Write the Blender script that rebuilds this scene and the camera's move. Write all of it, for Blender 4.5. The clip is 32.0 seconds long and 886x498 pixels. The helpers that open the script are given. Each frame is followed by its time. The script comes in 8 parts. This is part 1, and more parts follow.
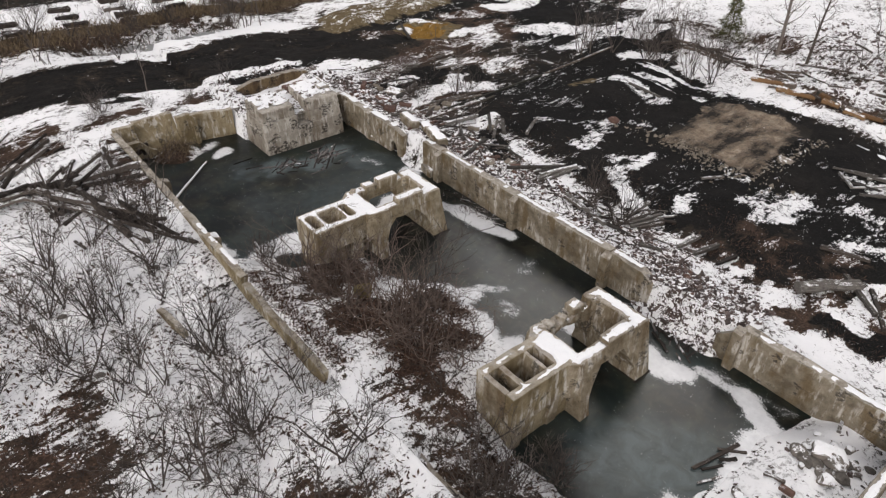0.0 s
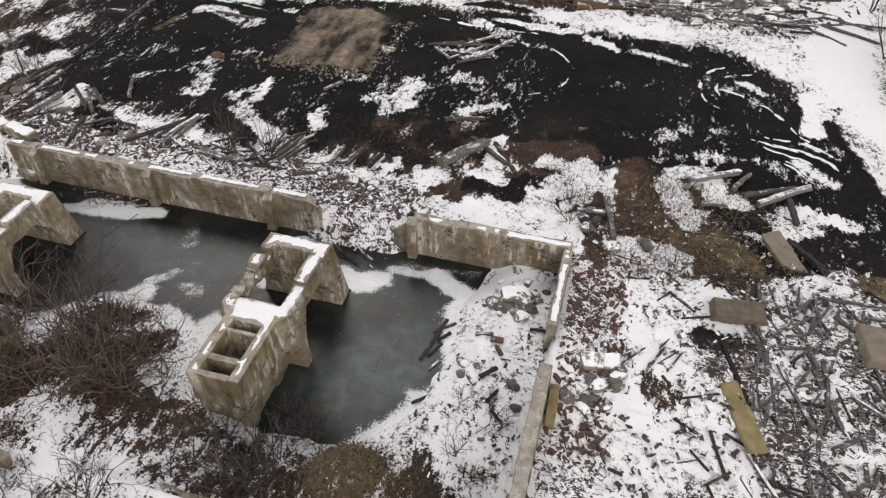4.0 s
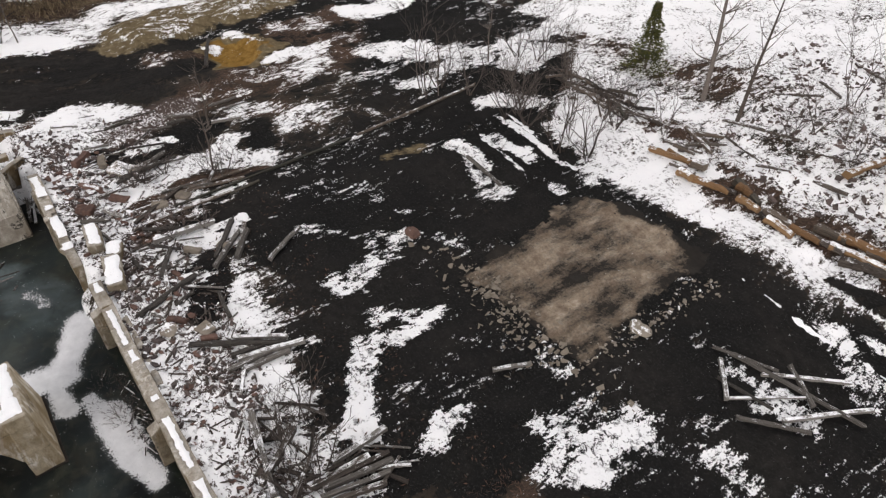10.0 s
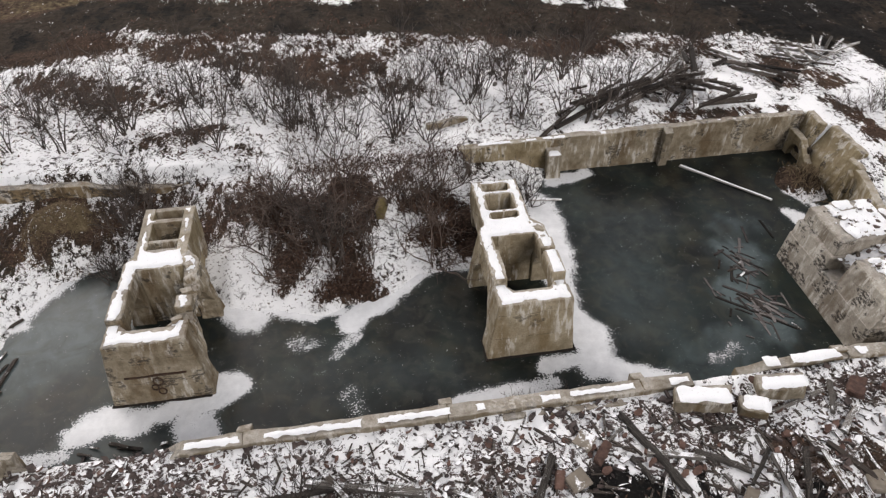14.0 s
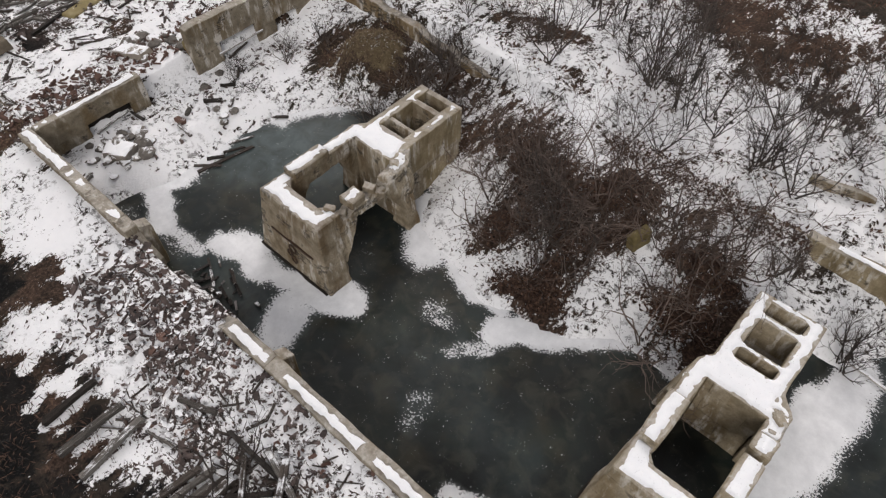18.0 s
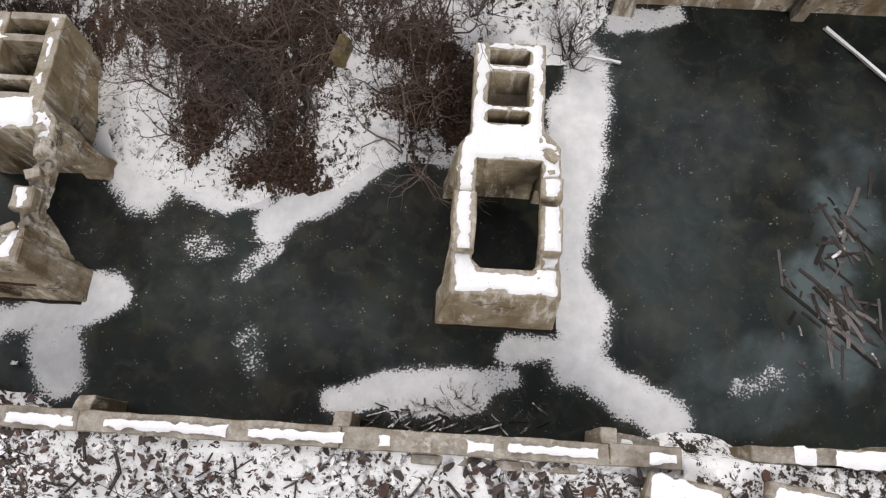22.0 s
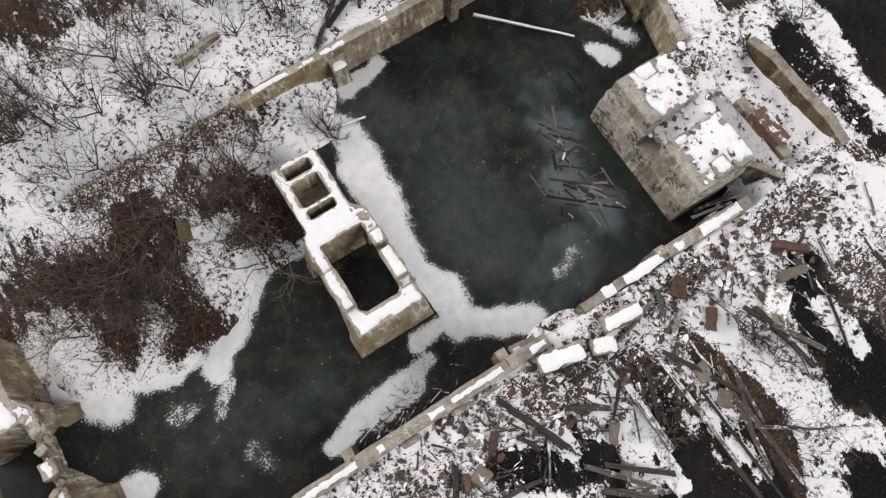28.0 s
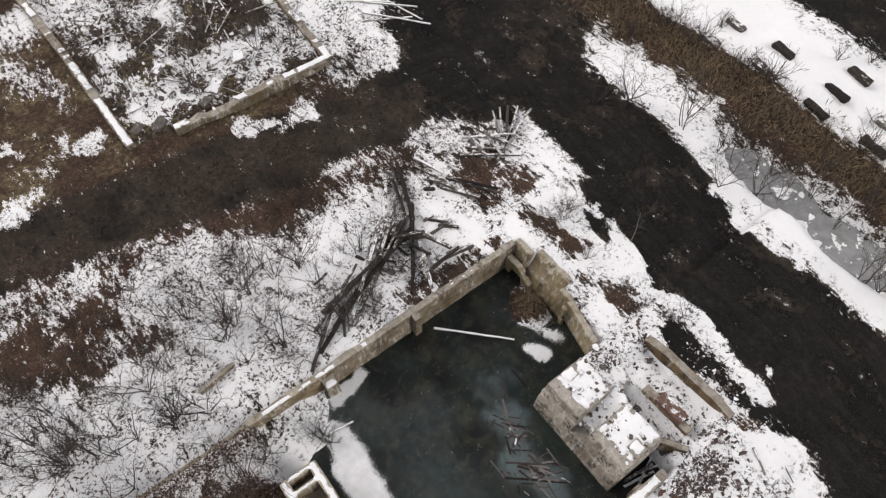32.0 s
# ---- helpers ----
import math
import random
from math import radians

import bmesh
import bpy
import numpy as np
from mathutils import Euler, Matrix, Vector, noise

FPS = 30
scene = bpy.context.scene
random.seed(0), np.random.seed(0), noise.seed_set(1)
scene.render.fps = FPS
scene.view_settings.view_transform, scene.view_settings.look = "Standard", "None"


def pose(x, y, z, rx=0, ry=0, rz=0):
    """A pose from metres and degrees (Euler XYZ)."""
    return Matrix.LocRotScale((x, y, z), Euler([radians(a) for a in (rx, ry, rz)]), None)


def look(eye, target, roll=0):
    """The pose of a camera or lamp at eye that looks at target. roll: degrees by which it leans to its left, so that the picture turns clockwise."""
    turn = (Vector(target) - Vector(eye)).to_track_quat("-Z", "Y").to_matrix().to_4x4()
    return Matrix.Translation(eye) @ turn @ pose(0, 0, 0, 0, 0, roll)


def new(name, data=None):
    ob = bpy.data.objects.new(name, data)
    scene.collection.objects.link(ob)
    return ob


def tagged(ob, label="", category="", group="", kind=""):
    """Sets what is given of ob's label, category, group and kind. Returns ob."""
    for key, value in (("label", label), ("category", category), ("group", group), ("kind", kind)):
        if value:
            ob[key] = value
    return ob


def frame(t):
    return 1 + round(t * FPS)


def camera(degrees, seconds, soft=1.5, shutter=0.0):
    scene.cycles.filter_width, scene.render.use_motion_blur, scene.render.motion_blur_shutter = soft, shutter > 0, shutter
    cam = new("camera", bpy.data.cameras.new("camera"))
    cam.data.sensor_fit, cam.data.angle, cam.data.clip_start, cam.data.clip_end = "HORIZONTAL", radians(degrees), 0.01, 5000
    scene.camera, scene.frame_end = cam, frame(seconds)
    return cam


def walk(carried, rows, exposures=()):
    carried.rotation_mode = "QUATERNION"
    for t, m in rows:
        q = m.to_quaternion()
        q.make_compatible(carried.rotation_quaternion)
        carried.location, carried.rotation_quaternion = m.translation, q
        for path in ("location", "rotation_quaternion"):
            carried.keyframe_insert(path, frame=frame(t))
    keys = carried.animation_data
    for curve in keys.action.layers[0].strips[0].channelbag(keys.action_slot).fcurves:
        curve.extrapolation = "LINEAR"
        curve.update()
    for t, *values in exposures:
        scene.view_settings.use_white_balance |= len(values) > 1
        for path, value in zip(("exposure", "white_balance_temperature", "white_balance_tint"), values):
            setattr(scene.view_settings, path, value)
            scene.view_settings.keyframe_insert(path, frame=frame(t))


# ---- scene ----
cam = camera(65.78, 32.0, soft=1.25)
# seconds, eye, heading from +x, pitch, roll in degrees
PATH = [
    (0, 32.69, -20.77, 27.09, 140.44, -36.22, 0.67),
    (0.5, 32.95, -20.54, 27.10, 136.90, -37.47, 0.12),
    (1, 32.82, -20.45, 26.98, 134.33, -38.77, 0.12),
    (1.5, 32.66, -20.32, 26.89, 131.44, -40.00, 0.15),
    (2, 32.50, -20.22, 26.81, 128.30, -41.19, 0.25),
    (2.5, 32.42, -20.14, 26.75, 125.26, -42.02, 0.28),
    (3, 32.44, -19.95, 26.80, 119.07, -42.17, 0.27),
    (3.5, 32.12, -19.89, 27.04, 110.67, -42.33, 0.55),
    (5.5, 31.13, -16.77, 27.27, 101.79, -42.29, 0.32),
    (6, 30.78, -15.32, 27.19, 100.26, -42.15, 0.10),
    (6.5, 30.45, -13.54, 27.21, 97.08, -42.19, -0.15),
    (7, 29.88, -11.57, 27.12, 96.50, -42.02, -0.18),
    (7.5, 29.43, -9.19, 27.16, 96.53, -42.06, -0.21),
    (8, 28.99, -6.39, 27.21, 96.70, -42.11, -0.43),
    (8.5, 28.39, -3.20, 27.26, 100.11, -42.10, -0.33),
    (9, 27.61, 0.27, 27.09, 111.11, -41.65, -0.35),
    (9.5, 26.82, 4.02, 26.95, 127.90, -41.35, -0.11),
    (10, 25.67, 7.93, 27.03, 143.19, -41.53, 0.10),
    (10.5, 24.25, 11.75, 27.66, 158.42, -42.27, -0.17),
    (11, 22.15, 15.09, 27.58, 173.52, -42.54, 0.26),
    (11.5, 19.85, 18.21, 27.39, 189.87, -42.84, -0.03),
    (12, 17.37, 20.80, 27.02, 205.63, -42.77, -0.23),
    (12.5, 14.92, 22.72, 26.91, 221.07, -42.76, -0.23),
    (13, 12.33, 23.63, 26.95, 236.06, -43.31, -0.20),
    (13.5, 9.90, 24.36, 26.49, 250.59, -42.96, -0.42),
    (14, 7.62, 24.43, 25.97, 261.70, -42.51, -0.59),
    (14.5, 5.90, 24.16, 25.62, 271.35, -42.11, -0.13),
    (15, 3.78, 23.38, 24.99, 283.47, -41.45, -0.90),
    (15.5, 2.34, 22.82, 24.28, 293.52, -39.68, -0.25),
    (17.5, 0.59, 15.36, 24.00, 311.68, -48.00, -0.08),
    (18, 0.87, 13.36, 24.05, 311.97, -51.97, -0.06),
    (18.5, 1.48, 11.61, 24.12, 311.47, -52.12, 0.31),
    (19, 1.68, 10.50, 24.13, 310.67, -55.63, 0.18),
    (19.5, 1.86, 10.14, 24.19, 310.24, -61.67, 0.25),
    (20, 1.88, 10.22, 24.03, 307.05, -66.92, 0.61),
    (20.5, 1.67, 10.30, 23.85, 299.54, -69.79, 0.29),
    (21, 1.76, 10.19, 23.93, 291.15, -70.11, -0.35),
    (21.5, 1.92, 9.92, 23.90, 283.58, -70.71, -0.07),
    (22, 2.01, 9.54, 24.13, 273.54, -71.81, -0.01),
    (22.5, 1.92, 9.46, 24.39, 263.44, -72.31, 0.21),
    (23, 1.81, 9.38, 24.42, 253.47, -72.69, 0.06),
    (23.5, 1.71, 9.31, 24.41, 244.02, -73.05, 0.08),
    (24, 1.63, 9.25, 24.74, 237.81, -73.29, 0.17),
    (24.5, 1.65, 9.26, 25.37, 237.57, -73.34, 0.24),
    (25, 1.63, 9.30, 26.09, 237.54, -73.34, 0.34),
    (25.5, 1.49, 9.33, 27.12, 237.78, -73.46, 0.20),
    (26, 1.43, 9.44, 28.49, 237.90, -73.29, 0.11),
    (26.5, 1.36, 9.56, 29.93, 237.99, -73.19, 0.02),
    (28.5, 1.32, 9.89, 35.50, 237.34, -74.64, -0.00),
    (29, 1.28, 9.86, 36.88, 237.38, -74.34, -0.15),
    (29.5, 1.31, 9.96, 38.18, 237.38, -71.71, -0.12),
    (30, 1.30, 10.01, 39.59, 237.25, -68.95, -0.05),
    (30.5, 1.17, 9.89, 40.90, 237.25, -66.32, -0.08),
    (31, 0.87, 9.54, 42.29, 237.13, -64.05, -0.04),
    (31.5, 0.43, 8.98, 43.84, 235.13, -61.69, -0.05),
    (32, -0.19, 8.39, 45.44, 232.44, -58.22, 0.08),
]


def aimed(x, y, z, heading, pitch, roll):
    a, b = radians(heading), radians(pitch)
    return look((x, y, z), (x + math.cos(a) * math.cos(b), y + math.sin(a) * math.cos(b), z + math.sin(b)), roll)


walk(cam, [(row[0], aimed(*row[1:])) for row in PATH], [(0, 0.13, 6650, 13), (3, 0.14, 6650, 13), (6.5, 0.02, 6650, 13), (9, 0.04, 6650, 13), (10, 0.2, 6650, 13), (11, 0.27, 6650, 13), (12.2, 0.4, 6650, 13), (13.2, 0.32, 6650, 13), (15, 0.2, 6650, 13), (17.5, 0.08, 6650, 13), (20.5, 0.2, 6650, 13), (23, 0.37, 6650, 13), (25, 0.29, 6650, 13), (30, 0.2, 6650, 13), (32, 0.18, 6650, 13)])

# ---- daylight: a bright overcast ----
world = bpy.data.worlds.new("overcast")
scene.world = world
world.use_nodes = True
wn = world.node_tree
sky = wn.nodes.new("ShaderNodeTexSky")
sky.sky_type = "NISHITA"
sky.sun_disc = False
sky.sun_elevation, sky.sun_rotation = radians(38), radians(150)
sky.air_density, sky.dust_density, sky.ozone_density = 1.0, 4.0, 0.4
hsv = wn.nodes.new("ShaderNodeHueSaturation")
hsv.inputs["Saturation"].default_value = 0.25
wn.links.new(sky.outputs[0], hsv.inputs["Color"])
wn.links.new(hsv.outputs[0], wn.nodes["Background"].inputs["Color"])
wn.nodes["Background"].inputs["Strength"].default_value = 0.128
sun = new("sun", bpy.data.lights.new("sun", "SUN"))
sun.data.energy, sun.data.angle, sun.data.color = 1.5, radians(28), (1.0, 0.97, 0.93)
sun.matrix_world = look((-20, 35, 31), (0, 0, 0))


# ---- materials ----
class Mat:
    """A small builder for procedural materials."""

    def __init__(self, name, rough=0.85, metal=0.0, spec=0.3):
        self.m = bpy.data.materials.new(name)
        self.m.use_nodes = True
        self.t = self.m.node_tree
        self.b = self.t.nodes["Principled BSDF"]
        self.b.inputs["Roughness"].default_value = rough
        self.b.inputs["Metallic"].default_value = metal
        self.b.inputs["Specular IOR Level"].default_value = spec
        self.where = self.node("ShaderNodeNewGeometry").outputs["Position"]
        self.obj = self.node("ShaderNodeTexCoord").outputs["Object"]

    def node(self, kind, **props):
        n = self.t.nodes.new(kind)
        for k, v in props.items():
            setattr(n, k, v)
        return n

    def link(self, a, b):
        self.t.links.new(a, b)

    def noise(self, scale, detail=4, rough=0.6, at=None, stretch=None, warp=0.0):
        n = self.node("ShaderNodeTexNoise")
        n.inputs["Scale"].default_value = scale
        n.inputs["Detail"].default_value = detail
        n.inputs["Roughness"].default_value = rough
        n.inputs["Distortion"].default_value = warp
        v = at or self.where
        if stretch:
            mp = self.node("ShaderNodeMapping")
            mp.inputs["Rotation"].default_value = (0, 0, radians(stretch[3])) if len(stretch) > 3 else (0, 0, 0)
            mp.inputs["Scale"].default_value = stretch[:3]
            self.link(v, mp.inputs[0])
            v = mp.outputs[0]
        self.link(v, n.inputs["Vector"])
        return n.outputs["Fac"]

    def ramp(self, fac, *stops, mode="LINEAR"):
        r = self.node("ShaderNodeValToRGB")
        r.color_ramp.interpolation = mode
        while len(r.color_ramp.elements) < len(stops):
            r.color_ramp.elements.new(0.5)
        for e, (p, c) in zip(r.color_ramp.elements, stops):
            e.position = p
            e.color = (*c, 1) if isinstance(c, tuple) else (c, c, c, 1)
        self.link(fac, r.inputs[0])
        return r.outputs[0]

    def math(self, op, a, b=0.0, clamp=False):
        n = self.node("ShaderNodeMath", operation=op, use_clamp=clamp)
        for i, v in enumerate((a, b)):
            if isinstance(v, (int, float)):
                n.inputs[i].default_value = v
            else:
                self.link(v, n.inputs[i])
        return n.outputs[0]

    def mix(self, fac, a, b, blend="MIX"):
        n = self.node("ShaderNodeMix", data_type="RGBA", blend_type=blend)
        for i, v in ((0, fac), (6, a), (7, b)):
            if isinstance(v, (int, float)):
                n.inputs[i].default_value = v
            elif isinstance(v, tuple):
                n.inputs[i].default_value = (*v, 1)
            else:
                self.link(v, n.inputs[i])
        return n.outputs[2]

    def cut(self, field, level, soft=0.06):
        """1 where field lies above level, with a short edge."""
        d = self.math("SUBTRACT", field, level)
        return self.math("ADD", self.math("MULTIPLY", d, 1 / soft), 0.5, clamp=True)

    def attr(self, name):
        return self.node("ShaderNodeAttribute", attribute_name=name).outputs["Fac"]

    def done(self, colour, bump=None, strength=0.4, distance=0.05, rough=None):
        if isinstance(colour, tuple):
            self.b.inputs["Base Color"].default_value = (*colour, 1)
        else:
            self.link(colour, self.b.inputs["Base Color"])
        if rough is not None:
            self.link(rough, self.b.inputs["Roughness"])
        if bump is not None:
            n = self.node("ShaderNodeBump")
            n.inputs["Strength"].default_value = strength
            n.inputs["Distance"].default_value = distance
            self.link(bump, n.inputs["Height"])
            self.link(n.outputs[0], self.b.inputs["Normal"])
        return self.m


def concrete_material(name, dark, light, stain, lichen_level=0.6, lichen=0.8):
    m = Mat(name, 0.93, spec=0.2)
    big = m.noise(0.5, 4, 0.55)
    mid = m.noise(2.0, 5, 0.6)
    fine = m.noise(14, 4, 0.7)
    col = m.mix(m.ramp(m.math("ADD", m.math("MULTIPLY", big, 0.65), m.math("MULTIPLY", mid, 0.35)), (0.36, 0.0), (0.6, 1.0)), dark, light)
    # rust and earth stains in soft blotches and runs
    run = m.noise(1.1, 5, 0.6, stretch=(1, 1, 0.35))
    col = m.mix(m.math("MULTIPLY", m.cut(run, 0.55, 0.14), 0.75), col, stain)
    # lime bloom in narrow runs
    lime = m.math("MULTIPLY", m.cut(m.noise(3.4, 5, 0.65, stretch=(1, 1, 0.22)), 0.56, 0.1), m.cut(m.noise(0.5, 3, 0.5), 0.48, 0.12))
    col = m.mix(m.math("MULTIPLY", lime, 0.7), col, (0.62, 0.59, 0.54))
    # black lichen in a few ragged patches
    spots = m.math("MULTIPLY", m.cut(m.noise(3.2, 8, 0.78, stretch=(1, 1, 2.4)), 0.49, 0.05), m.cut(m.noise(1.0, 3, 0.55), lichen_level, 0.06))
    col = m.mix(m.math("MULTIPLY", spots, lichen), col, (0.025, 0.022, 0.02))
    # upward faces mixed paler: the open sky's light is painted into the colour
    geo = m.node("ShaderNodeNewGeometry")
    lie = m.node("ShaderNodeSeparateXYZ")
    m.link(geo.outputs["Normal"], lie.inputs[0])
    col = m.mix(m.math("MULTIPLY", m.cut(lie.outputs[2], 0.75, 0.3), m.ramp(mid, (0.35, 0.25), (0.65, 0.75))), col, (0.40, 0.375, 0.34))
    # a cold joint between pours, here and there
    sep = m.node("ShaderNodeSeparateXYZ")
    m.link(m.where, sep.inputs[0])
    band = m.math("FRACT", m.math("ADD", m.math("MULTIPLY", sep.outputs[2], 0.72), m.math("MULTIPLY", mid, 0.22)))
    line = m.math("MULTIPLY", m.math("LESS_THAN", band, 0.022), m.cut(run, 0.5, 0.1))
    col = m.mix(m.math("MULTIPLY", line, 0.6), col, (0.06, 0.05, 0.04))
    col = m.mix(0.32, col, m.ramp(fine, (0.3, 0.2), (0.7, 0.75)), "OVERLAY")
    h = m.math("ADD", m.math("MULTIPLY", fine, 0.4), m.math("SUBTRACT", m.math("MULTIPLY", mid, 1.4), m.math("MULTIPLY", line, 1.0)))
    return m.done(col, h, 0.55, 0.04)


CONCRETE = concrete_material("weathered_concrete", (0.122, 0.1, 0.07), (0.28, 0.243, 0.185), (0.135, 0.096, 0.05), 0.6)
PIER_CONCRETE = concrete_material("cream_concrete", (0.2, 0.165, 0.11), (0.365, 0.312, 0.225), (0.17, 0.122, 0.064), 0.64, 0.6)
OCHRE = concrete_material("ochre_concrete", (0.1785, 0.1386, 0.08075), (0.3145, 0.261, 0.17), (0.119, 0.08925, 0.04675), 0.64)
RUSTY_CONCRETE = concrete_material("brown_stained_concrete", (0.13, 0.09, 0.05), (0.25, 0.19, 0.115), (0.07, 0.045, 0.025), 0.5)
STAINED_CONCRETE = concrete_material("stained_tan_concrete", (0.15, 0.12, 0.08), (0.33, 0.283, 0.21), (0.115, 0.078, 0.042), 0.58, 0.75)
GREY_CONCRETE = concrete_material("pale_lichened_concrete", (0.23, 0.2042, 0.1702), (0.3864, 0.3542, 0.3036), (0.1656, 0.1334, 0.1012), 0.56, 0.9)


def snow_material():
    m = Mat("snow", 0.75, spec=0.2)
    n = m.noise(3, 5, 0.6)
    col = m.mix(n, (0.78, 0.80, 0.83), (0.90, 0.90, 0.91))
    speck = m.cut(m.noise(22, 3, 0.6), 0.69, 0.03)
    col = m.mix(m.math("MULTIPLY", speck, 0.7), col, (0.12, 0.09, 0.07))
    return m.done(col, m.noise(9, 5, 0.7), 0.35, 0.05)


SNOW = snow_material()


def ground_material():
    m = Mat("ground_cover", 1.0, spec=0.04)
    snow, coal, leaf = m.attr("snow"), m.attr("coal"), m.attr("leaf")
    n1 = m.noise(0.42, 6, 0.66, stretch=(1.7, 0.75, 1))
    n2 = m.noise(2.1, 6, 0.7)
    n3 = m.noise(8.0, 5, 0.75)
    # bare earth with litter
    earth = m.ramp(n2, (0.25, (0.015, 0.0125, 0.011)), (0.5, (0.044, 0.036, 0.029)), (0.75, (0.115, 0.095, 0.076)))
    leafcol = m.ramp(n3, (0.3, (0.016, 0.011, 0.009)), (0.5, (0.066, 0.044, 0.034)), (0.72, (0.2, 0.13, 0.09)))
    leafcol = m.mix(m.math("MULTIPLY", m.cut(m.noise(0.7, 6, 0.7, stretch=(1, 1, 1, 70)), 0.52, 0.14), 0.6), leafcol, m.ramp(n3, (0.3, (0.0085, 0.0076, 0.007)), (0.55, (0.026, 0.022, 0.019)), (0.75, (0.09, 0.076, 0.064))))
    col = m.mix(m.cut(m.math("ADD", leaf, m.math("MULTIPLY", m.math("SUBTRACT", n2, 0.5), 1.2)), 0.5, 0.25), earth, leafcol)
    col = m.mix(m.math("MULTIPLY", m.cut(m.noise(0.3, 5, 0.65), 0.55, 0.2), 0.45), col, (0.035, 0.026, 0.02))
    coalcol = m.ramp(n3, (0.3, (0.0045, 0.0046, 0.0048)), (0.56, (0.0105, 0.0104, 0.0104)), (0.74, (0.065, 0.062, 0.059)))
    rust = m.math("MULTIPLY", m.cut(n1, 0.5, 0.3), 0.4)
    coalcol = m.mix(rust, coalcol, (0.0185, 0.0176, 0.017))
    coalcol = m.mix(m.math("MULTIPLY", m.cut(m.noise(0.16, 6, 0.68, stretch=(1, 1, 1, 30)), 0.54, 0.16), 0.4), coalcol, m.ramp(n2, (0.35, (0.013, 0.012, 0.0113)), (0.7, (0.044, 0.039, 0.035))))
    col = m.mix(m.cut(m.math("ADD", coal, m.math("ADD", m.math("MULTIPLY", m.math("SUBTRACT", n2, 0.5), 2.4), m.math("MULTIPLY", m.math("SUBTRACT", n1, 0.5), 2.0))), 0.5, 0.3), col, coalcol)
    brickcol = m.ramp(n3, (0.3, (0.026, 0.0195, 0.0175)), (0.5, (0.08, 0.06, 0.054)), (0.7, (0.16, 0.124, 0.112)))
    col = m.mix(m.attr("rubble"), col, brickcol)
    # wheel tracks along the dirt roads
    lane = m.node("ShaderNodeCombineXYZ")
    m.link(m.math("MULTIPLY", m.attr("lane"), 1.5), lane.inputs[0])
    m.link(m.math("MULTIPLY", n1, 3.2), lane.inputs[1])
    ruts = m.noise(1.0, 5, 0.65, at=lane.outputs[0])
    col = m.mix(m.math("MULTIPLY", m.attr("road"), m.math("MULTIPLY", m.cut(ruts, 0.52, 0.25), m.ramp(n1, (0.42, 0.0), (0.62, 0.5)))), col, m.ramp(n2, (0.35, (0.019, 0.0175, 0.016)), (0.7, (0.055, 0.049, 0.043))))
    sandcol = m.ramp(n2, (0.3, (0.07, 0.052, 0.028)), (0.55, (0.14, 0.11, 0.066)), (0.75, (0.26, 0.22, 0.145)))
    sandcol = m.mix(m.cut(m.attr("sand"), 1.35, 0.3), sandcol, m.ramp(n2, (0.35, (0.13, 0.07, 0.015)), (0.7, (0.27, 0.165, 0.05))))
    col = m.mix(m.cut(m.math("ADD", m.attr("sand"), m.math("MULTIPLY", m.math("SUBTRACT", n2, 0.5), 0.9)), 0.5, 0.25), col, sandcol)
    # snow lies where the breakup noise is below the amount of cover
    n4 = m.noise(1.9, 6, 0.7, stretch=(1.7, 0.65, 1, 12))
    mixn = m.math("ADD", m.math("MULTIPLY", n1, 0.34), m.math("ADD", m.math("MULTIPLY", n4, 0.38), m.math("MULTIPLY", n3, 0.28)))
    wide = m.math("ADD", m.math("MULTIPLY", m.math("SUBTRACT", mixn, 0.5), 4.4), 0.5)
    # among rubble the snow breaks into many small smooth-edged patches
    spots = m.noise(3.6, 4.5, 0.62, warp=1.2, stretch=(1.0, 1.5, 1, 25))
    wide = m.mix(m.attr("rubble"), wide, m.math("ADD", m.math("MULTIPLY", m.math("SUBTRACT", m.math("ADD", m.math("MULTIPLY", spots, 0.78), m.math("MULTIPLY", n1, 0.22)), 0.5), 4.6), 0.5))
    mask = m.cut(m.math("SUBTRACT", snow, wide), 0.0, 0.045)
    litter = m.math("MULTIPLY", m.cut(m.noise(3.6, 6, 0.74, warp=0.5), 0.545, 0.025), m.cut(m.noise(0.4, 5, 0.7), 0.525, 0.1))
    mask = m.math("MULTIPLY", mask, m.math("SUBTRACT", 1.0, m.math("MULTIPLY", litter, m.math("SUBTRACT", 1.0, m.cut(snow, 1.25, 0.3)))))
    white = m.mix(n2, (0.82, 0.83, 0.85), (0.93, 0.93, 0.935))
    col = m.mix(mask, col, white)
    h = m.math("ADD", m.math("MULTIPLY", mask, 0.8), m.math("ADD", n3, n2))
    return m.done(col, h, 0.7, 0.08)


GROUND = ground_material()


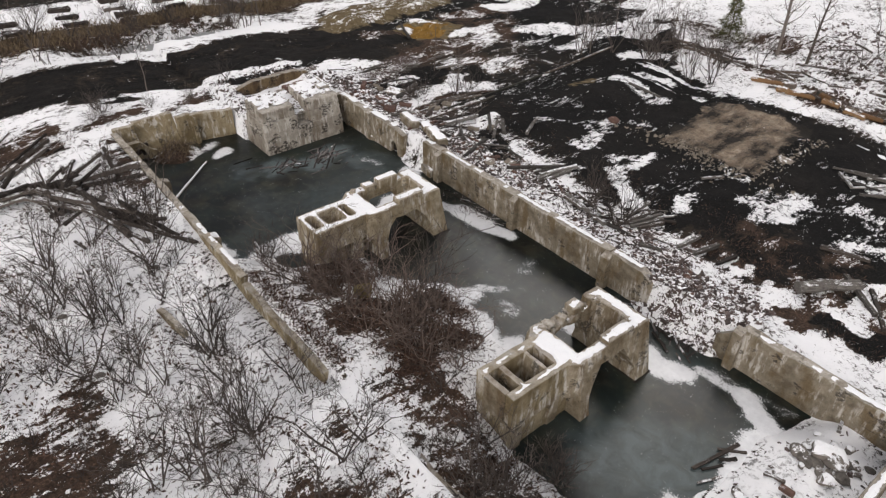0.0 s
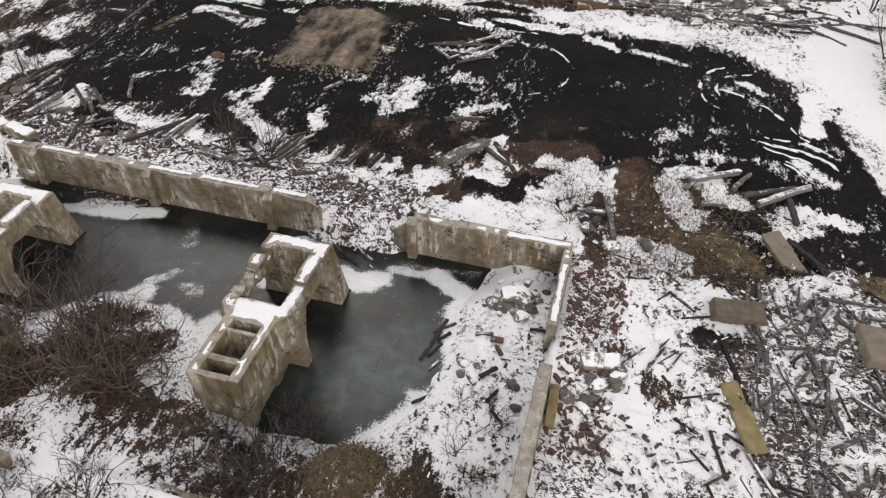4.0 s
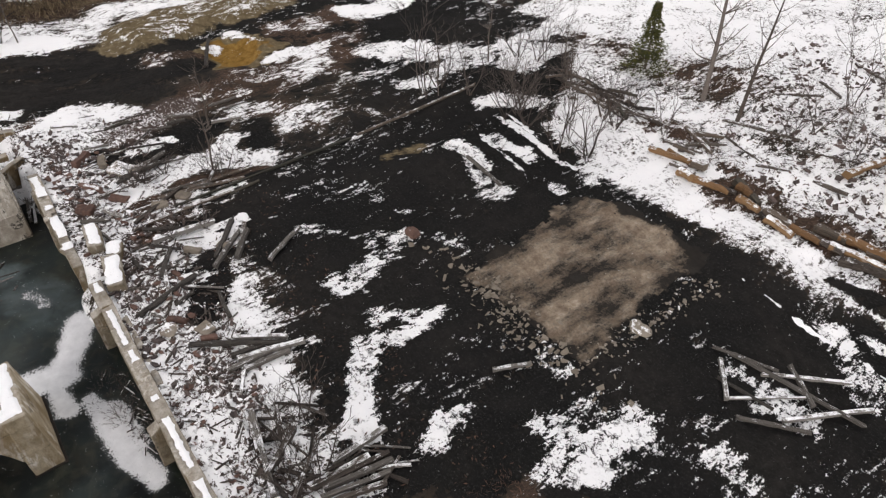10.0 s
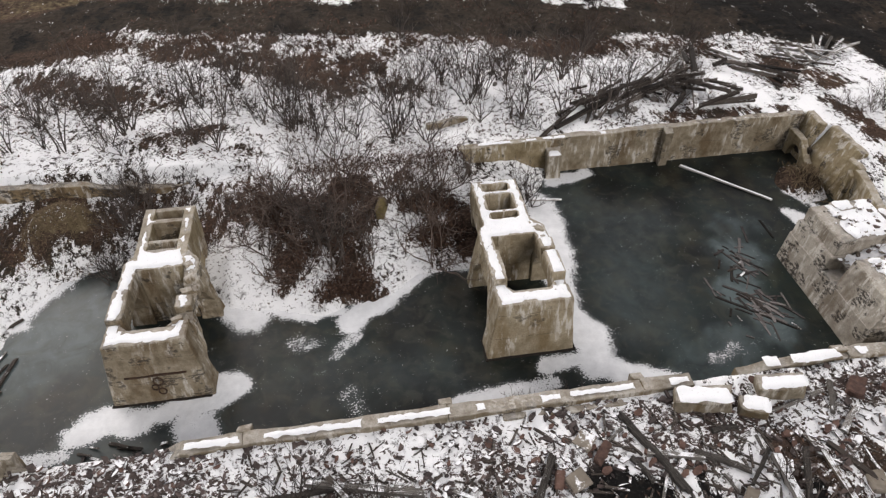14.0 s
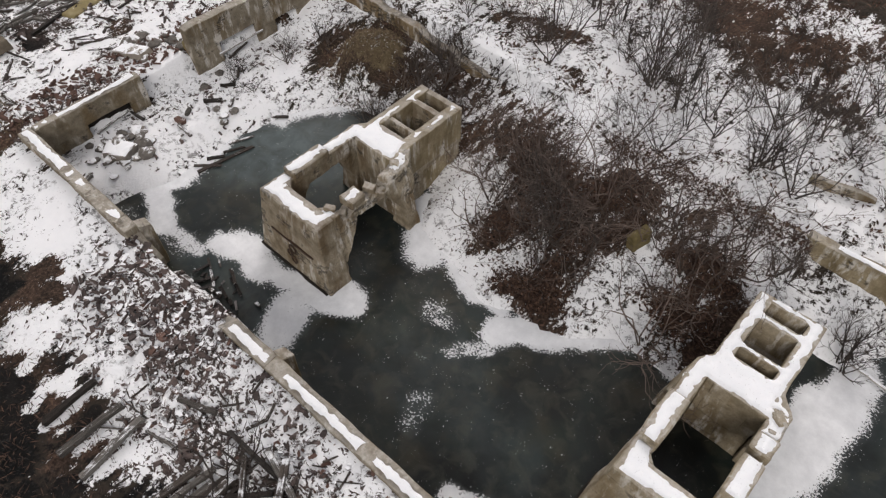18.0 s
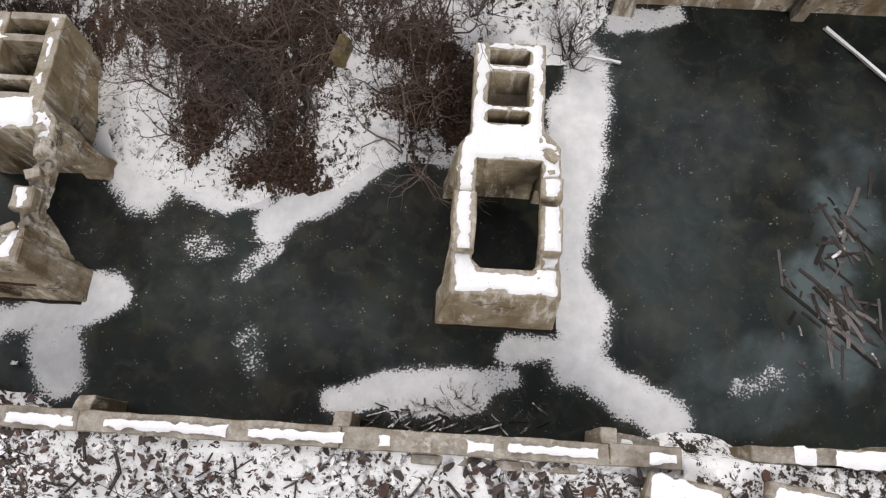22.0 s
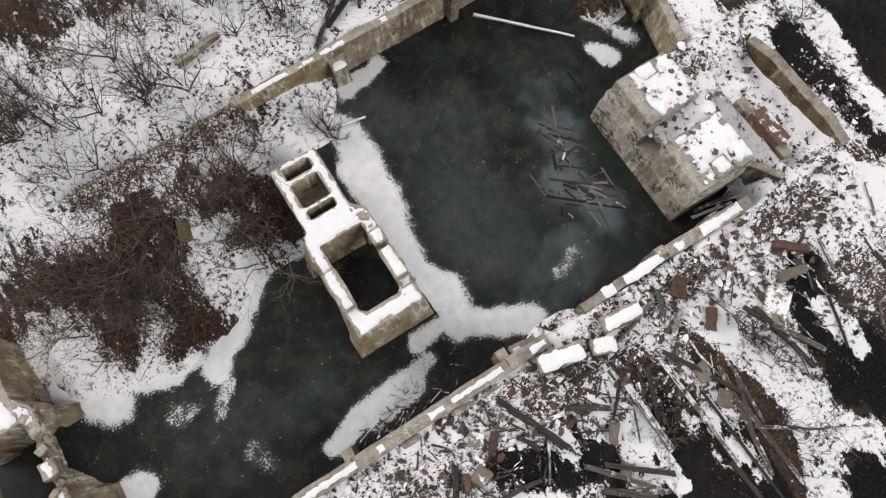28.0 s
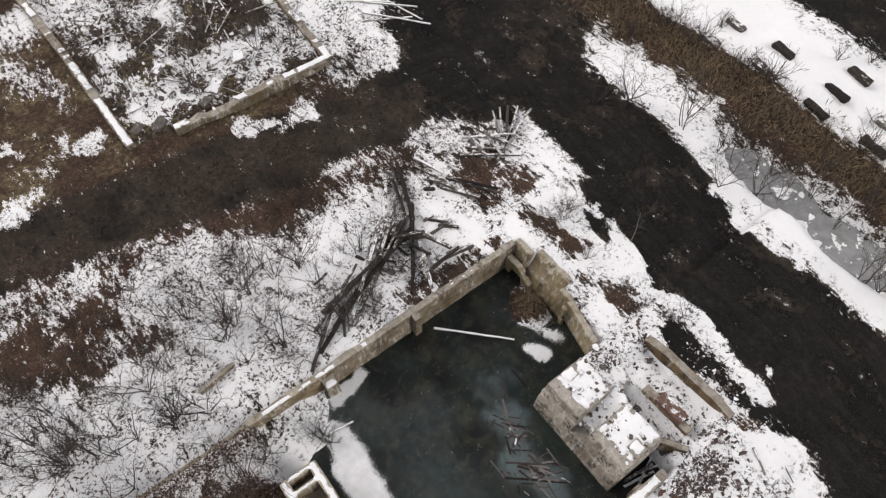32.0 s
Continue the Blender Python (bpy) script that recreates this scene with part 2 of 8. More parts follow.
def ice_material():
    m = Mat("pond_ice", 0.3, spec=0.18)
    snow = m.attr("snow")
    n1 = m.noise(0.22, 3, 0.5)
    n2 = m.noise(1.6, 6, 0.7)
    n3 = m.noise(11, 3, 0.7)
    deep = m.ramp(n1, (0.3, (0.003, 0.0033, 0.0032)), (0.5, (0.0068, 0.0074, 0.007)), (0.7, (0.0135, 0.0155, 0.0143)))
    haze = m.math("MULTIPLY", m.cut(m.noise(0.17, 5, 0.6, warp=0.5), 0.53, 0.25), 0.4)
    deep = m.mix(haze, deep, (0.036, 0.05, 0.051))
    deep = m.mix(m.math("MULTIPLY", m.cut(m.noise(0.45, 4, 0.6), 0.6, 0.2), 0.5), deep, (0.035, 0.028, 0.014))
    deep = m.mix(m.math("MULTIPLY", m.cut(m.noise(0.27, 4, 0.6, stretch=(1, 1, 1, 50)), 0.58, 0.25), 0.35), deep, (0.02, 0.036, 0.026))
    deep = m.mix(m.math("MULTIPLY", m.cut(m.noise(1.1, 4, 0.6, warp=0.6), 0.56, 0.16), 0.3), deep, (0.06, 0.06, 0.042))
    deep = m.mix(m.math("MULTIPLY", m.attr("haze"), m.ramp(m.noise(0.9, 5, 0.65, warp=0.8), (0.3, 0.35), (0.65, 1.0))), deep, (0.083, 0.106, 0.109))
    frost = m.math("MULTIPLY", m.cut(m.math("ADD", m.noise(0.8, 5, 0.65), m.math("MULTIPLY", n3, 0.5)), 0.985, 0.05), 0.5)
    deep = m.mix(frost, deep, (0.3, 0.33, 0.33))
    field = m.math("ADD", m.math("MULTIPLY", n2, 0.4), m.math("MULTIPLY", n3, 0.6))
    wide = m.math("ADD", m.math("MULTIPLY", m.math("SUBTRACT", field, 0.5), 3.6), 0.5)
    mask = m.cut(m.math("SUBTRACT", snow, wide), 0.0, 0.09)
    deep = m.mix(m.math("MULTIPLY", m.cut(snow, 0.45, 0.8), 0.5), deep, (0.13, 0.14, 0.145))
    grey = m.mix(m.math("MULTIPLY", n2, m.ramp(snow, (0.4, 0.7), (1.0, 1.3))), (0.5, 0.51, 0.525), (0.84, 0.85, 0.865))
    col = m.mix(mask, deep, grey)
    rough = m.math("ADD", m.math("MULTIPLY", mask, 0.4), m.math("ADD", 0.22, m.math("MULTIPLY", n1, 0.25)))
    return m.done(col, m.math("ADD", m.math("MULTIPLY", mask, 0.5), m.math("MULTIPLY", n2, 0.1)), 0.3, 0.03, rough)


ICE = ice_material()


# ---- shape helpers ----
def lattice(x, y, seed):
    """Smooth value noise in 0..1 on arrays."""
    xi, yi = np.floor(x).astype(int), np.floor(y).astype(int)
    fx, fy = x - xi, y - yi
    fx, fy = fx * fx * (3 - 2 * fx), fy * fy * (3 - 2 * fy)

    def h(a, b):
        v = np.sin(a * 127.1 + b * 311.7 + seed * 74.7) * 43758.5453
        return v - np.floor(v)

    return (h(xi, yi) * (1 - fx) + h(xi + 1, yi) * fx) * (1 - fy) + (h(xi, yi + 1) * (1 - fx) + h(xi + 1, yi + 1) * fx) * fy


def fbm(x, y, seed, octaves=4):
    v, a, s = 0 * x, 0.5, 1.0
    for i in range(octaves):
        v = v + a * lattice(x * s, y * s, seed + i)
        a, s = a / 2, s * 2.03
    return v / (1 - 0.5 ** octaves)


def smooth(a, b, v):
    k = np.clip((v - a) / (b - a), 0, 1)
    return k * k * (3 - 2 * k)


def seg_dist(x, y, ax, ay, bx, by):
    dx, dy = bx - ax, by - ay
    k = np.clip(((x - ax) * dx + (y - ay) * dy) / (dx * dx + dy * dy + 1e-9), 0, 1)
    return np.hypot(x - ax - k * dx, y - ay - k * dy)


def strips(x, y, rows, wobble=1.0):
    """Largest cover given by capsules: ax, ay, bx, by, radius, amount."""
    w = wobble * ((fbm(x * 0.45, y * 0.45, 5) - 0.5) * 2 + 0.7 * (fbm(x * 1.7, y * 1.7, 6) - 0.5))
    v = 0 * x
    for ax, ay, bx, by, r, amount in rows:
        v = np.maximum(v, amount * (1 - smooth(0.35, 1.45, (seg_dist(x, y, ax, ay, bx, by) + w) / r)))
    return v


def mesh_of(name, verts, faces):
    me = bpy.data.meshes.new(name)
    me.from_pydata(verts, [], faces)
    me.update()
    return me


def part(name, bm, material, parent, label=""):
    me = bpy.data.meshes.new(name)
    bm.to_mesh(me)
    bm.free()
    me.materials.append(material)
    ob = new(name, me)
    ob.parent = parent
    if label:
        tagged(ob, label)
    return ob


def thing(name, x, y, z, label, category, group="", kind="", turn=0.0):
    ob = new(name)
    ob.empty_display_size = 0.3
    ob.matrix_world = pose(x, y, z, 0, 0, turn)
    return tagged(ob, label, category, group, kind)


def prism(bm, outline, lo, hi, axis):
    """Extrudes a closed outline of (a, b) along an axis: 'x' takes (y, z), 'y' takes (x, z), 'z' takes (x, y)."""
    def at(a, b, c):
        return {"x": (c, a, b), "y": (a, c, b), "z": (a, b, c)}[axis]
    lo_v = [bm.verts.new(at(a, b, lo)) for a, b in outline]
    hi_v = [bm.verts.new(at(a, b, hi)) for a, b in outline]
    n = len(outline)
    faces = [bm.faces.new(lo_v[::-1]), bm.faces.new(hi_v)]
    for i in range(n):
        faces.append(bm.faces.new((lo_v[i], lo_v[(i + 1) % n], hi_v[(i + 1) % n], hi_v[i])))
    bmesh.ops.recalc_face_normals(bm, faces=faces)
    return lo_v + hi_v


def box(bm, x0, y0, z0, x1, y1, z1):
    return prism(bm, [(x0, y0), (x1, y0), (x1, y1), (x0, y1)], z0, z1, "z")


def weather(bm, size=0.45, amount=0.035, seed=0, bevel=0.03, keep_flat=None):
    """Rounds the edges, cuts the faces fine and makes them uneven."""
    if bevel:
        sharp = [e for e in bm.edges if len(e.link_faces) == 2 and e.calc_face_angle(0) > 0.6]
        bmesh.ops.bevel(bm, geom=sharp, offset=bevel, segments=1, affect="EDGES", clamp_overlap=True)
    bmesh.ops.triangulate(bm, faces=[f for f in bm.faces if len(f.verts) > 4])
    for _ in range(4):
        long = [e for e in bm.edges if e.calc_length() > size]
        if not long or len(bm.verts) > 9000:
            break
        bmesh.ops.subdivide_edges(bm, edges=long, cuts=1, use_grid_fill=True)
        bmesh.ops.triangulate(bm, faces=[f for f in bm.faces if len(f.verts) > 4])
    for v in bm.verts:
        p = v.co * 1.3 + Vector((seed * 7.1, seed * 3.3, 0))
        v.co += noise.noise_vector(p) * amount + noise.noise_vector(p * 3.7) * amount * 0.6


def tube(verts, faces, pts, radii, sides=3):
    start = len(verts)
    for i, (p, r) in enumerate(zip(pts, radii)):
        d = (pts[min(i + 1, len(pts) - 1)] - pts[max(i - 1, 0)]).normalized()
        u = d.orthogonal().normalized()
        w = d.cross(u)
        for j in range(sides):
            a = 2 * math.pi * j / sides
            verts.append(tuple(p + (u * math.cos(a) + w * math.sin(a)) * r))
    for i in range(len(pts) - 1):
        for j in range(sides):
            a, b = start + i * sides + j, start + i * sides + (j + 1) % sides
            faces.append((a, b, b + sides, a + sides))


# ---- ground: one sheet from the pool to the horizon ----
WALL_N, WALL_S, WALL_E, WALL_W = 8.35, -9.7, 30.9, -20.6


def spaced(lo, hi, step, reach):
    core = list(np.arange(lo, hi + step / 2, step))
    d, a = step, []
    v = hi
    while v < reach:
        d *= 1.22
        v += d
        a.append(v)
    d, b = step, []
    v = lo
    while v > -reach:
        d *= 1.22
        v -= d
        b.append(v)
    return np.array(b[::-1] + core + a)


def inside(x, y, grow=0.0):
    return (x > WALL_W - grow) & (x < WALL_E + grow) & (y > WALL_S - grow) & (y < WALL_N + grow)


def height(x, y):
    n = fbm(x * 0.25, y * 0.25, 1) - 0.5
    fine = fbm(x * 1.1, y * 1.1, 2, 3) - 0.5
    # open land
    field = 1.45 + 0.9 * n + 0.15 * fine
    bank = 2.3 - (y - WALL_N) * 0.13
    north = np.where(y > 0, np.maximum(field, np.minimum(bank, 2.35) + 0.35 * fine), field)
    top_s = np.interp(x, [-24, -7, -2, 2, 10, 12, 15, 31, 40], [2.5, 2.45, 1.7, 1.1, 0.95, 2.1, 2.8, 3.05, 1.8])
    k = smooth(0, 14, WALL_S - y)
    south = top_s * (1 - k) + (1.2 + 0.8 * n) * k + 0.25 * fine
    z = np.where(y > -2, north, south)
    mid = smooth(-9, 6, y)
    side = south * (1 - mid) + north * mid
    z = np.where((x < WALL_W) | (x > WALL_E), side, z)
    z = np.where(x > WALL_E, side * 0.75 + 0.1, z)
    # basin
    shore = np.interp(x, [-25, -6, -3.5, -2, 2, 4, 5.5, 7, 9, 10.2, 13, 15, 16, 19, 22, 24], [-11, -11, -8.6, -6.6, -5.8, -3, -1.6, -0.4, 0, 0.3, -0.4, -0.8, -2.6, -4.9, -4.9, -4.2])
    rise = shore - y + 0.5 * fine
    basin = np.clip(rise * 0.36, -0.7, 2.25) + 0.2 * fine * (rise > 0)
    east = np.interp(y, [-6, -4, -2, 1, 3, 5, 6.5, 9], [22.5, 24.3, 25.4, 26.2, 26.2, 26.0, 26.5, 27])
    basin = np.maximum(basin, np.clip((x - east) * 0.5, -0.7, 0.7) + 0.22 * fine)
    basin = np.maximum(basin, 2.34 - np.maximum(y + 9.6, 0) * 0.3 - 4 * (1 - smooth(0.2, 1.6, x) * (1 - smooth(10.2, 12.5, x))))
    # rubble that slid in through the breaks of the north wall
    slide = 2.2 - seg_dist(x, y, 16.8, 10.1, 20.2, 10.1) * 0.95 + 0.5 * fine
    slide = np.maximum(slide, 2.1 - seg_dist(x, y, -6.6, 9.6, -5.8, 9.6) * 1.1)
    basin = np.maximum(basin, slide)
    basin = np.maximum(basin, 2.9 * np.sqrt(np.clip(1 - (np.hypot(x - 24.3, y + 7.3) / 2.5) ** 2, 0, 1)) + 0.35 * fine - 0.4)
    basin = np.maximum(basin, 0.9 - np.hypot(x + 19.6, y + 6.0) * 0.5 + 0.3 * fine)
    # fill behind the block at the west end
    basin = np.where((x < -18.3) & (y > -0.4), 2.2 + 0.3 * fine, basin)
    basin = np.where((x < -18.5) & (x > -20.1) & (y > 2.9) & (y < 7.6), 0.9 + 0.5 * fine, basin)
    z = np.where(inside(x, y, 0.25), basin, z)
    z = np.where((x > -22.4) & (x < -20.3) & (y > -9.8) & (y < -3.9), np.minimum(z, 0.2 + (-20.45 - x) * np.where(y < -8.3, 3.0, np.where(y < -5.0, 1.75, 3.4)) - 0.5), z)
    z = z + 0.8 * (1 - smooth(0.4, 1.3, seg_dist(x, y, -35.8, 21, -36.8, 31) / 3.0)) - 0.5 * (1 - smooth(0.6, 1.1, np.hypot((x + 27.6) / 2.6, (y - 26.0) / 2.3)))
    # sunken floor between the block and the wall behind it
    k = smooth(-23.3, -22.9, x) * (1 - smooth(-20.7, -20.2, x)) * smooth(1.2, 2.2, y) * (1 - smooth(7.6, 8.6, y))
    z = z * (1 - k) + (1.55 + 0.6 * fine) * k
    for px, py in ((-42.0, -2.2), (-41.6, 6.0)):
        k = 1 - smooth(1.1, 1.9, np.hypot((x - px) / 1.7, (y - py) / 3.6))
        z = z * (1 - k) + (0.88 + 0.5 * fine) * k
    far = smooth(90, 400, np.hypot(x, y))
    return z + far * 6 * (fbm(x * 0.01, y * 0.01, 9) - 0.3)


# patches of snow on the coal: ax, ay, bx, by, radius, amount
PATCHES = [(0.9, 22.4, 1.6, 18.8, 0.6, 0.62), (16.8, 20.3, 16.9, 25.3, 0.85, 0.75), (12.3, 17.5, 11.6, 19.5, 0.8, 0.75), (18.9, 37.1, 24.2, 34.1, 1.2, 0.7), (17.5, 31.2, 20.8, 31.2, 1.1, 0.7), (-4, 31.8, -0.2, 31.2, 0.9, 0.8),
           (-2.1, 35.7, 3.8, 33.9, 0.6, 0.8), (-4.5, 34.8, 1.1, 34.9, 0.6, 0.8), (2.7, 37.9, 8.1, 41.2, 1.8, 0.85), (20.6, 25.2, 21.6, 25.5, 0.6, 0.7), (21.4, 22.2, 23.9, 23.9, 0.65, 0.66),
           (5.2, 20.6, 5.6, 22.2, 0.6, 0.7), (5.6, 18.1, 6.6, 19.7, 0.6, 0.75), (0.4, 11.7, 4.1, 15.6, 1.1, 0.8), (22.0, 16.5, 24.8, 18.6, 0.8, 0.7), (20.6, 17.5, 21.6, 16.0, 0.6, 0.72)]
STREAKS = [(1.05, 19.2, 0.55, 24.3, 0.9, 0.5), (4.4, 18.6, 5.1, 20.6, 0.8, 0.5), (3.8, 22.5, 4.6, 23.4, 0.7, 0.55), (-2.6, 24.6, -1.3, 25.6, 0.7, 0.55), (0.9, 24.9, 2.3, 26.0, 0.7, 0.55), (11.9, 24.4, 12.9, 24.8, 0.5, 0.55), (15.5, 22.2, 16.0, 24.0, 1.6, 0.42),
           (20.0, 26.4, 21.4, 26.6, 0.5, 0.6), (19.8, 22.6, 23.7, 25.4, 0.8, 0.3), (32.9, 22.6, 36.5, 23.7, 0.8, 0.4), (36.6, 24.9, 39.2, 24.7, 0.5, 0.42), (37.5, 21.2, 40.3, 22.0, 0.8, 0.5), (28.9, 19.0, 31.3, 20.1, 0.8, 0.42), (32.5, 19.4, 34.4, 20.0, 0.8, 0.6), (41.5, 21.5, 45, 21.0, 1.2, 0.5), (-3, 20, -1, 22.5, 1.2, 0.45)]
PATCHES_WEST = [(-21.1, 35.4, -15.8, 41.7, 2.0, 0.8), (-14.4, 35.1, -14, 44.9, 1.4, 0.75), (-24.3, 12.5, -21.4, 16.5, 1.1, 0.7), (-8.6, 37.6, -6.7, 40.2, 1.3, 0.85),
                (-26.4, -14, -27.6, -8, 0.9, 0.9), (-28, -7, -26.6, -2.3, 0.8, 0.9), (-22.0, 3, -22.2, 6.5, 0.7, 0.8), (-18, -20, -15, -17, 2, 0.75)]


# the broken ground between the north wall and the coal: clear snow, coal pockets, brown earth
BANK_SNOW = [(-25.9, -1.1, -26.8, 1.1, 0.5, 0.95), (-26.8, 1.1, -27.0, 3.2, 0.6, 1.0), (-27.0, 3.2, -26.5, 6.0, 0.5, 0.95), (-26.5, 6.0, -25.6, 8.1, 0.4, 0.9), (-27.9, 8.1, -27.0, 9.2, 0.4, 0.9), (-15.0, 11.5, -14.3, 15.0, 1.25, 1.1), (-14.3, 15.0, -13.7, 18.1, 1.42, 1.15), (-13.7, 18.1, -15.4, 20.3, 1.03, 1.1), (-13.2, 18.7, -12.0, 21.5, 0.89, 1.1), (-17.3, 14.5, -17.8, 17.0, 0.41, 1.0), (-7.0, 13.1, -6.7, 17.0, 0.3, 1.0),
             (-2.4, 9.7, -3.5, 13.3, 0.8, 1.0), (1.5, 10.2, 1.4, 12.9, 0.98, 1.0), (-5.9, 14.7, -5.4, 16.3, 0.71, 1.0), (-14.5, 9.4, -13.1, 12.2, 1.26, 1.0), (-22.6, 10.4, -24.6, 13.6, 1.1, 1.0), (-22.6, 14.5, -22.9, 16.4, 0.7, 0.9), (-9.5, 16, -10.2, 19, 0.5, 0.9)]
BANK_COAL = [(-24.7, 2.5, -25.0, 8.0, 0.9, 1.2), (-25.3, 9.5, -26.3, 11.1, 0.9, 1.1), (-28.8, 0, -28.8, 9, 1.0, 1.1), (-17.8, 12.6, -18.8, 14.6, 1.3, 1.2), (-17.2, 15.2, -17.8, 19.4, 1.8, 1.2), (-26.6, 10.4, -27.5, 12.4, 1.1, 1.1), (-15.9, 17.4, -16.1, 18.3, 0.91, 1.2), (-7.6, 14.4, -6.6, 17.6, 1.09, 1.2), (-8.4, 16.5, -7.7, 18.7, 0.8, 1.2), (0.3, 12.3, -3.5, 14.3, 1.07, 1.2), (-3.9, 12.7, -5.0, 15.2, 0.8, 1), (-14.0, 21.9, -16.1, 22.4, 1.16, 1.2)]
BANK_EARTH = [(-11.0, 11.9, -11.7, 16.2, 0.7, 1), (-11.7, 16.2, -11.4, 20.8, 0.7, 1), (-8.1, 12.0, -9.0, 14.2, 1.1, 1), (-19.4, 13.8, -21.0, 16.8, 1.5, 1), (-23.2, 8.6, -24.4, 10.0, 0.7, 0.9)]
SOUTH_SNOW = [(2.0, -50.7, 0.1, -46.3, 0.96, 0.9), (2.9, -40.8, 0.5, -39.5, 1.11, 0.9), (6.3, -43.9, 5.2, -41.6, 0.8, 0.9), (-10.7, -33.0, -16.0, -31.7, 1.13, 0.9), (-21.4, -39.1, -25.6, -33.9, 1.61, 1.0), (-25.6, -33.9, -25.5, -30.3, 1.24, 1)]


def covers(x, y):
    """How much snow, coal and leaf litter lies at a place."""
    n = fbm(x * 0.12, y * 0.12, 21) - 0.5
    m = fbm(x * 0.33, y * 0.33, 27) - 0.5
    snow, coal, leaf = 0 * x + 0.72 + 0.7 * n + 0.35 * m, 0 * x, 0 * x + 0.3
    # rubble bank along the north wall
    k = smooth(8.5, 9.5, y) * (1 - smooth(12.5, 17, y)) * smooth(-25, -20, x) * (1 - smooth(28, 32, x))
    snow = snow * (1 - k) + k * (1.02 + 0.7 * n + 0.9 * m)
    # coal flat to the north
    c = smooth(12.0, 17, y + 5 * n + 0.1 * (x - 5)) * (1 - smooth(37, 40, y + 5 * n - 13 * (1 - smooth(-14, -2, x)))) * smooth(-38, -35, x + 3 * n) * (1 - smooth(44, 47, x + 5 * n + 0.3 * (y - 25)))
    c = np.maximum(c, 1 - smooth(2.0, 3.6, seg_dist(x, y, 38, 25, 46, 20) + 3 * m))
    c = np.maximum(c, 1 - smooth(2.2, 3.8, seg_dist(x, y, 45, 22, 50, 12) + 2 * m))
    coal = np.maximum(coal, c)
    snow = snow * (1 - c) + c * (0.1 + 0.6 * n + 0.4 * m)
    # brown ground north of the block, and beside the thick log
    b = smooth(-9.5, -12.5, x + 3 * m) * smooth(10, 13, y) * (1 - smooth(30, 37, y + 6 * n)) * smooth(-30, -24, x)
    coal = coal * (1 - b * np.clip(0.55 + 1.6 * m, 0.1, 0.95))
    snow = np.maximum(snow, b * (0.24 + 0.9 * m + 0.4 * n))
    b = strips(x, y, [(17, 15.5, 33, 15, 2.6, 0.9), (31, 14.5, 38, 17, 2.2, 0.9), (24, 18, 30, 19, 2.2, 0.75), (17, 18.6, 23, 20.5, 1.6, 0.6), (26, 20, 30, 22.5, 1.5, 0.5)], 2.2)
    coal = coal * (1 - b)
    leaf = np.maximum(leaf, b)
    snow = np.maximum(snow * (1 - 0.5 * b), b * (0.34 + 1.2 * m))
    # roads of coal dust to the west and south
    lane = np.minimum.reduce([seg_dist(x, y, *e) for e in ((-31.4, 30, -31.2, -6), (-31.2, -6, -35.5, -24), (-35, -25, -47, -33), (-29, -27, -9, -29.5), (-9, -29.5, 30, -36))]) + 1.2 * n
    r = 1 - smooth(4.3, 5.3, seg_dist(x, y, -31.4, 16, -31, -6) + 2 * n)
    r = np.maximum(r, 1 - smooth(3.4, 4.4, seg_dist(x, y, -33.0, -4, -35.5, -24) + 2 * n))
    r = np.maximum(r, 1 - smooth(4, 5.5, seg_dist(x, y, -35, -25, -47, -33) + 2 * n))
    r = np.maximum(r, smooth(-57.5, -59.5, x + 2 * n) * smooth(-40, -30, y) * (1 - smooth(10, 20, y)))
    r = np.maximum(r, 1 - smooth(2.6, 4.6, seg_dist(x, y, -29, -27, -9, -29.5) + 2 * n))
    r = np.maximum(r, 1 - smooth(2.4, 4.4, seg_dist(x, y, -9, -29.5, 30, -36) + 2 * n))
    r = np.maximum(r, 1 - smooth(3, 6, seg_dist(x, y, -31, 14, -22, 28) + 2 * n))
    r = np.maximum(r, 1 - smooth(2.5, 5, seg_dist(x, y, 34, -33, 43, -21) + 3 * m))
    r = np.maximum(r, 1 - smooth(2.5, 4.5, seg_dist(x, y, 43, -21, 47, -10) + 3 * m))
    r = np.maximum(r, 1 - smooth(5, 9, seg_dist(x, y, -31, -27, -40, -44) + 2 * n))
    coal, snow = np.maximum(coal, r * (0.75 + m - 0.45 * smooth(-27, -20, x) * smooth(-22, -25, y))), snow * (1 - r) + 0.03 * r
    # brown grass south of the shrubs
    g = smooth(-21.5, -25.5, y + 5 * n + 0.12 * (x + 5) - 3.2 * smooth(1.5, 8, x) * (1 - smooth(13, 19, x))) * smooth(-24, -16, x) * (1 - r)
    leaf, snow = np.maximum(leaf, g), snow * (1 - g) + g * (0.3 + 1.2 * n + 0.9 * m)
    # brown patches in the shrubs
    p = strips(x, y, [(13.6, -6.7, 12.1, -6.0, 1.5, 1.2), (11.2, -5.6, 9.6, -4.7, 1.8, 1.3), (8.9, -4.3, 8.3, -7.4, 1.4, 1.2), (10.6, -4.4, 12.0, -2.2, 1.2, 1.2), (10.0, -0.7, 8.2, -1.2, 0.8, 1.2), (8.3, -1.5, 8.7, -3.6, 0.9, 1.2), (4.9, -4.0, 2.7, -3.8, 0.9, 1.1), (4.9, -6.0, 3.0, -6.3, 1.1, 1.1), (4.8, -7.7, 3.5, -4.6, 1.0, 1.0), (15, -7, 21, -8, 1.8, 0.9), (17, -18.5, 27, -21.5, 2.4, 0.55), (2, -20, 10, -22, 2.4, 0.6), (-18.5, -12.5, -15, -11.5, 0.9, 0.6), (14, -11.5, 18, -12, 1.2, 0.7)], 1.6)
    leaf, snow = np.maximum(leaf, np.clip(p, 0, 1)), snow * (1 - np.clip(0.52 * p, 0, 0.62))
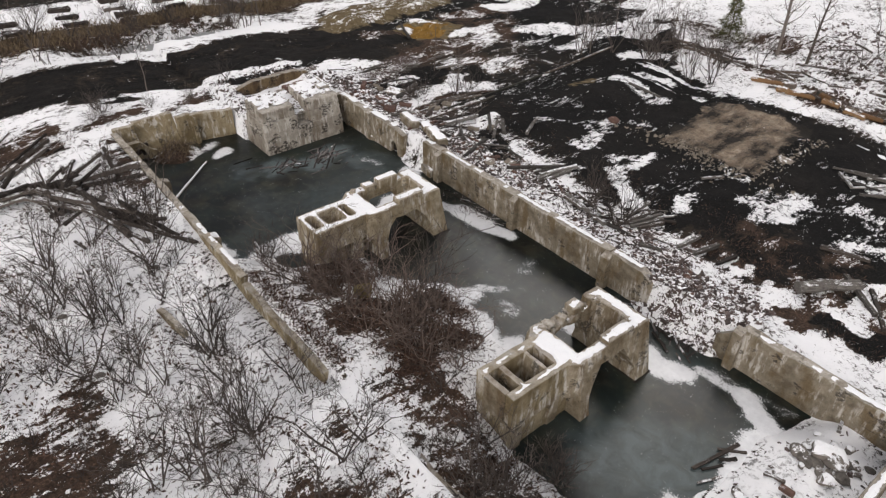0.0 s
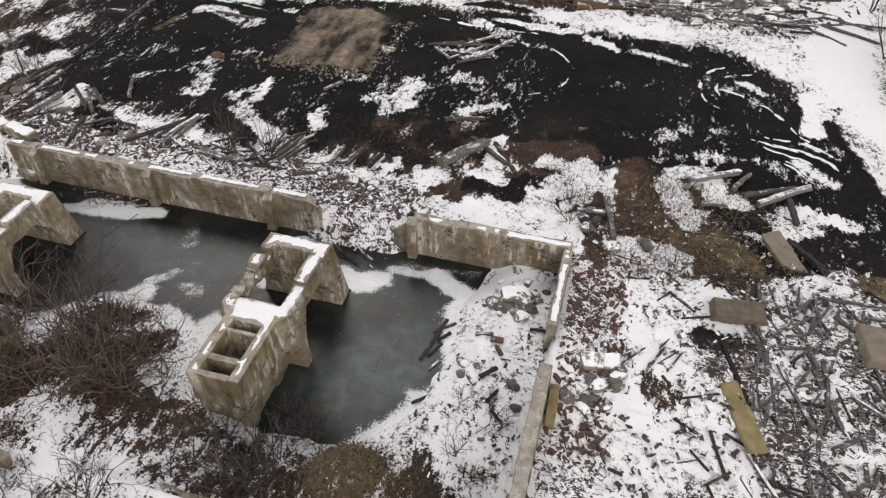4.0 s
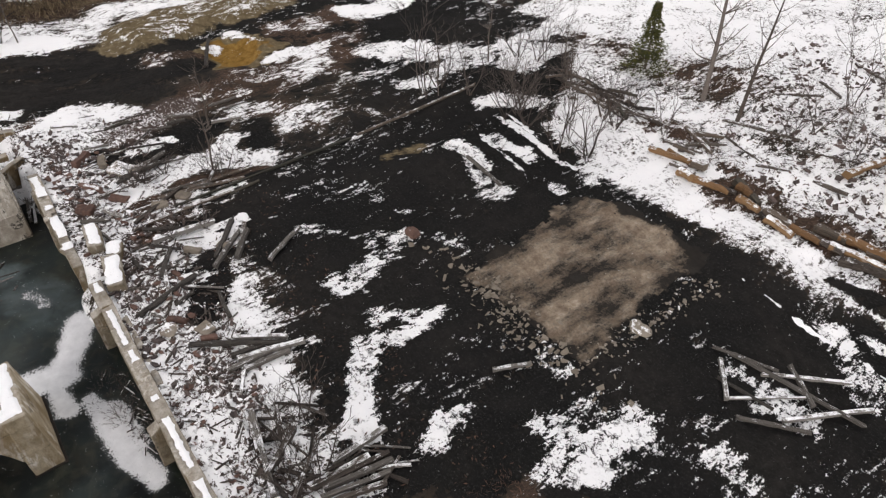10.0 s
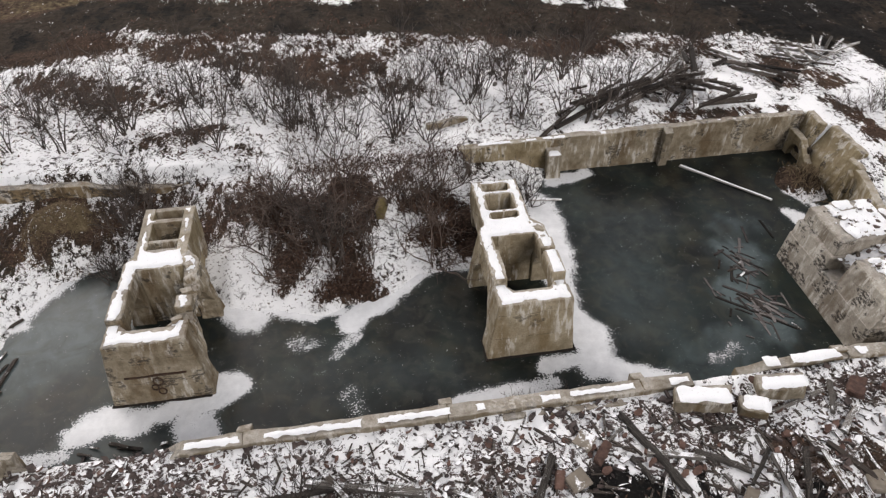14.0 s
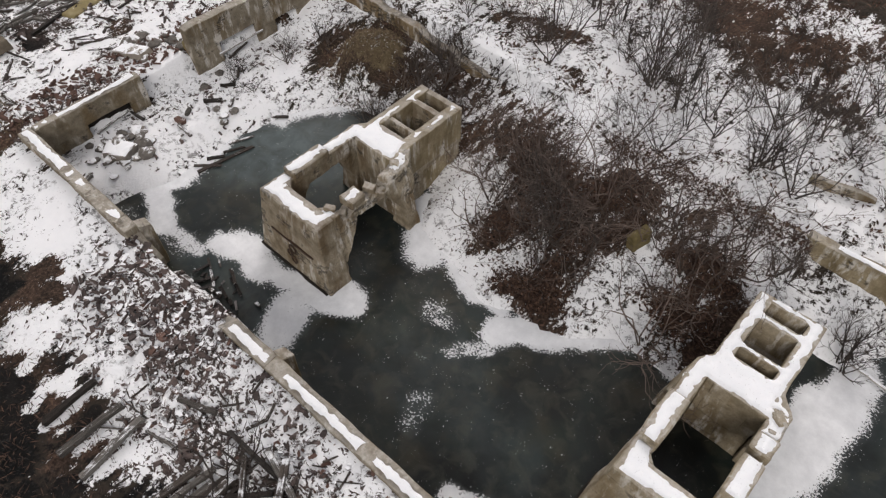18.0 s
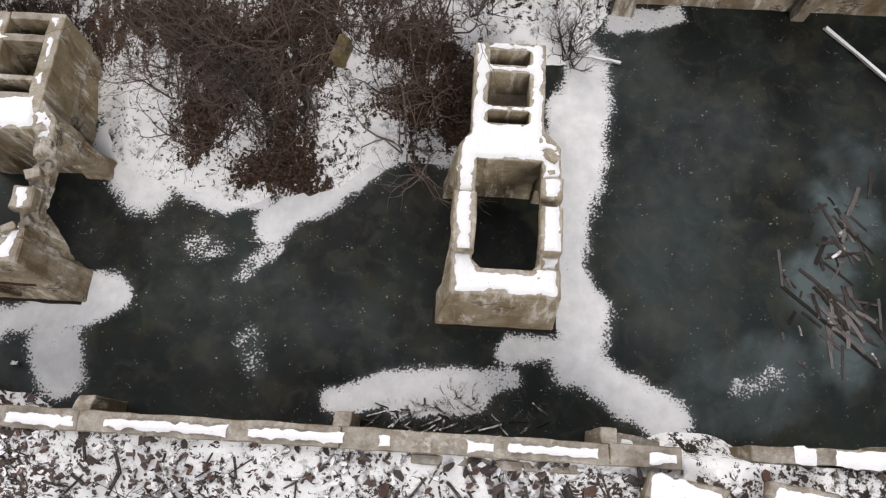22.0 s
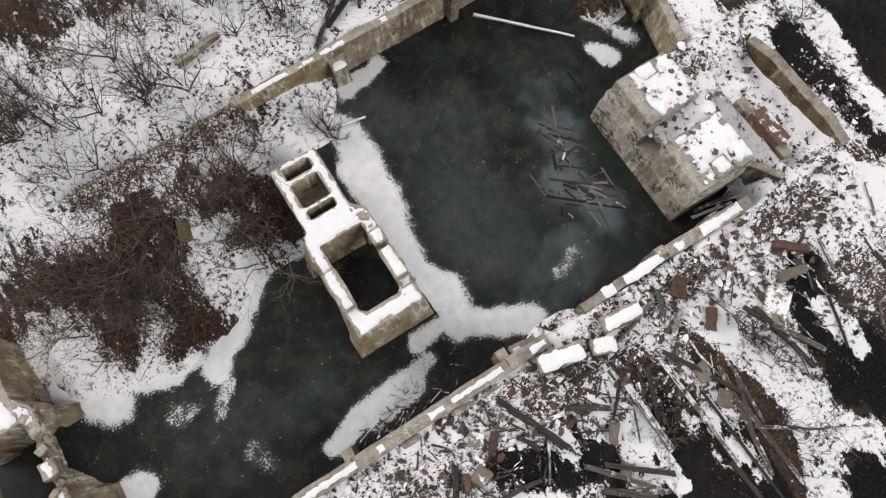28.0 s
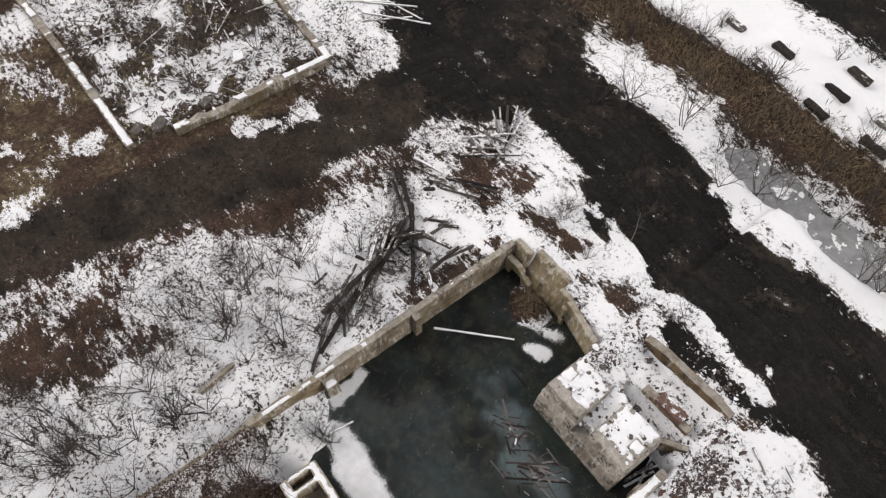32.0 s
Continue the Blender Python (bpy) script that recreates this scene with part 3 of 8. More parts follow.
    # clear snow, and the patches left on the coal flat
    w = strips(x, y, [(48.6, 34, 52.2, 62, 3.0, 1.8), (49.8, 33, 50.3, 27, 2.2, 1.6), (50.3, 27, 51.5, 20, 1.6, 1.5), (56, 30, 61, 60, 2.5, 1.1), (55.5, 19, 62, 18, 3.8, 1.6), (10, 41.0, 24, 40.6, 0.8, 0.9), (24, 40.4, 36, 39.4, 1.2, 1.1), (-41.6, -20.4, -39.2, -2.9, 2.0, 1.15), (-38.9, -2.9, -38.9, 14, 2.2, 1.6), (-18, -15, 6, -15, 5.0, 1.0), (12, -13.5, 26, -13.5, 2.0, 0.8),
                      (28, 1, 28, 7, 2, 1.25), (-54, -30, -54, 30, 5.5, 1.6), (6, 46, 40, 52, 5, 0.72), (5, 10.8, -2, 10.2, 1.2, 0.95), (24, -4, 26, -9, 1.0, 0.6), (-3, -6.6, 3, -8.5, 1.6, 1.1)])
    w = np.maximum(w, 0.86 * strips(x, y, PATCHES, 1.5))
    w = np.maximum(w, 0.95 * strips(x, y, PATCHES_WEST, 1.2))
    w = np.maximum(w, 0.92 * strips(x, y, STREAKS, 1.3))
    snow = np.maximum(snow, w)
    snow = np.maximum(snow, strips(x, y, [(45.6, 31.5, 45.5, 26.6, 0.9, 1.3), (44.8, 25.2, 46.6, 23.6, 0.5, 0.8), (44.2, 22.6, 46, 20.6, 0.5, 0.72), (40.9, 32.2, 42.3, 31.3, 0.5, 0.8), (20.3, 38.0, 27.5, 37.6, 0.5, 0.85), (28.5, 36.6, 31, 35.3, 0.5, 0.75), (33, 35.4, 36.7, 34.8, 0.6, 0.7), (-6.6, 36.9, 0.3, 36.9, 0.35, 0.9), (-5.6, 32.2, -2.2, 32.3, 0.7, 0.95), (-5.4, 34.2, 0, 33.9, 0.3, 0.8)], 0.5))
    dark = strips(x, y, [(46.8, 28.1, 47.3, 24.6, 0.55, 1), (47.4, 24.6, 48.2, 21.0, 0.65, 1), (17.1, 40.6, 23.0, 40.4, 0.5, 0.95), (7, 37, 10.8, 38.4, 0.5, 0.6)], 0.5)
    coal, snow = np.maximum(coal, dark), snow * (1 - dark)
    # brown litter round the rotten crib logs
    crib = strips(x, y, [(-9.4, 44.7, 4.2, 46.1, 1.5, 0.8), (4.2, 45.6, 9, 44.2, 1.3, 0.8), (9, 43.4, 27, 44.0, 1.9, 1.0), (27, 44.6, 45, 43.6, 1.5, 0.6), (28, 50, 44, 53, 3.0, 0.45), (-11, 50.5, 4, 56, 3.4, 0.6)], 2.0)
    leaf, snow = np.maximum(leaf, crib), snow * (1 - 0.6 * crib)
    inn = (x < -2.6) & (x > -21) & (y < -36.5) & (y > -66)
    snow = np.where(inn, 0.52 + 2.2 * m + 0.6 * n, snow)
    leaf = np.where(inn, 0.1, leaf)
    q = strips(x, y, [(-23.5, -11, -24.5, -7, 1.2, 0.9), (-23.5, -4.5, -24, -2, 1.0, 0.8), (-22, -15, -24, -18, 1.6, 0.7), (-25, -15, -26, -14, 1.0, 0.8), (-12, -11.2, -20, -11, 0.8, 0.7)], 1.4)
    leaf, snow = np.maximum(leaf, q), snow * (1 - 0.75 * q)
    bs, bc, be = strips(x, y, BANK_SNOW, 0.7), np.clip(strips(x, y, BANK_COAL, 0.7), 0, 1), strips(x, y, BANK_EARTH, 0.7)
    snow = np.maximum(snow * (1 - 0.9 * np.maximum(bc, 0.8 * be)), bs)
    coal = np.maximum(coal * (1 - be), bc)
    leaf = np.maximum(leaf, be)
    snow = np.maximum(snow, strips(x, y, SOUTH_SNOW, 2.2) * 0.68)
    es = strips(x, y, [(26.1, 10.2, 30.7, 16.2, 1.35, 1.0), (32.4, 19.9, 32.6, 15.4, 0.57, 0.9), (36.0, 17.2, 37.8, 13.6, 1.11, 1.0), (37.7, 19.3, 38.6, 18.2, 0.97, 1.0), (38.0, 15.3, 39.1, 15.4, 0.59, 1.0), (35.1, 10.9, 36.8, 10.2, 1.19, 1.1),
                       (24.4, 17.6, 25.5, 14.6, 0.75, 0.95), (33.7, 14.5, 33.9, 12.9, 0.37, 0.9), (28.7, 10.8, 31.2, 11.6, 1.1, 1.0), (41.5, 14.5, 44, 15.5, 1.2, 1.0)], 0.8)
    ec = strips(x, y, [(27.0, 14.1, 28.8, 15.3, 0.94, 1.0), (24.2, 13.4, 24.6, 15.2, 0.59, 0.9)], 0.8)
    # brown strip by the frozen ditch, dry grass to the east
    d = strips(x, y, [(-46.6, 22, -47.2, -30, 3.0, 1.05), (31, 15, 36, 12, 2.6, 0.8), (36, 12, 41, 8.5, 2.0, 0.85), (32.2, 7, 33.5, 10, 0.8, 0.7), (32.5, -6, 33, -1, 1.2, 0.7), (34, 3, 36, 1, 1.0, 0.6), (24.6, -7.6, 25, -7.6, 2.8, 1), (-19.6, -6, -19, -6, 1.6, 1)], 1.6)
    leaf, snow = np.maximum(leaf, d), snow * (1 - 0.85 * d)
    coal = np.maximum(coal * (1 - d), ec)
    snow = np.maximum(snow * (1 - ec), 0.82 * es)
    # slope beyond the wall's end: brown grass, coal pockets and clear snow
    xb = strips(x, y, [(33.7, 19.4, 34.5, 13.0, 1.12, 1), (34.4, 12.7, 39.8, 11.8, 1.07, 1), (35.1, 14.0, 39.1, 13.3, 0.95, 1), (38.8, 11.1, 39.0, 9.0, 0.67, 1), (21.9, 14.3, 23.5, 11.8, 1.08, 1), (27.1, 18.4, 31.0, 19.7, 1.09, 1), (32.5, 11.0, 32.5, 8.3, 0.48, 1)], 0.7)
    xc = strips(x, y, [(25.2, 13.8, 26.5, 13.2, 0.70, 1), (41.0, 10.5, 42.4, 10.6, 1.01, 1), (39.2, 15.4, 41.2, 15.0, 0.70, 1), (41.3, 21.0, 42.5, 19.5, 0.66, 1)], 0.7)
    xs = strips(x, y, [(27.0, 11.1, 29.3, 12.2, 1.08, 1.05), (29.1, 15.0, 31.0, 17.9, 1.20, 1.05), (28.7, 17.6, 30.5, 17.0, 1.16, 1.05), (27.9, 13.4, 29.7, 14.8, 0.98, 1.05), (30.0, 13.1, 31.3, 14.6, 0.59, 1.05), (23.0, 17.6, 25.0, 19.6, 0.6, 0.9), (24.1, 15.0, 25.8, 14.5, 0.5, 1.0), (34.0, 10.4, 36.6, 10.0, 1.27, 1.05), (36.3, 16.2, 37.2, 14.2, 0.82, 1.05), (36.3, 19.0, 38.2, 19.8, 0.60, 1.05), (38.7, 16.8, 40.4, 17.0, 0.56, 1.05), (43.2, 16.6, 44.5, 16.7, 1.16, 1.05), (45.9, 16.9, 46.6, 16.6, 0.71, 1.05), (42.4, 9.7, 45.7, 11.0, 1.09, 1.05), (32.7, 15.4, 33.2, 13.5, 0.38, 1.05)], 0.7)
    leaf, coal = np.maximum(leaf, xb), np.maximum(coal * (1 - xb), xc)
    snow = np.maximum(snow * (1 - 0.85 * xb) * (1 - xc), 0.8 * xs)
    # brown ground with snow north-west of the coal, clear snow and dark ground beyond it
    nb = strips(x, y, [(-29, 31, -29, 37, 2.6, 0.9), (-22.5, 21, -22, 32.5, 2.8, 0.9), (-30.5, 20.5, -29.5, 24, 1.5, 0.8), (-25, 33, -24, 35, 2.0, 0.8), (-17.6, 23, -17.4, 25, 1.2, 0.7), (-14, 25, -13.6, 26.5, 1.0, 0.6)], 1.4)
    ns = strips(x, y, [(-29, 38, -28.3, 43.5, 1.7, 1.0), (-31.5, 42, -33, 44, 1.5, 0.6), (-12.3, 43.5, -11.6, 48, 1.6, 0.95), (-15, 45.5, -14.7, 50, 1.4, 0.8), (-24.2, 31, -24.5, 33, 1.0, 0.75)], 1.2)
    nd = strips(x, y, [(-32, 51, -31, 60, 3.0, 1), (-27, 49.5, -26.4, 57, 2.4, 1), (-22.2, 52.5, -22, 56, 1.8, 0.8)], 1.2)
    coal, leaf = np.maximum(coal * (1 - nb), 0.7 * nd), np.maximum(leaf, nb)
    snow = np.maximum(np.maximum(snow, nb * (0.4 + 0.9 * m)) * (1 - 0.9 * nd), ns)
    # slope through the gap of the wall, brown ground among the shrubs and by the eastern track
    gs = strips(x, y, [(17, 9.8, 21.8, 14.0, 1.2, 0.8), (18.4, 12.0, 18.8, 13.8, 0.8, 0.85), (22.3, 10.0, 21, 11.5, 0.9, 0.9), (7.6, 16.6, 9.9, 15.2, 0.7, 0.85), (5.8, 17.7, 6.6, 17.2, 0.6, 0.8)], 0.8)
    gd = strips(x, y, [(22.6, 9.2, 22.1, 13.6, 0.7, 0.85), (34.2, -21.3, 39, -20.2, 1.6, 0.85), (43.6, -12.5, 38.5, -13.7, 1.5, 0.85), (33.5, -29.5, 29.5, -30.3, 1.8, 0.8), (52.5, -25.6, 54, -25.4, 2.0, 0.8), (38.4, -9.2, 40.6, -13.6, 1.4, 0.7), (32.5, -21.2, 38, -23.5, 1.8, 0.75), (24.5, -21.5, 31, -25.5, 1.8, 0.7), (46.5, -26.2, 51, -22.8, 1.8, 0.6), (16, -15.0, 20, -13.4, 1.4, 0.75)], 1.2)
    leaf, coal = np.maximum(leaf, gd), coal * (1 - 0.5 * gd)
    snow = np.maximum(snow * (1 - 0.75 * gd), gs)
    # bare sand: an orange pit and a tan bank
    sand = strips(x, y, [(33.1, 18.8, 34.2, 14.5, 0.8, 0.5), (34.9, 14.3, 36.9, 11.7, 0.9, 0.5), (38.7, 12.5, 40.6, 10.7, 1.3, 0.6), (-35.4, 20, -36.6, 33, 3.3, 1.1), (-7.0, 27.9, -6.9, 30.6, 0.9, 0.6), (24.1, -7.4, 24.6, -7.1, 1.7, 0.72)], 1.2)
    pit = 1.8 * (1 - smooth(0.45, 1.2, np.hypot((x + 27.6) / 3.5, (y - 26.6) / 3.0) + 1.3 * m + 0.7 * (fbm(x * 1.1, y * 1.1, 31) - 0.5)))
    sand = np.maximum(sand, pit)
    rim = strips(x, y, [(-30.9, 24.0, -29.6, 24.9, 0.7, 0.9), (-24.6, 27.3, -24.9, 30, 0.8, 0.85), (-28.3, 28.6, -31.2, 27.4, 0.6, 0.85)], 0.9)
    snow = np.maximum(snow * (1 - np.clip(sand, 0, 1) * (x < 20)), np.maximum(rim, 0.35 * np.clip(sand, 0, 1) * (pit < 0.2)))
    # bare coal with long thin streaks of snow east of the gap
    bare = strips(x, y, [(20.4, 15.6, 17.0, 16.6, 1.0, 1), (16.6, 15.2, 16.9, 14.0, 0.5, 0.9), (24.3, 13.3, 27.2, 13.3, 0.7, 0.9)], 0.8)
    lines = strips(x, y, [(17.7, 15.2, 18.1, 11.8, 0.28, 1), (16.1, 15.3, 16.1, 12.7, 0.26, 1), (18.9, 15.4, 19.3, 12.6, 0.24, 1), (14.9, 15.4, 14.7, 13.4, 0.24, 0.9), (20.4, 14.8, 20.8, 12.8, 0.26, 0.9)], 0.35)
    coal, leaf, snow = np.maximum(coal, bare), leaf * (1 - bare), np.maximum(snow * (1 - bare), lines)
    pit_e = strips(x, y, [(38.4, 4.7, 40.6, 4.5, 0.8, 1), (41.2, 10.5, 42.0, 9.8, 0.7, 1)], 0.5)
    grass_e = strips(x, y, [(47.0, 10.9, 48.0, 9.0, 1.2, 1)], 0.8)
    coal, leaf, snow = np.maximum(coal, pit_e), leaf * (1 - pit_e), snow * (1 - np.maximum(pit_e, 0.9 * grass_e))
    sand = np.maximum(sand, 1.1 * grass_e)
    # dry tan grass south of the dirt road and on its verge
    tan = smooth(-30, -34, y + 4 * n) * smooth(-26, -14, x) * (1 - r) * (0.5 + 0.7 * m)
    sand = np.maximum(sand, np.clip(tan, 0, 0.6) * (snow < 0.6))
    # broken brick and slate on the bank behind the wall
    rub = np.clip(1.3 * strips(x, y, [(5.2, 10.4, 16.5, 10.6, 1.9, 1), (14.5, 12.2, 17.5, 11.2, 1.4, 1), (17, 9.0, 20.6, 9.2, 1.6, 1), (-6.5, 10.4, -3.5, 11.2, 1.2, 0.9), (-2.5, 10.0, 3.6, 10.4, 1.1, 0.8), (-20.0, 10.2, -9.0, 10.0, 1.1, 0.7), (-20, 14, -22, 19, 1.5, 0.7), (32.2, 7.6, 32.8, 1.8, 0.8, 0.9), (32.4, -2, 33.2, -6, 1.2, 0.8), (43, 7.6, 50, 3, 3.0, 0.85), (42, 2, 52, -4, 3.6, 0.85), (39, -5, 46, -7, 2.4, 0.7)], 1.2), 0, 1)
    snow = np.where(rub > 0.05, snow * (1 - rub) + rub * np.clip(0.6 + 1.3 * m + 0.6 * n, 0.25, 1.0), snow)
    leaf, coal = leaf * (1 - 0.6 * rub), coal * (1 - rub)
    return np.clip(snow, 0, 1.8), np.clip(coal, 0, 1), np.clip(leaf, 0, 1), sand, rub, lane, np.clip(r, 0, 1) * (x < 32)


def sheet(name, gx, gy, zfun, material):
    X, Y = np.meshgrid(gx, gy)
    Z = zfun(X, Y)
    nx, ny = len(gx), len(gy)
    verts = np.stack([X.ravel(), Y.ravel(), Z.ravel()], 1)
    i = (np.arange(ny - 1)[:, None] * nx + np.arange(nx - 1)[None, :]).ravel()
    faces = np.stack([i, i + 1, i + nx + 1, i + nx], 1)
    me = mesh_of(name, verts.tolist(), faces.tolist())
    me.materials.append(material)
    me.polygons.foreach_set("use_smooth", np.ones(len(faces), bool))
    return new(name, me), X.ravel(), Y.ravel()


def put_attribute(ob, name, values):
    a = ob.data.attributes.new(name, "FLOAT", "POINT")
    a.data.foreach_set("value", np.asarray(values, np.float32))


ground, gx_, gy_ = sheet("ground", spaced(-52, 58, 0.27, 1600), spaced(-44, 56, 0.27, 1600), height, GROUND)
for key, values in zip(("snow", "coal", "leaf", "sand", "rubble", "lane", "road"), covers(gx_, gy_)):
    put_attribute(ground, key, values)
tagged(ground, "snowy rubble ground with coal dust and dead leaves", "ground", kind="structure")

water, wx_, wy_ = sheet("water", np.arange(WALL_W - 0.2, WALL_E + 0.3, 0.22), np.arange(WALL_S - 0.1, WALL_N + 0.6, 0.22), lambda a, b: 0 * a, ICE)
ICE_SNOW = [(-2.6, -7, -2.8, -5.4, 0.9, 1.1), (-2.8, -5.4, -2.5, -1.7, 0.93, 1.2), (-2.5, -1.7, -2.2, 1.3, 0.85, 1.2), (-2.2, 1.3, -2.8, 3.7, 0.86, 1.2), (-2.8, 3.7, -2.4, 5.5, 1.03, 1.2), (-2.5, 5.4, -4.2, 6.6, 0.77, 1.1), (-4.2, 6.6, -5.6, 7.4, 0.7, 1.0),
            (-0.1, 5.0, -2.4, 5.1, 0.59, 1.1), (6.0, 7.3, 3.6, 6.8, 0.47, 1.0), (3.5, 7.0, 1.5, 6.8, 0.75, 1.05), (1.2, 6.5, -0.1, 6.2, 0.3, 0.7), (9.0, 1.0, 7.1, -0.4, 0.7, 1.15), (9.8, 3.0, 8.7, 1.9, 0.26, 0.55), (7.2, -0.7, 4.6, -2.0, 0.5, 1.1), (4.8, -2.2, 2.4, -2.6, 0.6, 1.1), (11.7, 2.1, 11.0, 2.1, 0.66, 0.46), (9.2, 5.4, 8.9, 6.3, 0.36, 0.34)]
ICE_SNOW_MID = [(15.2, -1.9, 13.9, 0.1, 1.11, 1.1), (-1.9, -4.6, -1.95, 4.2, 0.6, 1.2), (13.6, -0.8, 10.9, 0.1, 0.63, 1.1), (10.8, 0.2, 9.4, 0.2, 0.38, 1.0), (21.0, 5.7, 19.6, 5.1, 0.75, 1.1), (18.9, 5.5, 14.5, 4.1, 0.73, 1.2), (16.4, 5.5, 15.6, 7.1, 0.72, 0.95), (21.4, 6.7, 24, 6.9, 0.35, 0.7), (24, 7.0, 26, 5.8, 0.6, 1.1), (26.6, 5.6, 27, 3, 0.8, 1.2)]
ICE_SNOW_EAST = [(26.1, 5, 26.9, -1, 0.8, 1.1), (26.2, -1, 23.5, -4.8, 0.8, 0.9), (-19.4, -3.4, -18.2, -5.2, 0.4, 0.9), (-17.6, -2.6, -17, -3.6, 0.4, 0.8), (-4, -8.8, -6.4, -9.2, 0.5, 0.8),
                 (-9.2, 5.6, -8.2, 6.2, 0.35, 0.42), (22.0, 7.2, 26, 7.6, 0.4, 0.3)]
put_attribute(water, "snow", np.maximum(np.maximum(strips(wx_, wy_, ICE_SNOW, 0.5), strips(wx_, wy_, ICE_SNOW_MID, 0.5)), strips(wx_, wy_, ICE_SNOW_EAST, 0.7)))
put_attribute(water, "haze", strips(wx_, wy_, [(-11.4, 2.2, -11.9, 4.2, 1.3, 1.4), (-12.6, -1.0, -12.2, 1.0, 1.1, 1.3), (-13.4, -3.0, -12.2, 0, 1.2, 0.9), (-10.0, 5.0, -8.6, 6.4, 1.0, 0.7), (4.9, 4.9, 5.5, 4.6, 0.8, 0.2), (-7.5, -4, -5.5, 3, 2.6, 0.32), (-9.8, 5.4, -7, 6.6, 1.2, 0.55), (22.2, -1.5, 24.2, 0.6, 2.6, 0.9), (-3, -8.5, -6, -6, 1.6, 0.3), (16, 6.6, 21, 6.8, 1.0, 0.4), (6, 5, 11, 4, 1.5, 0.2)], 1.4))
tagged(water, "dark frozen pond water with snow on the ice edges", "water", kind="structure")


# ---- finer materials ----
def dusted(name, stops, rough=0.9, snow=0.5, grain=(1, 1, 1), scale=6.0, island=False, specks=0.0):
    """A surface with grain whose upward faces hold patches of snow."""
    m = Mat(name, rough)
    geo = m.node("ShaderNodeNewGeometry")
    info = m.node("ShaderNodeObjectInfo")
    n = m.noise(scale, 5, 0.65, at=m.obj, stretch=grain)
    base = m.math("ADD", m.math("MULTIPLY", n, 0.7), m.math("MULTIPLY", geo.outputs["Random Per Island"] if island else info.outputs["Random"], 0.3))
    col = m.ramp(base, *stops)
    sep = m.node("ShaderNodeSeparateXYZ")
    m.link(geo.outputs["Normal"], sep.inputs[0])
    up = m.math("MULTIPLY", m.math("SUBTRACT", sep.outputs[2], 0.45), 1.8, clamp=True)
    patch = m.math("ADD", m.noise(1.7, 5, 0.7), m.math("MULTIPLY", m.math("SUBTRACT", info.outputs["Random"] if not island else geo.outputs["Random Per Island"], 0.5), 0.35))
    if grain != (1, 1, 1):
        patch = m.math("ADD", patch, m.math("MULTIPLY", m.math("SUBTRACT", n, 0.5), 0.7))
    mask = m.math("MULTIPLY", m.cut(patch, 1.0 - snow, 0.06), m.cut(up, 0.35, 0.2))
    col = m.mix(mask, col, (0.86, 0.87, 0.89))
    return m.done(col, m.math("ADD", n, mask), 0.6, 0.03)


GREY_WOOD = dusted("weathered_grey_wood", ((0.34, (0.02, 0.017, 0.015)), (0.5, (0.11, 0.10, 0.09)), (0.68, (0.27, 0.255, 0.235))), snow=0.42, grain=(0.6, 6, 6), scale=3)
DARK_WOOD = dusted("dark_rotten_wood", ((0.34, (0.010, 0.008, 0.007)), (0.5, (0.045, 0.036, 0.03)), (0.68, (0.14, 0.12, 0.105))), snow=0.36, grain=(0.6, 6, 6), scale=3)
RUST_WOOD = dusted("orange_rotten_wood", ((0.25, (0.05, 0.025, 0.012)), (0.5, (0.17, 0.095, 0.045)), (0.8, (0.30, 0.20, 0.11))), snow=0.4, grain=(0.6, 5, 5), scale=3)
BARK = dusted("grey_bark", ((0.25, (0.04, 0.032, 0.027)), (0.5, (0.10, 0.082, 0.07)), (0.8, (0.19, 0.165, 0.15))), snow=0.1, grain=(5, 5, 1), scale=4)
STEM = dusted("shrub_bark", ((0.25, (0.025, 0.02, 0.0175)), (0.5, (0.065, 0.053, 0.0465)), (0.8, (0.16, 0.135, 0.12))), snow=0.0, scale=3)
BROWN_STEM = dusted("brown_brush_bark", ((0.25, (0.032, 0.023, 0.019)), (0.5, (0.09, 0.067, 0.056)), (0.8, (0.2, 0.155, 0.132))), snow=0.0, scale=3)
RUBBLE = dusted("mixed_rubble", ((0.2, (0.0255, 0.02125, 0.01955)), (0.42, (0.07225, 0.0561, 0.051)), (0.58, (0.1232, 0.0918, 0.0833)), (0.8, (0.2125, 0.1785, 0.1615))), snow=0.4, island=True)
STONE = dusted("grey_stone", ((0.25, (0.06, 0.055, 0.05)), (0.5, (0.15, 0.135, 0.12)), (0.8, (0.27, 0.24, 0.21))), snow=0.47, scale=3)
BRICK = dusted("red_brick", ((0.25, (0.05, 0.03, 0.025)), (0.5, (0.12, 0.07, 0.055)), (0.8, (0.21, 0.14, 0.115))), snow=0.38, scale=4)
SLAB = dusted("snowy_concrete", ((0.25, (0.11, 0.092, 0.073)), (0.5, (0.2, 0.173, 0.14)), (0.8, (0.31, 0.275, 0.23))), snow=0.4, scale=2)
BARE_SLAB = dusted("bare_brown_concrete", ((0.25, (0.075, 0.06, 0.043)), (0.5, (0.15, 0.124, 0.092)), (0.8, (0.25, 0.213, 0.165))), snow=0.1, scale=2)
MOSSY = dusted("mossy_yellow_concrete", ((0.25, (0.11, 0.085, 0.035)), (0.5, (0.21, 0.17, 0.08)), (0.8, (0.32, 0.275, 0.17))), snow=0.2, scale=2)
LITTER = dusted("dead_leaves", ((0.2, (0.013, 0.0085, 0.0066)), (0.5, (0.058, 0.0335, 0.024)), (0.8, (0.16, 0.093, 0.063))), snow=0.0, island=True)
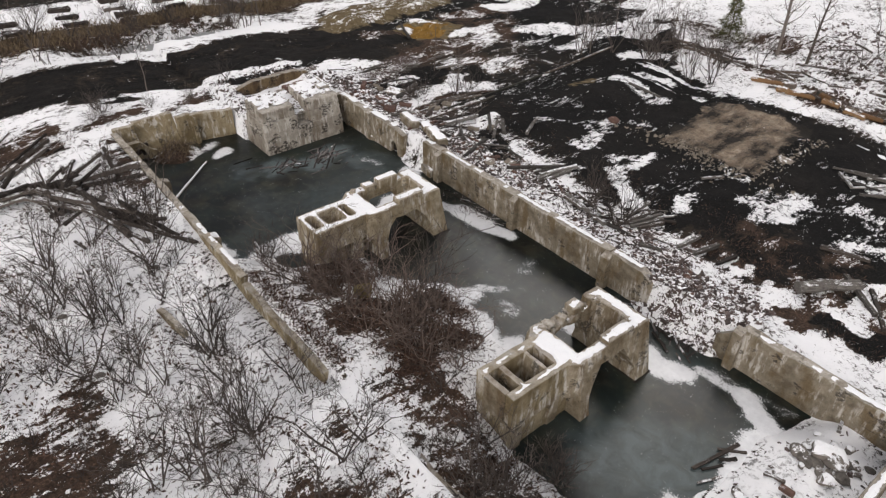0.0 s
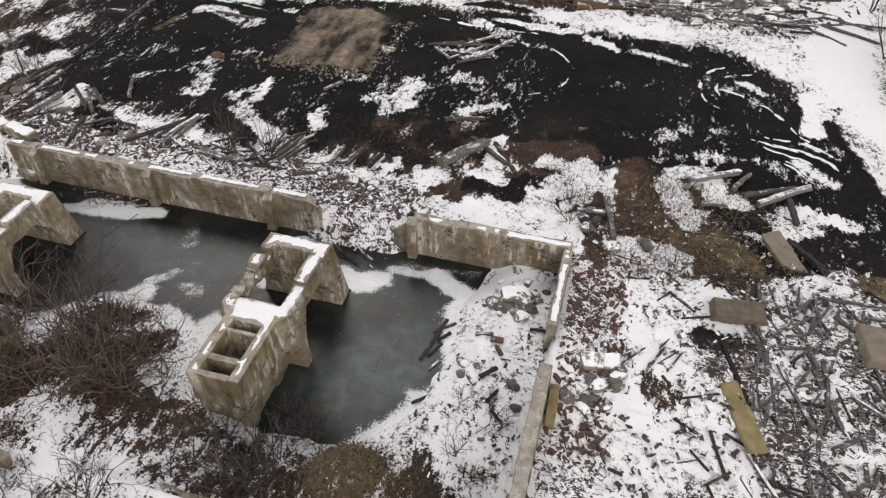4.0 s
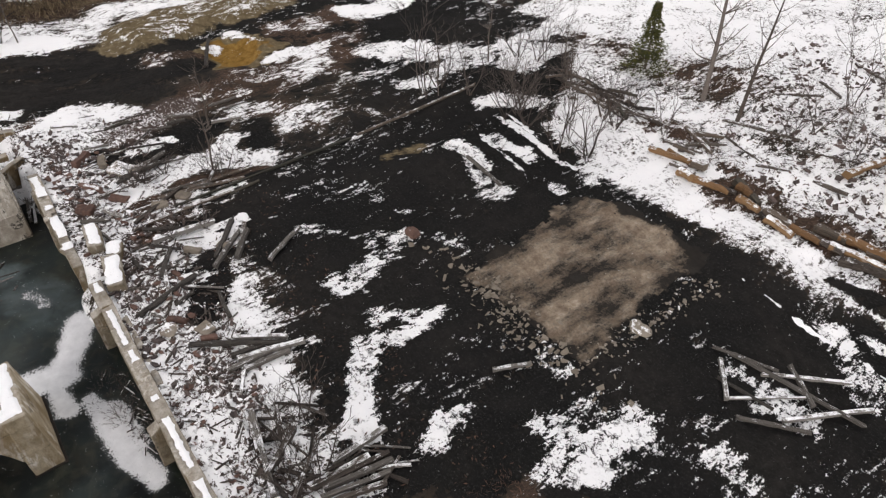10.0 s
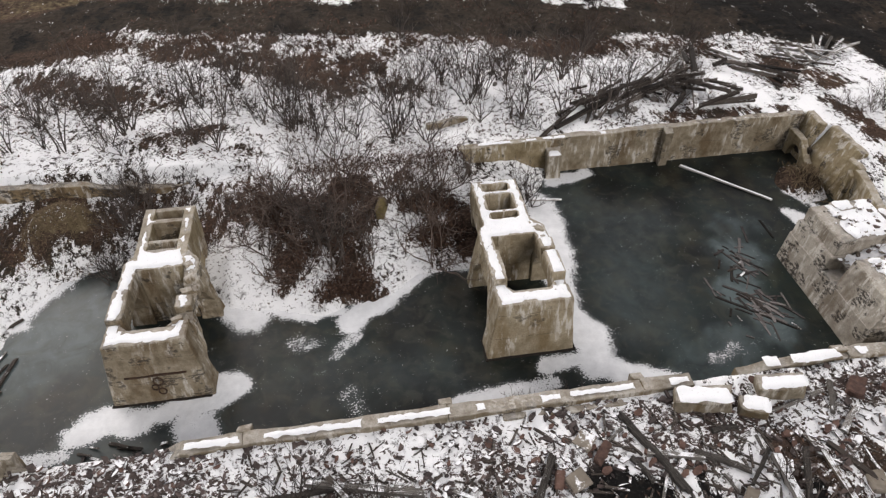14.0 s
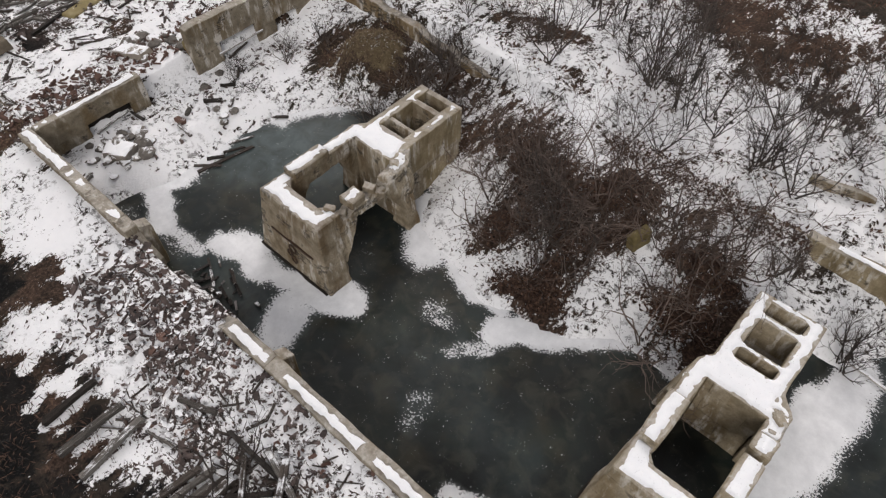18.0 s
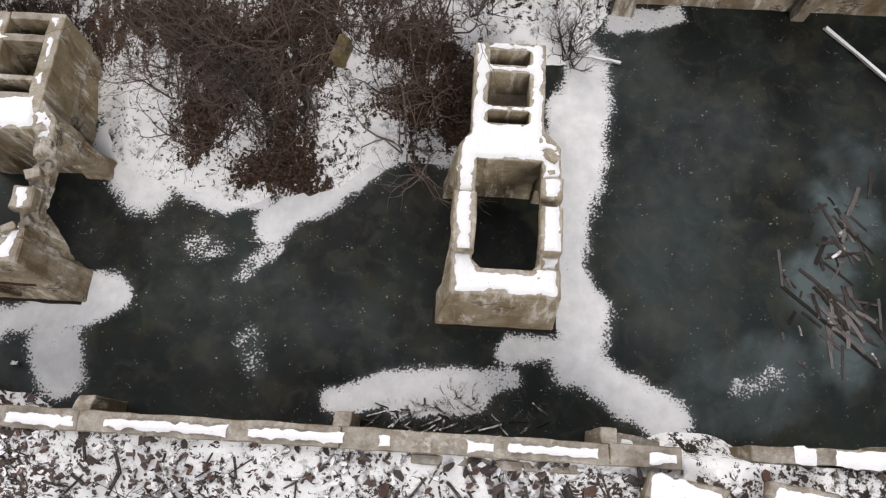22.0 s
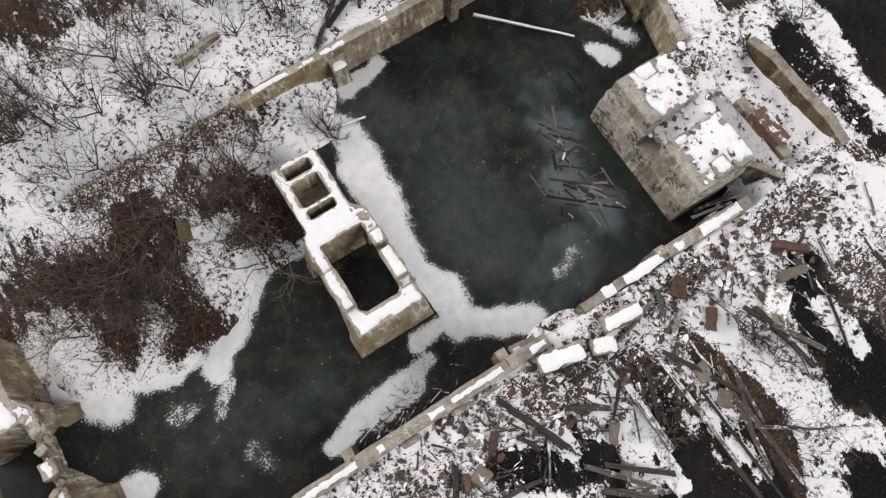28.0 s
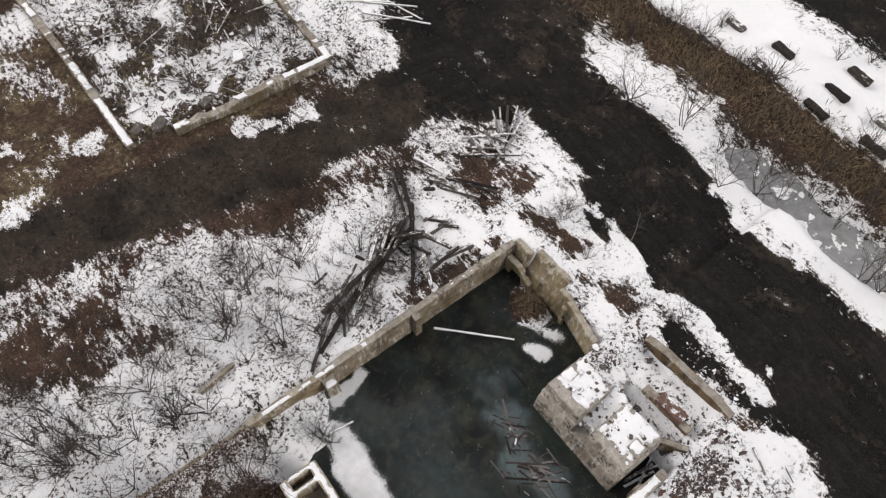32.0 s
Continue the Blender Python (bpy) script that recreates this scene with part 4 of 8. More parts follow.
STRAW = dusted("dry_grass", ((0.2, (0.05, 0.036, 0.021)), (0.5, (0.14, 0.103, 0.062)), (0.8, (0.28, 0.218, 0.14))), snow=0.0, island=True)
NEEDLES = dusted("evergreen_needles", ((0.2, (0.016, 0.02, 0.006)), (0.5, (0.06, 0.064, 0.016)), (0.8, (0.15, 0.135, 0.034))), snow=0.1, island=True)


COAL_STONE = dusted("coal_and_slag", ((0.2, (0.006, 0.006, 0.006)), (0.5, (0.02, 0.018, 0.017)), (0.85, (0.12, 0.11, 0.1))), snow=0.3, island=True)
# dark for the wet pier footings, and for painted shade inside wall openings
WET_AND_SHADE = dusted("dark_wet_and_shade", ((0.25, (0.008, 0.007, 0.006)), (0.5, (0.02, 0.016, 0.013)), (0.8, (0.05, 0.038, 0.028))), snow=0.0, scale=3)
SNOW_RUBBLE = dusted("snowy_broken_concrete", ((0.25, (0.03, 0.025, 0.02)), (0.5, (0.16, 0.135, 0.11)), (0.8, (0.36, 0.32, 0.26))), snow=0.52, scale=3)


def pad_material():
    m = Mat("coal_dusted_pad", 0.95, spec=0.1)
    n1, n2, n3 = m.noise(0.3, 5, 0.65, stretch=(1.6, 0.6, 1)), m.noise(1.3, 6, 0.75), m.noise(7, 4, 0.75)
    col = m.ramp(n2, (0.3, (0.09, 0.064, 0.046)), (0.5, (0.2, 0.158, 0.118)), (0.7, (0.4, 0.34, 0.27)))
    f = m.math("ADD", m.math("MULTIPLY", n1, 0.6), m.math("ADD", m.math("MULTIPLY", n2, 0.25), m.math("MULTIPLY", n3, 0.15)))
    edge = m.math("SUBTRACT", 1.0, m.attr("rim"))
    dust = m.cut(m.math("ADD", m.math("ADD", m.math("MULTIPLY", m.math("SUBTRACT", f, 0.5), 3.0), 0.5), m.math("MULTIPLY", edge, 0.75)), 0.52, 0.35)
    col = m.mix(m.math("MULTIPLY", dust, 0.95), col, (0.010, 0.0097, 0.0095))
    return m.done(col, n3, 0.5, 0.03)


PAD = pad_material()
rng = random.Random(7)


def gz(x, y):
    return float(height(np.array([float(x)]), np.array([float(y)]))[0])


# ---- walls of the basin ----
def wall_piece(parent, x0, y0, x1, y1, tops, thick=0.5, foot=-0.8, material=None, seed=0, name="panel", gaps=(), ragged=0.09):
    """A wall from a to b whose top runs along tops: (metres, z) pairs; gaps are low openings: from, to, head."""
    L = math.hypot(x1 - x0, y1 - y0)
    r = random.Random(seed)
    bm = bmesh.new()
    low = [(0, foot)]
    for a, b, head in gaps:
        if head < 1.2:
            low += [(a, foot)] + [((a + b) / 2 - (b - a) / 2 * math.cos(k), 0.1 + (head - 0.1) * math.sin(k)) for k in np.linspace(0, math.pi, 9)] + [(b, foot)]
        else:
            low += [(a, foot), (a, head), (b, head), (b, foot)]
    low.append((L, foot))
    xs, zs = [t[0] for t in tops], [t[1] for t in tops]
    run, u = [], 0.0
    while u < L:
        run.append((u, float(np.interp(u, xs, zs)) + r.uniform(-ragged, ragged * 0.4)))
        u += r.uniform(0.35, 0.9)
    run.append((L, float(np.interp(L, xs, zs))))
    prism(bm, low + run[::-1], -thick / 2, thick / 2, "y")
    weather(bm, 0.55, 0.04, seed)
    bmesh.ops.transform(bm, matrix=pose(x0, y0, 0, 0, 0, math.degrees(math.atan2(y1 - y0, x1 - x0))), verts=bm.verts)
    return part(name, bm, material or CONCRETE, parent)


def pilaster(parent, x, y, top, out, material=None, seed=0, wide=0.55, deep=0.5):
    bm = bmesh.new()
    box(bm, x - wide / 2, min(y, y + out * deep), -0.8, x + wide / 2, max(y, y + out * deep), top)
    for v in bm.verts:
        if v.co.z > 0 and (v.co.y - y) * out > deep * 0.6:
            v.co.z -= 0.25
    weather(bm, 0.4, 0.05, seed)
    return part("pilaster", bm, material or CONCRETE, parent)


def snow_field(parent, x0, y0, x1, y1, dist, top, place=None, step=0.08, high=0.085, name="snow_cap"):
    """Snow where dist(x, y) > 0, thin at its rim, lying on top(x, y)."""
    X, Y = np.meshgrid(np.arange(x0, x1 + step, step), np.arange(y0, y1 + step, step))
    D = dist(X, Y)
    e = 0.02
    gx, gy = (dist(X + e, Y) - dist(X - e, Y)) / (2 * e), (dist(X, Y + e) - dist(X, Y - e)) / (2 * e)
    k = np.where(D < 0, -D / np.maximum(gx ** 2 + gy ** 2, 0.2), 0)
    mx, my = np.clip(k * gx, -step, step), np.clip(k * gy, -step, step)
    Z = top(X, Y) - 0.012 + high * smooth(-0.02, 0.16, D) * (0.75 + 0.5 * fbm(X * 2.5, Y * 2.5, 77, 2))
    ny, nx = X.shape
    ids = np.arange(nx * ny).reshape(ny, nx)
    inn = D > 0
    cell = inn[:-1, :-1] | inn[1:, :-1] | inn[:-1, 1:] | inn[1:, 1:]
    F = np.stack([ids[:-1, :-1][cell], ids[:-1, 1:][cell], ids[1:, 1:][cell], ids[1:, :-1][cell]], 1)
    if len(F) == 0:
        return None
    used, F = np.unique(F, return_inverse=True)
    V = np.stack([(X + mx).ravel()[used], (Y + my).ravel()[used], Z.ravel()[used]], 1)
    me = mesh_of(name, V.tolist(), F.reshape(-1, 4).tolist())
    me.polygons.foreach_set("use_smooth", np.ones(len(me.polygons), bool))
    me.materials.append(SNOW)
    ob = new(name, me)
    if place is not None:
        ob.matrix_basis = place
    ob.parent = parent
    return tagged(ob, "thin white snow")


def rect(x, y, x0, y0, x1, y1, round_by=0.0):
    """Distance inside a rectangle with rounded corners, negative outside."""
    qx, qy = np.abs(x - (x0 + x1) / 2) - (x1 - x0) / 2 + round_by, np.abs(y - (y0 + y1) / 2) - (y1 - y0) / 2 + round_by
    return round_by - np.hypot(np.maximum(qx, 0), np.maximum(qy, 0)) - np.minimum(np.maximum(qx, qy), 0)


def snow_strip(parent, x0, y0, x1, y1, z, wide, high=0.07, seed=0):
    """One patch of snow with an uneven rim, lying along a line."""
    L = math.hypot(x1 - x0, y1 - y0)
    return snow_field(parent, -0.1, -wide / 2, L + 0.1, wide / 2, lambda u, v: rect(u, v, 0, -wide / 2, L, wide / 2, wide * 0.25) - 0.45 * min(wide, 0.5) * np.clip(fbm(u * 2.6, v * 2.6 + seed, 300 + seed, 3) - 0.36, 0, 1),
                      lambda u, v: 0 * u, pose(x0, y0, z, 0, 0, math.degrees(math.atan2(y1 - y0, x1 - x0))), high=high)


def snow_run(parent, x0, y0, x1, y1, z, wide, seed, cover=0.65):
    """Broken snow along a wall top."""
    L = math.hypot(x1 - x0, y1 - y0)

    def dist(u, v):
        edge = wide / 2 * 1.1 - np.abs(v + 0.12 * wide * (fbm(u * 0.8, 0 * u, seed + 1) - 0.5)) - 0.2 * fbm(u * 3.0, v * 3.0, seed + 2, 4)
        here = (fbm(u * 0.55, 0 * u, seed, 3) + 0.3 * (fbm(u * 1.3, v * 1.3, seed + 5, 3) - 0.5) - (0.62 - 0.42 * cover)) * 1.2
        return np.minimum(np.minimum(edge, here), np.minimum(u, L - u))
    snow_field(parent, 0, -wide / 2 - 0.1, L, wide / 2 + 0.1, dist, lambda u, v: 0 * u, pose(x0, y0, z, 0, 0, math.degrees(math.atan2(y1 - y0, x1 - x0))), high=0.07)


def snow_trail(points, wide, seed, label, bare=0.42):
    """A thin broken line of snow left in a wheel track, lying on the ground."""
    P = np.array(points, float)
    cut = np.r_[0, np.cumsum(np.hypot(*np.diff(P, axis=0).T))]
    u = np.arange(0, cut[-1], 0.12)
    k = np.linspace(0, len(P) - 1, 40)
    bent = np.stack([sum(P[min(max(int(a) + j, 0), len(P) - 1)] * w for j, w in ((-1, (1 - f) ** 2 / 2), (0, 0.5 + f * (1 - f)), (1, f * f / 2))) for a in k for f in (a - int(a),)])
    along = np.r_[0, np.cumsum(np.hypot(*np.diff(bent, axis=0).T))]
    X, Y = np.interp(u, along * cut[-1] / along[-1], bent[:, 0]), np.interp(u, along * cut[-1] / along[-1], bent[:, 1])
    tx, ty = np.gradient(X), np.gradient(Y)
    n = np.maximum(np.hypot(tx, ty), 1e-6)
    side = 0 * u + seed
    W = wide * np.clip((fbm(u * 1.1, side, seed, 4) - bare) * 4.5, 0, 1.2) * (0.6 + 0.8 * fbm(u * 5, side, seed + 3, 3)) * smooth(0, 0.5, u) * smooth(0, 0.5, cut[-1] - u)
    off = 0.16 * (fbm(u * 1.7, side, seed + 7, 3) - 0.5)
    verts, faces = [], []
    for i in range(len(u)):
        for q, h in ((-1, -0.03), (-0.45, 0.03), (0.45, 0.035), (1, -0.03)):
            d = off[i] + q * W[i] * 0.5 * (1.0 + 0.25 * math.sin(7.3 * i + q))
            x, y = X[i] - ty[i] / n[i] * d, Y[i] + tx[i] / n[i] * d
            verts.append((x, y, gz(x, y) + h))
    for i in range(len(u) - 1):
        if W[i] > 0.02 and W[i + 1] > 0.02:
            faces += [(4 * i + j, 4 * i + j + 1, 4 * i + j + 5, 4 * i + j + 4) for j in range(3)]
    me = mesh_of("snow_trail", verts, faces)
    me.materials.append(SNOW)
    tagged(new("snow_trail", me), label, "snow", kind="stuff")


TRACK = "thin broken snow line left in a wheel track"
snow_trail([(39.9, 34.8), (38.6, 33.9), (38.0, 32.4), (37.8, 31.0), (38.1, 29.4), (39.0, 28.2), (40.2, 27.6)], 0.3, 501, TRACK, 0.33)
snow_trail([(39.0, 30.8), (40.2, 30.6), (41.4, 30.1), (42.4, 29.4), (43.2, 28.5), (44.3, 26.7)], 0.24, 502, TRACK, 0.34)
snow_trail([(39.2, 31.9), (38.9, 30.9), (39.3, 29.8), (40.0, 29.2)], 0.22, 503, TRACK, 0.38)
snow_trail([(42.0, 34.2), (41.2, 33.9), (40.0, 33.2), (39.2, 32.3)], 0.3, 504, TRACK, 0.36)
snow_trail([(25.7, 34.0), (27.2, 33.0), (27.9, 31.6), (28.1, 30.0), (27.8, 28.5), (27.2, 27.0), (26.4, 25.6)], 0.24, 505, TRACK, 0.5)
snow_trail([(27.6, 28.7), (27.0, 27.2), (26.0, 26.0), (24.9, 25.3)], 0.3, 506, TRACK, 0.4)
for k, row in enumerate([((41.0, 24.5), (43.5, 24.3), (45.9, 23.4), (47.5, 21.0)), ((42.1, 25.1), (44, 25.2), (45.7, 24.8), (47.3, 22.3)), ((41.8, 23.5), (43.2, 22.9), (44.3, 21.9), (45.0, 20.3)), ((42.0, 24.0), (44.2, 23.4), (45.6, 22.2), (46.4, 20.4)), ((42.6, 24.6), (44.8, 24.1), (46.4, 22.8), (47.2, 20.6)), ((43.2, 22.3), (44.6, 21.0), (45.4, 19.4)), ((43.0, 28.6), (44.0, 27.0), (44.7, 25.6), (46.0, 24.6))]):
    snow_trail(row, 0.24, 510 + k, TRACK, 0.37)
snow_trail([(-6.6, 37.6), (-3, 37.3), (0.5, 37.2), (3.5, 36.4)], 0.4, 520, "thin broken snow line on coal dust", 0.4)
snow_trail([(14, 36.6), (18, 36.2), (22, 36.6), (27, 36.6)], 0.4, 521, "thin broken snow line on coal dust", 0.42)

wall_north = thing("wall_north", 0, 0, 0, "weathered concrete basin wall, broken, with pilasters and snow on top", "wall", kind="structure")
wall_south = thing("wall_south", 0, 0, 0, "stained concrete basin wall half buried by earth", "wall", kind="structure")
wall_east = thing("wall_east", 0, 0, 0, "broken concrete end wall with low openings", "wall", kind="structure")
wall_west = thing("wall_west", 0, 0, 0, "ochre concrete end wall with a low drain opening", "wall", kind="structure")
NT = 2.5
for k, (a, b) in enumerate(((-5.2, -3.0), (-3.0, 5.2), (5.2, 13.3), (13.3, 16.5))):
    wall_piece(wall_north, a, 8.66, b, 8.66, [(0, NT), (b - a, NT)] if k < 3 else [(0, NT), (2.6, NT), (3.2, 1.9)], seed=60 + k, thick=0.66)
wall_piece(wall_north, -3.6, 9.16, 3.0, 9.16, [(0, 2.2), (6, 2.25)], thick=0.3, seed=66, name="ledge")
wall_piece(wall_north, 21.0, 8.55, 22.2, 8.55, [(0, 1.5), (1.2, 2.3)], seed=67)
wall_piece(wall_north, 22.2, 8.62, 31.1, 8.62, [(0, 2.65), (9, 2.6)], seed=68, thick=0.62)
wall_piece(wall_north, -12.4, 8.3, -7.5, 8.35, [(0, 2.4), (3.5, 2.3), (4.9, 2.0)], seed=69, gaps=((3.2, 4.1, 1.1),))
wall_piece(wall_north, -17.6, 8.4, -12.4, 8.3, [(0, 2.2), (1.5, 2.55), (5.2, 2.5)], seed=70, thick=0.65, ragged=0.2)
for k, (x, top) in enumerate(((-3.0, NT), (5.2, NT + 0.05), (13.3, NT), (22.2, 2.75), (-12.2, 2.6), (-15.6, 2.4))):
    pilaster(wall_north, x, 8.36, top, -1, seed=71 + k)
snow_run(wall_north, -5.0, 8.68, 16.2, 8.7, NT + 0.03, 0.44, 201, 0.5)
snow_run(wall_north, 23, 8.6, 31, 8.6, 2.62, 0.52, 202, 0.55)
snow_run(wall_north, -16.8, 8.4, -8, 8.33, 2.5, 0.62, 203, 0.8)
snow_run(wall_north, -3.5, 9.16, 3.0, 9.16, 2.24, 0.2, 204, 0.8)

wall_piece(wall_south, -20.9, -9.95, -11.6, -9.95, [(0, 2.65), (9.3, 2.6)], seed=80, material=STAINED_CONCRETE)
wall_piece(wall_south, -11.6, -9.95, -4.2, -9.95, [(0, 2.6), (7.4, 2.5)], seed=81, material=STAINED_CONCRETE)
wall_piece(wall_south, -4.2, -9.95, 1.6, -9.95, [(0, 2.45), (4.6, 2.4), (5.8, 2.35)], seed=82, material=OCHRE)
wall_piece(wall_south, 1.6, -9.95, 10.6, -9.95, [(0, 1.98), (6, 1.95), (9, 1.85)], seed=88, material=OCHRE, ragged=0.12)
wall_piece(wall_south, 3.0, -14.2, 0.2, -14.6, [(0, 1.55), (2.0, 1.75), (2.8, 1.5)], seed=83, foot=0.6, thick=0.32)
snow_run(wall_south, 2.6, -14.25, 0.4, -14.56, 1.62, 0.26, 215, 0.7)
wall_piece(wall_south, 12.6, -9.55, 21, -9.55, [(0, 1.2), (1.2, 1.8), (8.4, 2.3)], seed=84, ragged=0.3, material=RUSTY_CONCRETE)
wall_piece(wall_south, 21, -9.55, 31.1, -9.55, [(0, 2.3), (4, 2.75), (10, 2.95)], seed=85, ragged=0.3, material=RUSTY_CONCRETE)
pilaster(wall_south, -11.6, -9.72, 2.65, 1, seed=86)
pilaster(wall_south, -4.3, -9.72, 1.9, 1, seed=87, wide=0.9, deep=0.7)
snow_run(wall_south, -11, -9.95, 0.4, -9.85, 2.5, 0.4, 211, 0.48)
snow_run(wall_south, -20.5, -9.95, -12, -9.95, 2.63, 0.2, 212, 0.3)
snow_strip(wall_south, -4.7, -9.3, -3.9, -9.35, 1.72, 0.6, 0.1, 214)

wall_piece(wall_east, 30.95, 8.3, 30.95, 2.75, [(0, 2.6), (5.5, 2.5)], seed=90, gaps=((2.2, 4.6, 1.45),), foot=-0.4)
wall_piece(wall_east, 31.1, -0.3, 31.1, -9.3, [(0, 3.5), (4, 3.4), (9, 3.1)], seed=91, gaps=((1.7, 4.1, 1.9), (5.4, 7.0, 1.5)), foot=-0.4, thick=0.6)
wall_piece(wall_east, 31.62, -0.4, 31.75, -2.5, [(0, 2.3), (0.5, 2.75), (1.7, 2.6), (2.1, 2.1)], seed=92, thick=0.42, foot=0.2, material=MOSSY, name="leaning_panel")
snow_run(wall_east, 30.95, 8.2, 30.95, 3.0, 2.58, 0.4, 221, 0.85)
snow_run(wall_east, 31.1, -0.4, 31.1, -9, 3.3, 0.2, 222, 0.4)

wall_piece(wall_west, -20.3, -9.65, -20.42, -7.2, [(0, 1.7), (1.3, 1.55), (2.4, 0.5)], material=OCHRE, seed=95, gaps=((0.45, 1.65, 1.05),))
for k, (y0, y1, lean) in enumerate(((-9.9, -8.3, 0.5), (-8.3, -5.0, 1.25), (-5.0, -3.8, 0.35))):
    bm = bmesh.new()
    prism(bm, [(-20.45, -0.6), (-20.45, 0.2), (-20.55 - lean, 2.72 - 0.12 * k), (-21.0 - lean, 2.7 - 0.12 * k), (-21.4, -0.6)], y0, y1, "y")
    weather(bm, 0.4, 0.07, 195 + k, bevel=0.06)
    part("slumped_panel", bm, OCHRE, wall_west, "ochre concrete panel slumped outwards")
wall_piece(wall_west, -20.95, -3.9, -20.2, -0.5, [(0, 2.45), (3.4, 2.3)], material=OCHRE, seed=96)
wall_piece(wall_west, -23.2, 1.4, -23.5, 8.6, [(0, 2.5), (1.5, 2.85), (5.6, 2.8), (7.2, 2.4)], material=RUSTY_CONCRETE, seed=97, foot=0.6, thick=0.6, ragged=0.06)
# panels added behind the openings; their dark colour stands for the shade inside
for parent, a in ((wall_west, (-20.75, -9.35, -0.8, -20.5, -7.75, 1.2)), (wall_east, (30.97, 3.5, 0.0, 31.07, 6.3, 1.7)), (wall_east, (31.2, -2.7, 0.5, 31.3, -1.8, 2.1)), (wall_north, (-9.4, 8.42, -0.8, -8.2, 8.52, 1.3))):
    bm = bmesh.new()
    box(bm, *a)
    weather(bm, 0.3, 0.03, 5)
    part("recess_back", bm, WET_AND_SHADE, parent, "dark panel added behind the opening, coloured as the shade inside")
wall_piece(wall_west, -18.6, 6.6, -19.6, 8.3, [(0, 2.4), (1.9, 2.55)], material=RUSTY_CONCRETE, seed=99, foot=-0.4, thick=0.4)
pilaster(wall_west, -20.3, -3.9, 2.5, 1, seed=98, wide=0.3, deep=0.35, material=OCHRE)


# ---- piers ----
def pier(x, top, notches, seed, label, broken, parapets, splay=(0.25, 0.5)):
    ob = thing("bridge_pier", x, 0, 0, label, "pier", "piers in the basin")
    crown = top - 0.85
    concrete = STAINED_CONCRETE if broken else PIER_CONCRETE
    arch = [(-0.4, -0.9), (-0.38, 1.2), (-0.12, 1.85), (0.42, crown), (2.15, crown), (2.72, 1.75), (3.16, 0.9), (3.25, 0.0)]
    for side in (0, 1):
        bm = bmesh.new()
        outline = [(-1.1, -0.9)] + arch + [(3.33, 0.0), (3.33, top)] + [(a, top + dz) for a, dz in notches[side]] + [(-1.1, top)]
        x0 = (-1.32, 1.5)[side]
        vs = prism(bm, outline, x0, x0 + 0.62, "x")
        for v in vs:
            if (side == 1 and v.co.x > 1.8) or (side == 0 and v.co.x < -1.2):
                v.co.x += (splay[1] if side else -splay[0]) * max(0, (top - v.co.z)) / top
        weather(bm, 0.2 if broken and side == 0 else 0.26, 0.1 if broken and side == 0 else 0.04, seed + side)
        part("side_wall", bm, concrete, ob)
    # haunches in the inner corners, and shoulders that narrow to the shafts
    for k, corner in enumerate((((-0.72, 3.26), (-0.72, 2.95), (-0.41, 3.26)), ((1.52, 3.26), (1.21, 3.26), (1.52, 2.95)))):
        bm = bmesh.new()
        prism(bm, corner, top - 0.75, top + 0.006, "z")
        weather(bm, 0.25, 0.02, seed + 70 + k)
        part("haunch", bm, concrete, ob)
    for k, corner in enumerate((((-1.32, -1.08), (-0.73, -1.78), (-0.73, -1.08)), ((2.12, -1.08), (1.73, -1.08), (1.73, -1.62)))):
        bm = bmesh.new()
        prism(bm, corner, 1.3, top - 0.01, "z")
        weather(bm, 0.25, 0.03, seed + 74 + k)
        part("shoulder", bm, concrete, ob)
    # the leg at the field end takes the full width
    bm = bmesh.new()
    vs = prism(bm, [(-1.345, -0.9), (2.145, -0.9), (2.145, top + 0.012), (-1.345, top + 0.012)], 3.24, 4.12, "y")
    for v in vs:
        k = max(0, top - v.co.z) / top
        v.co.x += (splay[1] if v.co.x > 0 else -splay[0]) * k
        if v.co.y > 4:
            v.co.y += 0.33 * k
    weather(bm, 0.35, 0.025, seed + 2, bevel=0.05)
    part("end_wall", bm, concrete, ob)
    # shafts over an open undercut, on four stub legs
    bm = bmesh.new()
    box(bm, -0.75, -5.15, 1.55, 1.75, -1.1, 1.8)
    weather(bm, 0.5, 0.03, seed + 3)
    part("shaft_floor", bm, concrete, ob)
    bm = bmesh.new()
    box(bm, -0.62, -5.0, -0.9, 1.62, -1.1, 1.57) if broken else box(bm, -0.1, -4.9, -0.9, 1.1, -1.1, 1.57)
    weather(bm, 0.4, 0.05, seed + 30)
    part("core", bm, OCHRE, ob, "stained concrete core below the shafts")
    for k, (lx, ly) in enumerate(((-0.45, -2.2), (1.45, -2.2), (-0.45, -4.7), (1.45, -4.7))):
        bm = bmesh.new()
        box(bm, lx - 0.28, ly - 0.35, -0.9, lx + 0.28, ly + 0.35, 1.56)
        weather(bm, 0.35, 0.05, seed + 20 + k)
        part("stub_leg", bm, concrete, ob)
    for k, (a, b, c, d) in enumerate(((-0.75, -5.15, -0.22, -0.55), (1.22, -5.15, 1.75, -1.1))):
        bm = bmesh.new()
        box(bm, a, b, 1.8, c, d, top)
        weather(bm, 0.35, 0.03, seed + 4 + k)
        part("shaft_wall", bm, OCHRE if broken else concrete, ob)
    for k, (y0, y1) in enumerate(((-5.15, -4.85), (-4.25, -3.95), (-2.62, -2.42), (-1.95, -0.55))):
        bm = bmesh.new()
        box(bm, -0.22, y0, 1.8, 1.22, y1, top - 0.02)
        weather(bm, 0.35, 0.025, seed + 6 + k, bevel=0.02)
        part("cross_wall", bm, concrete, ob)
    bm = bmesh.new()
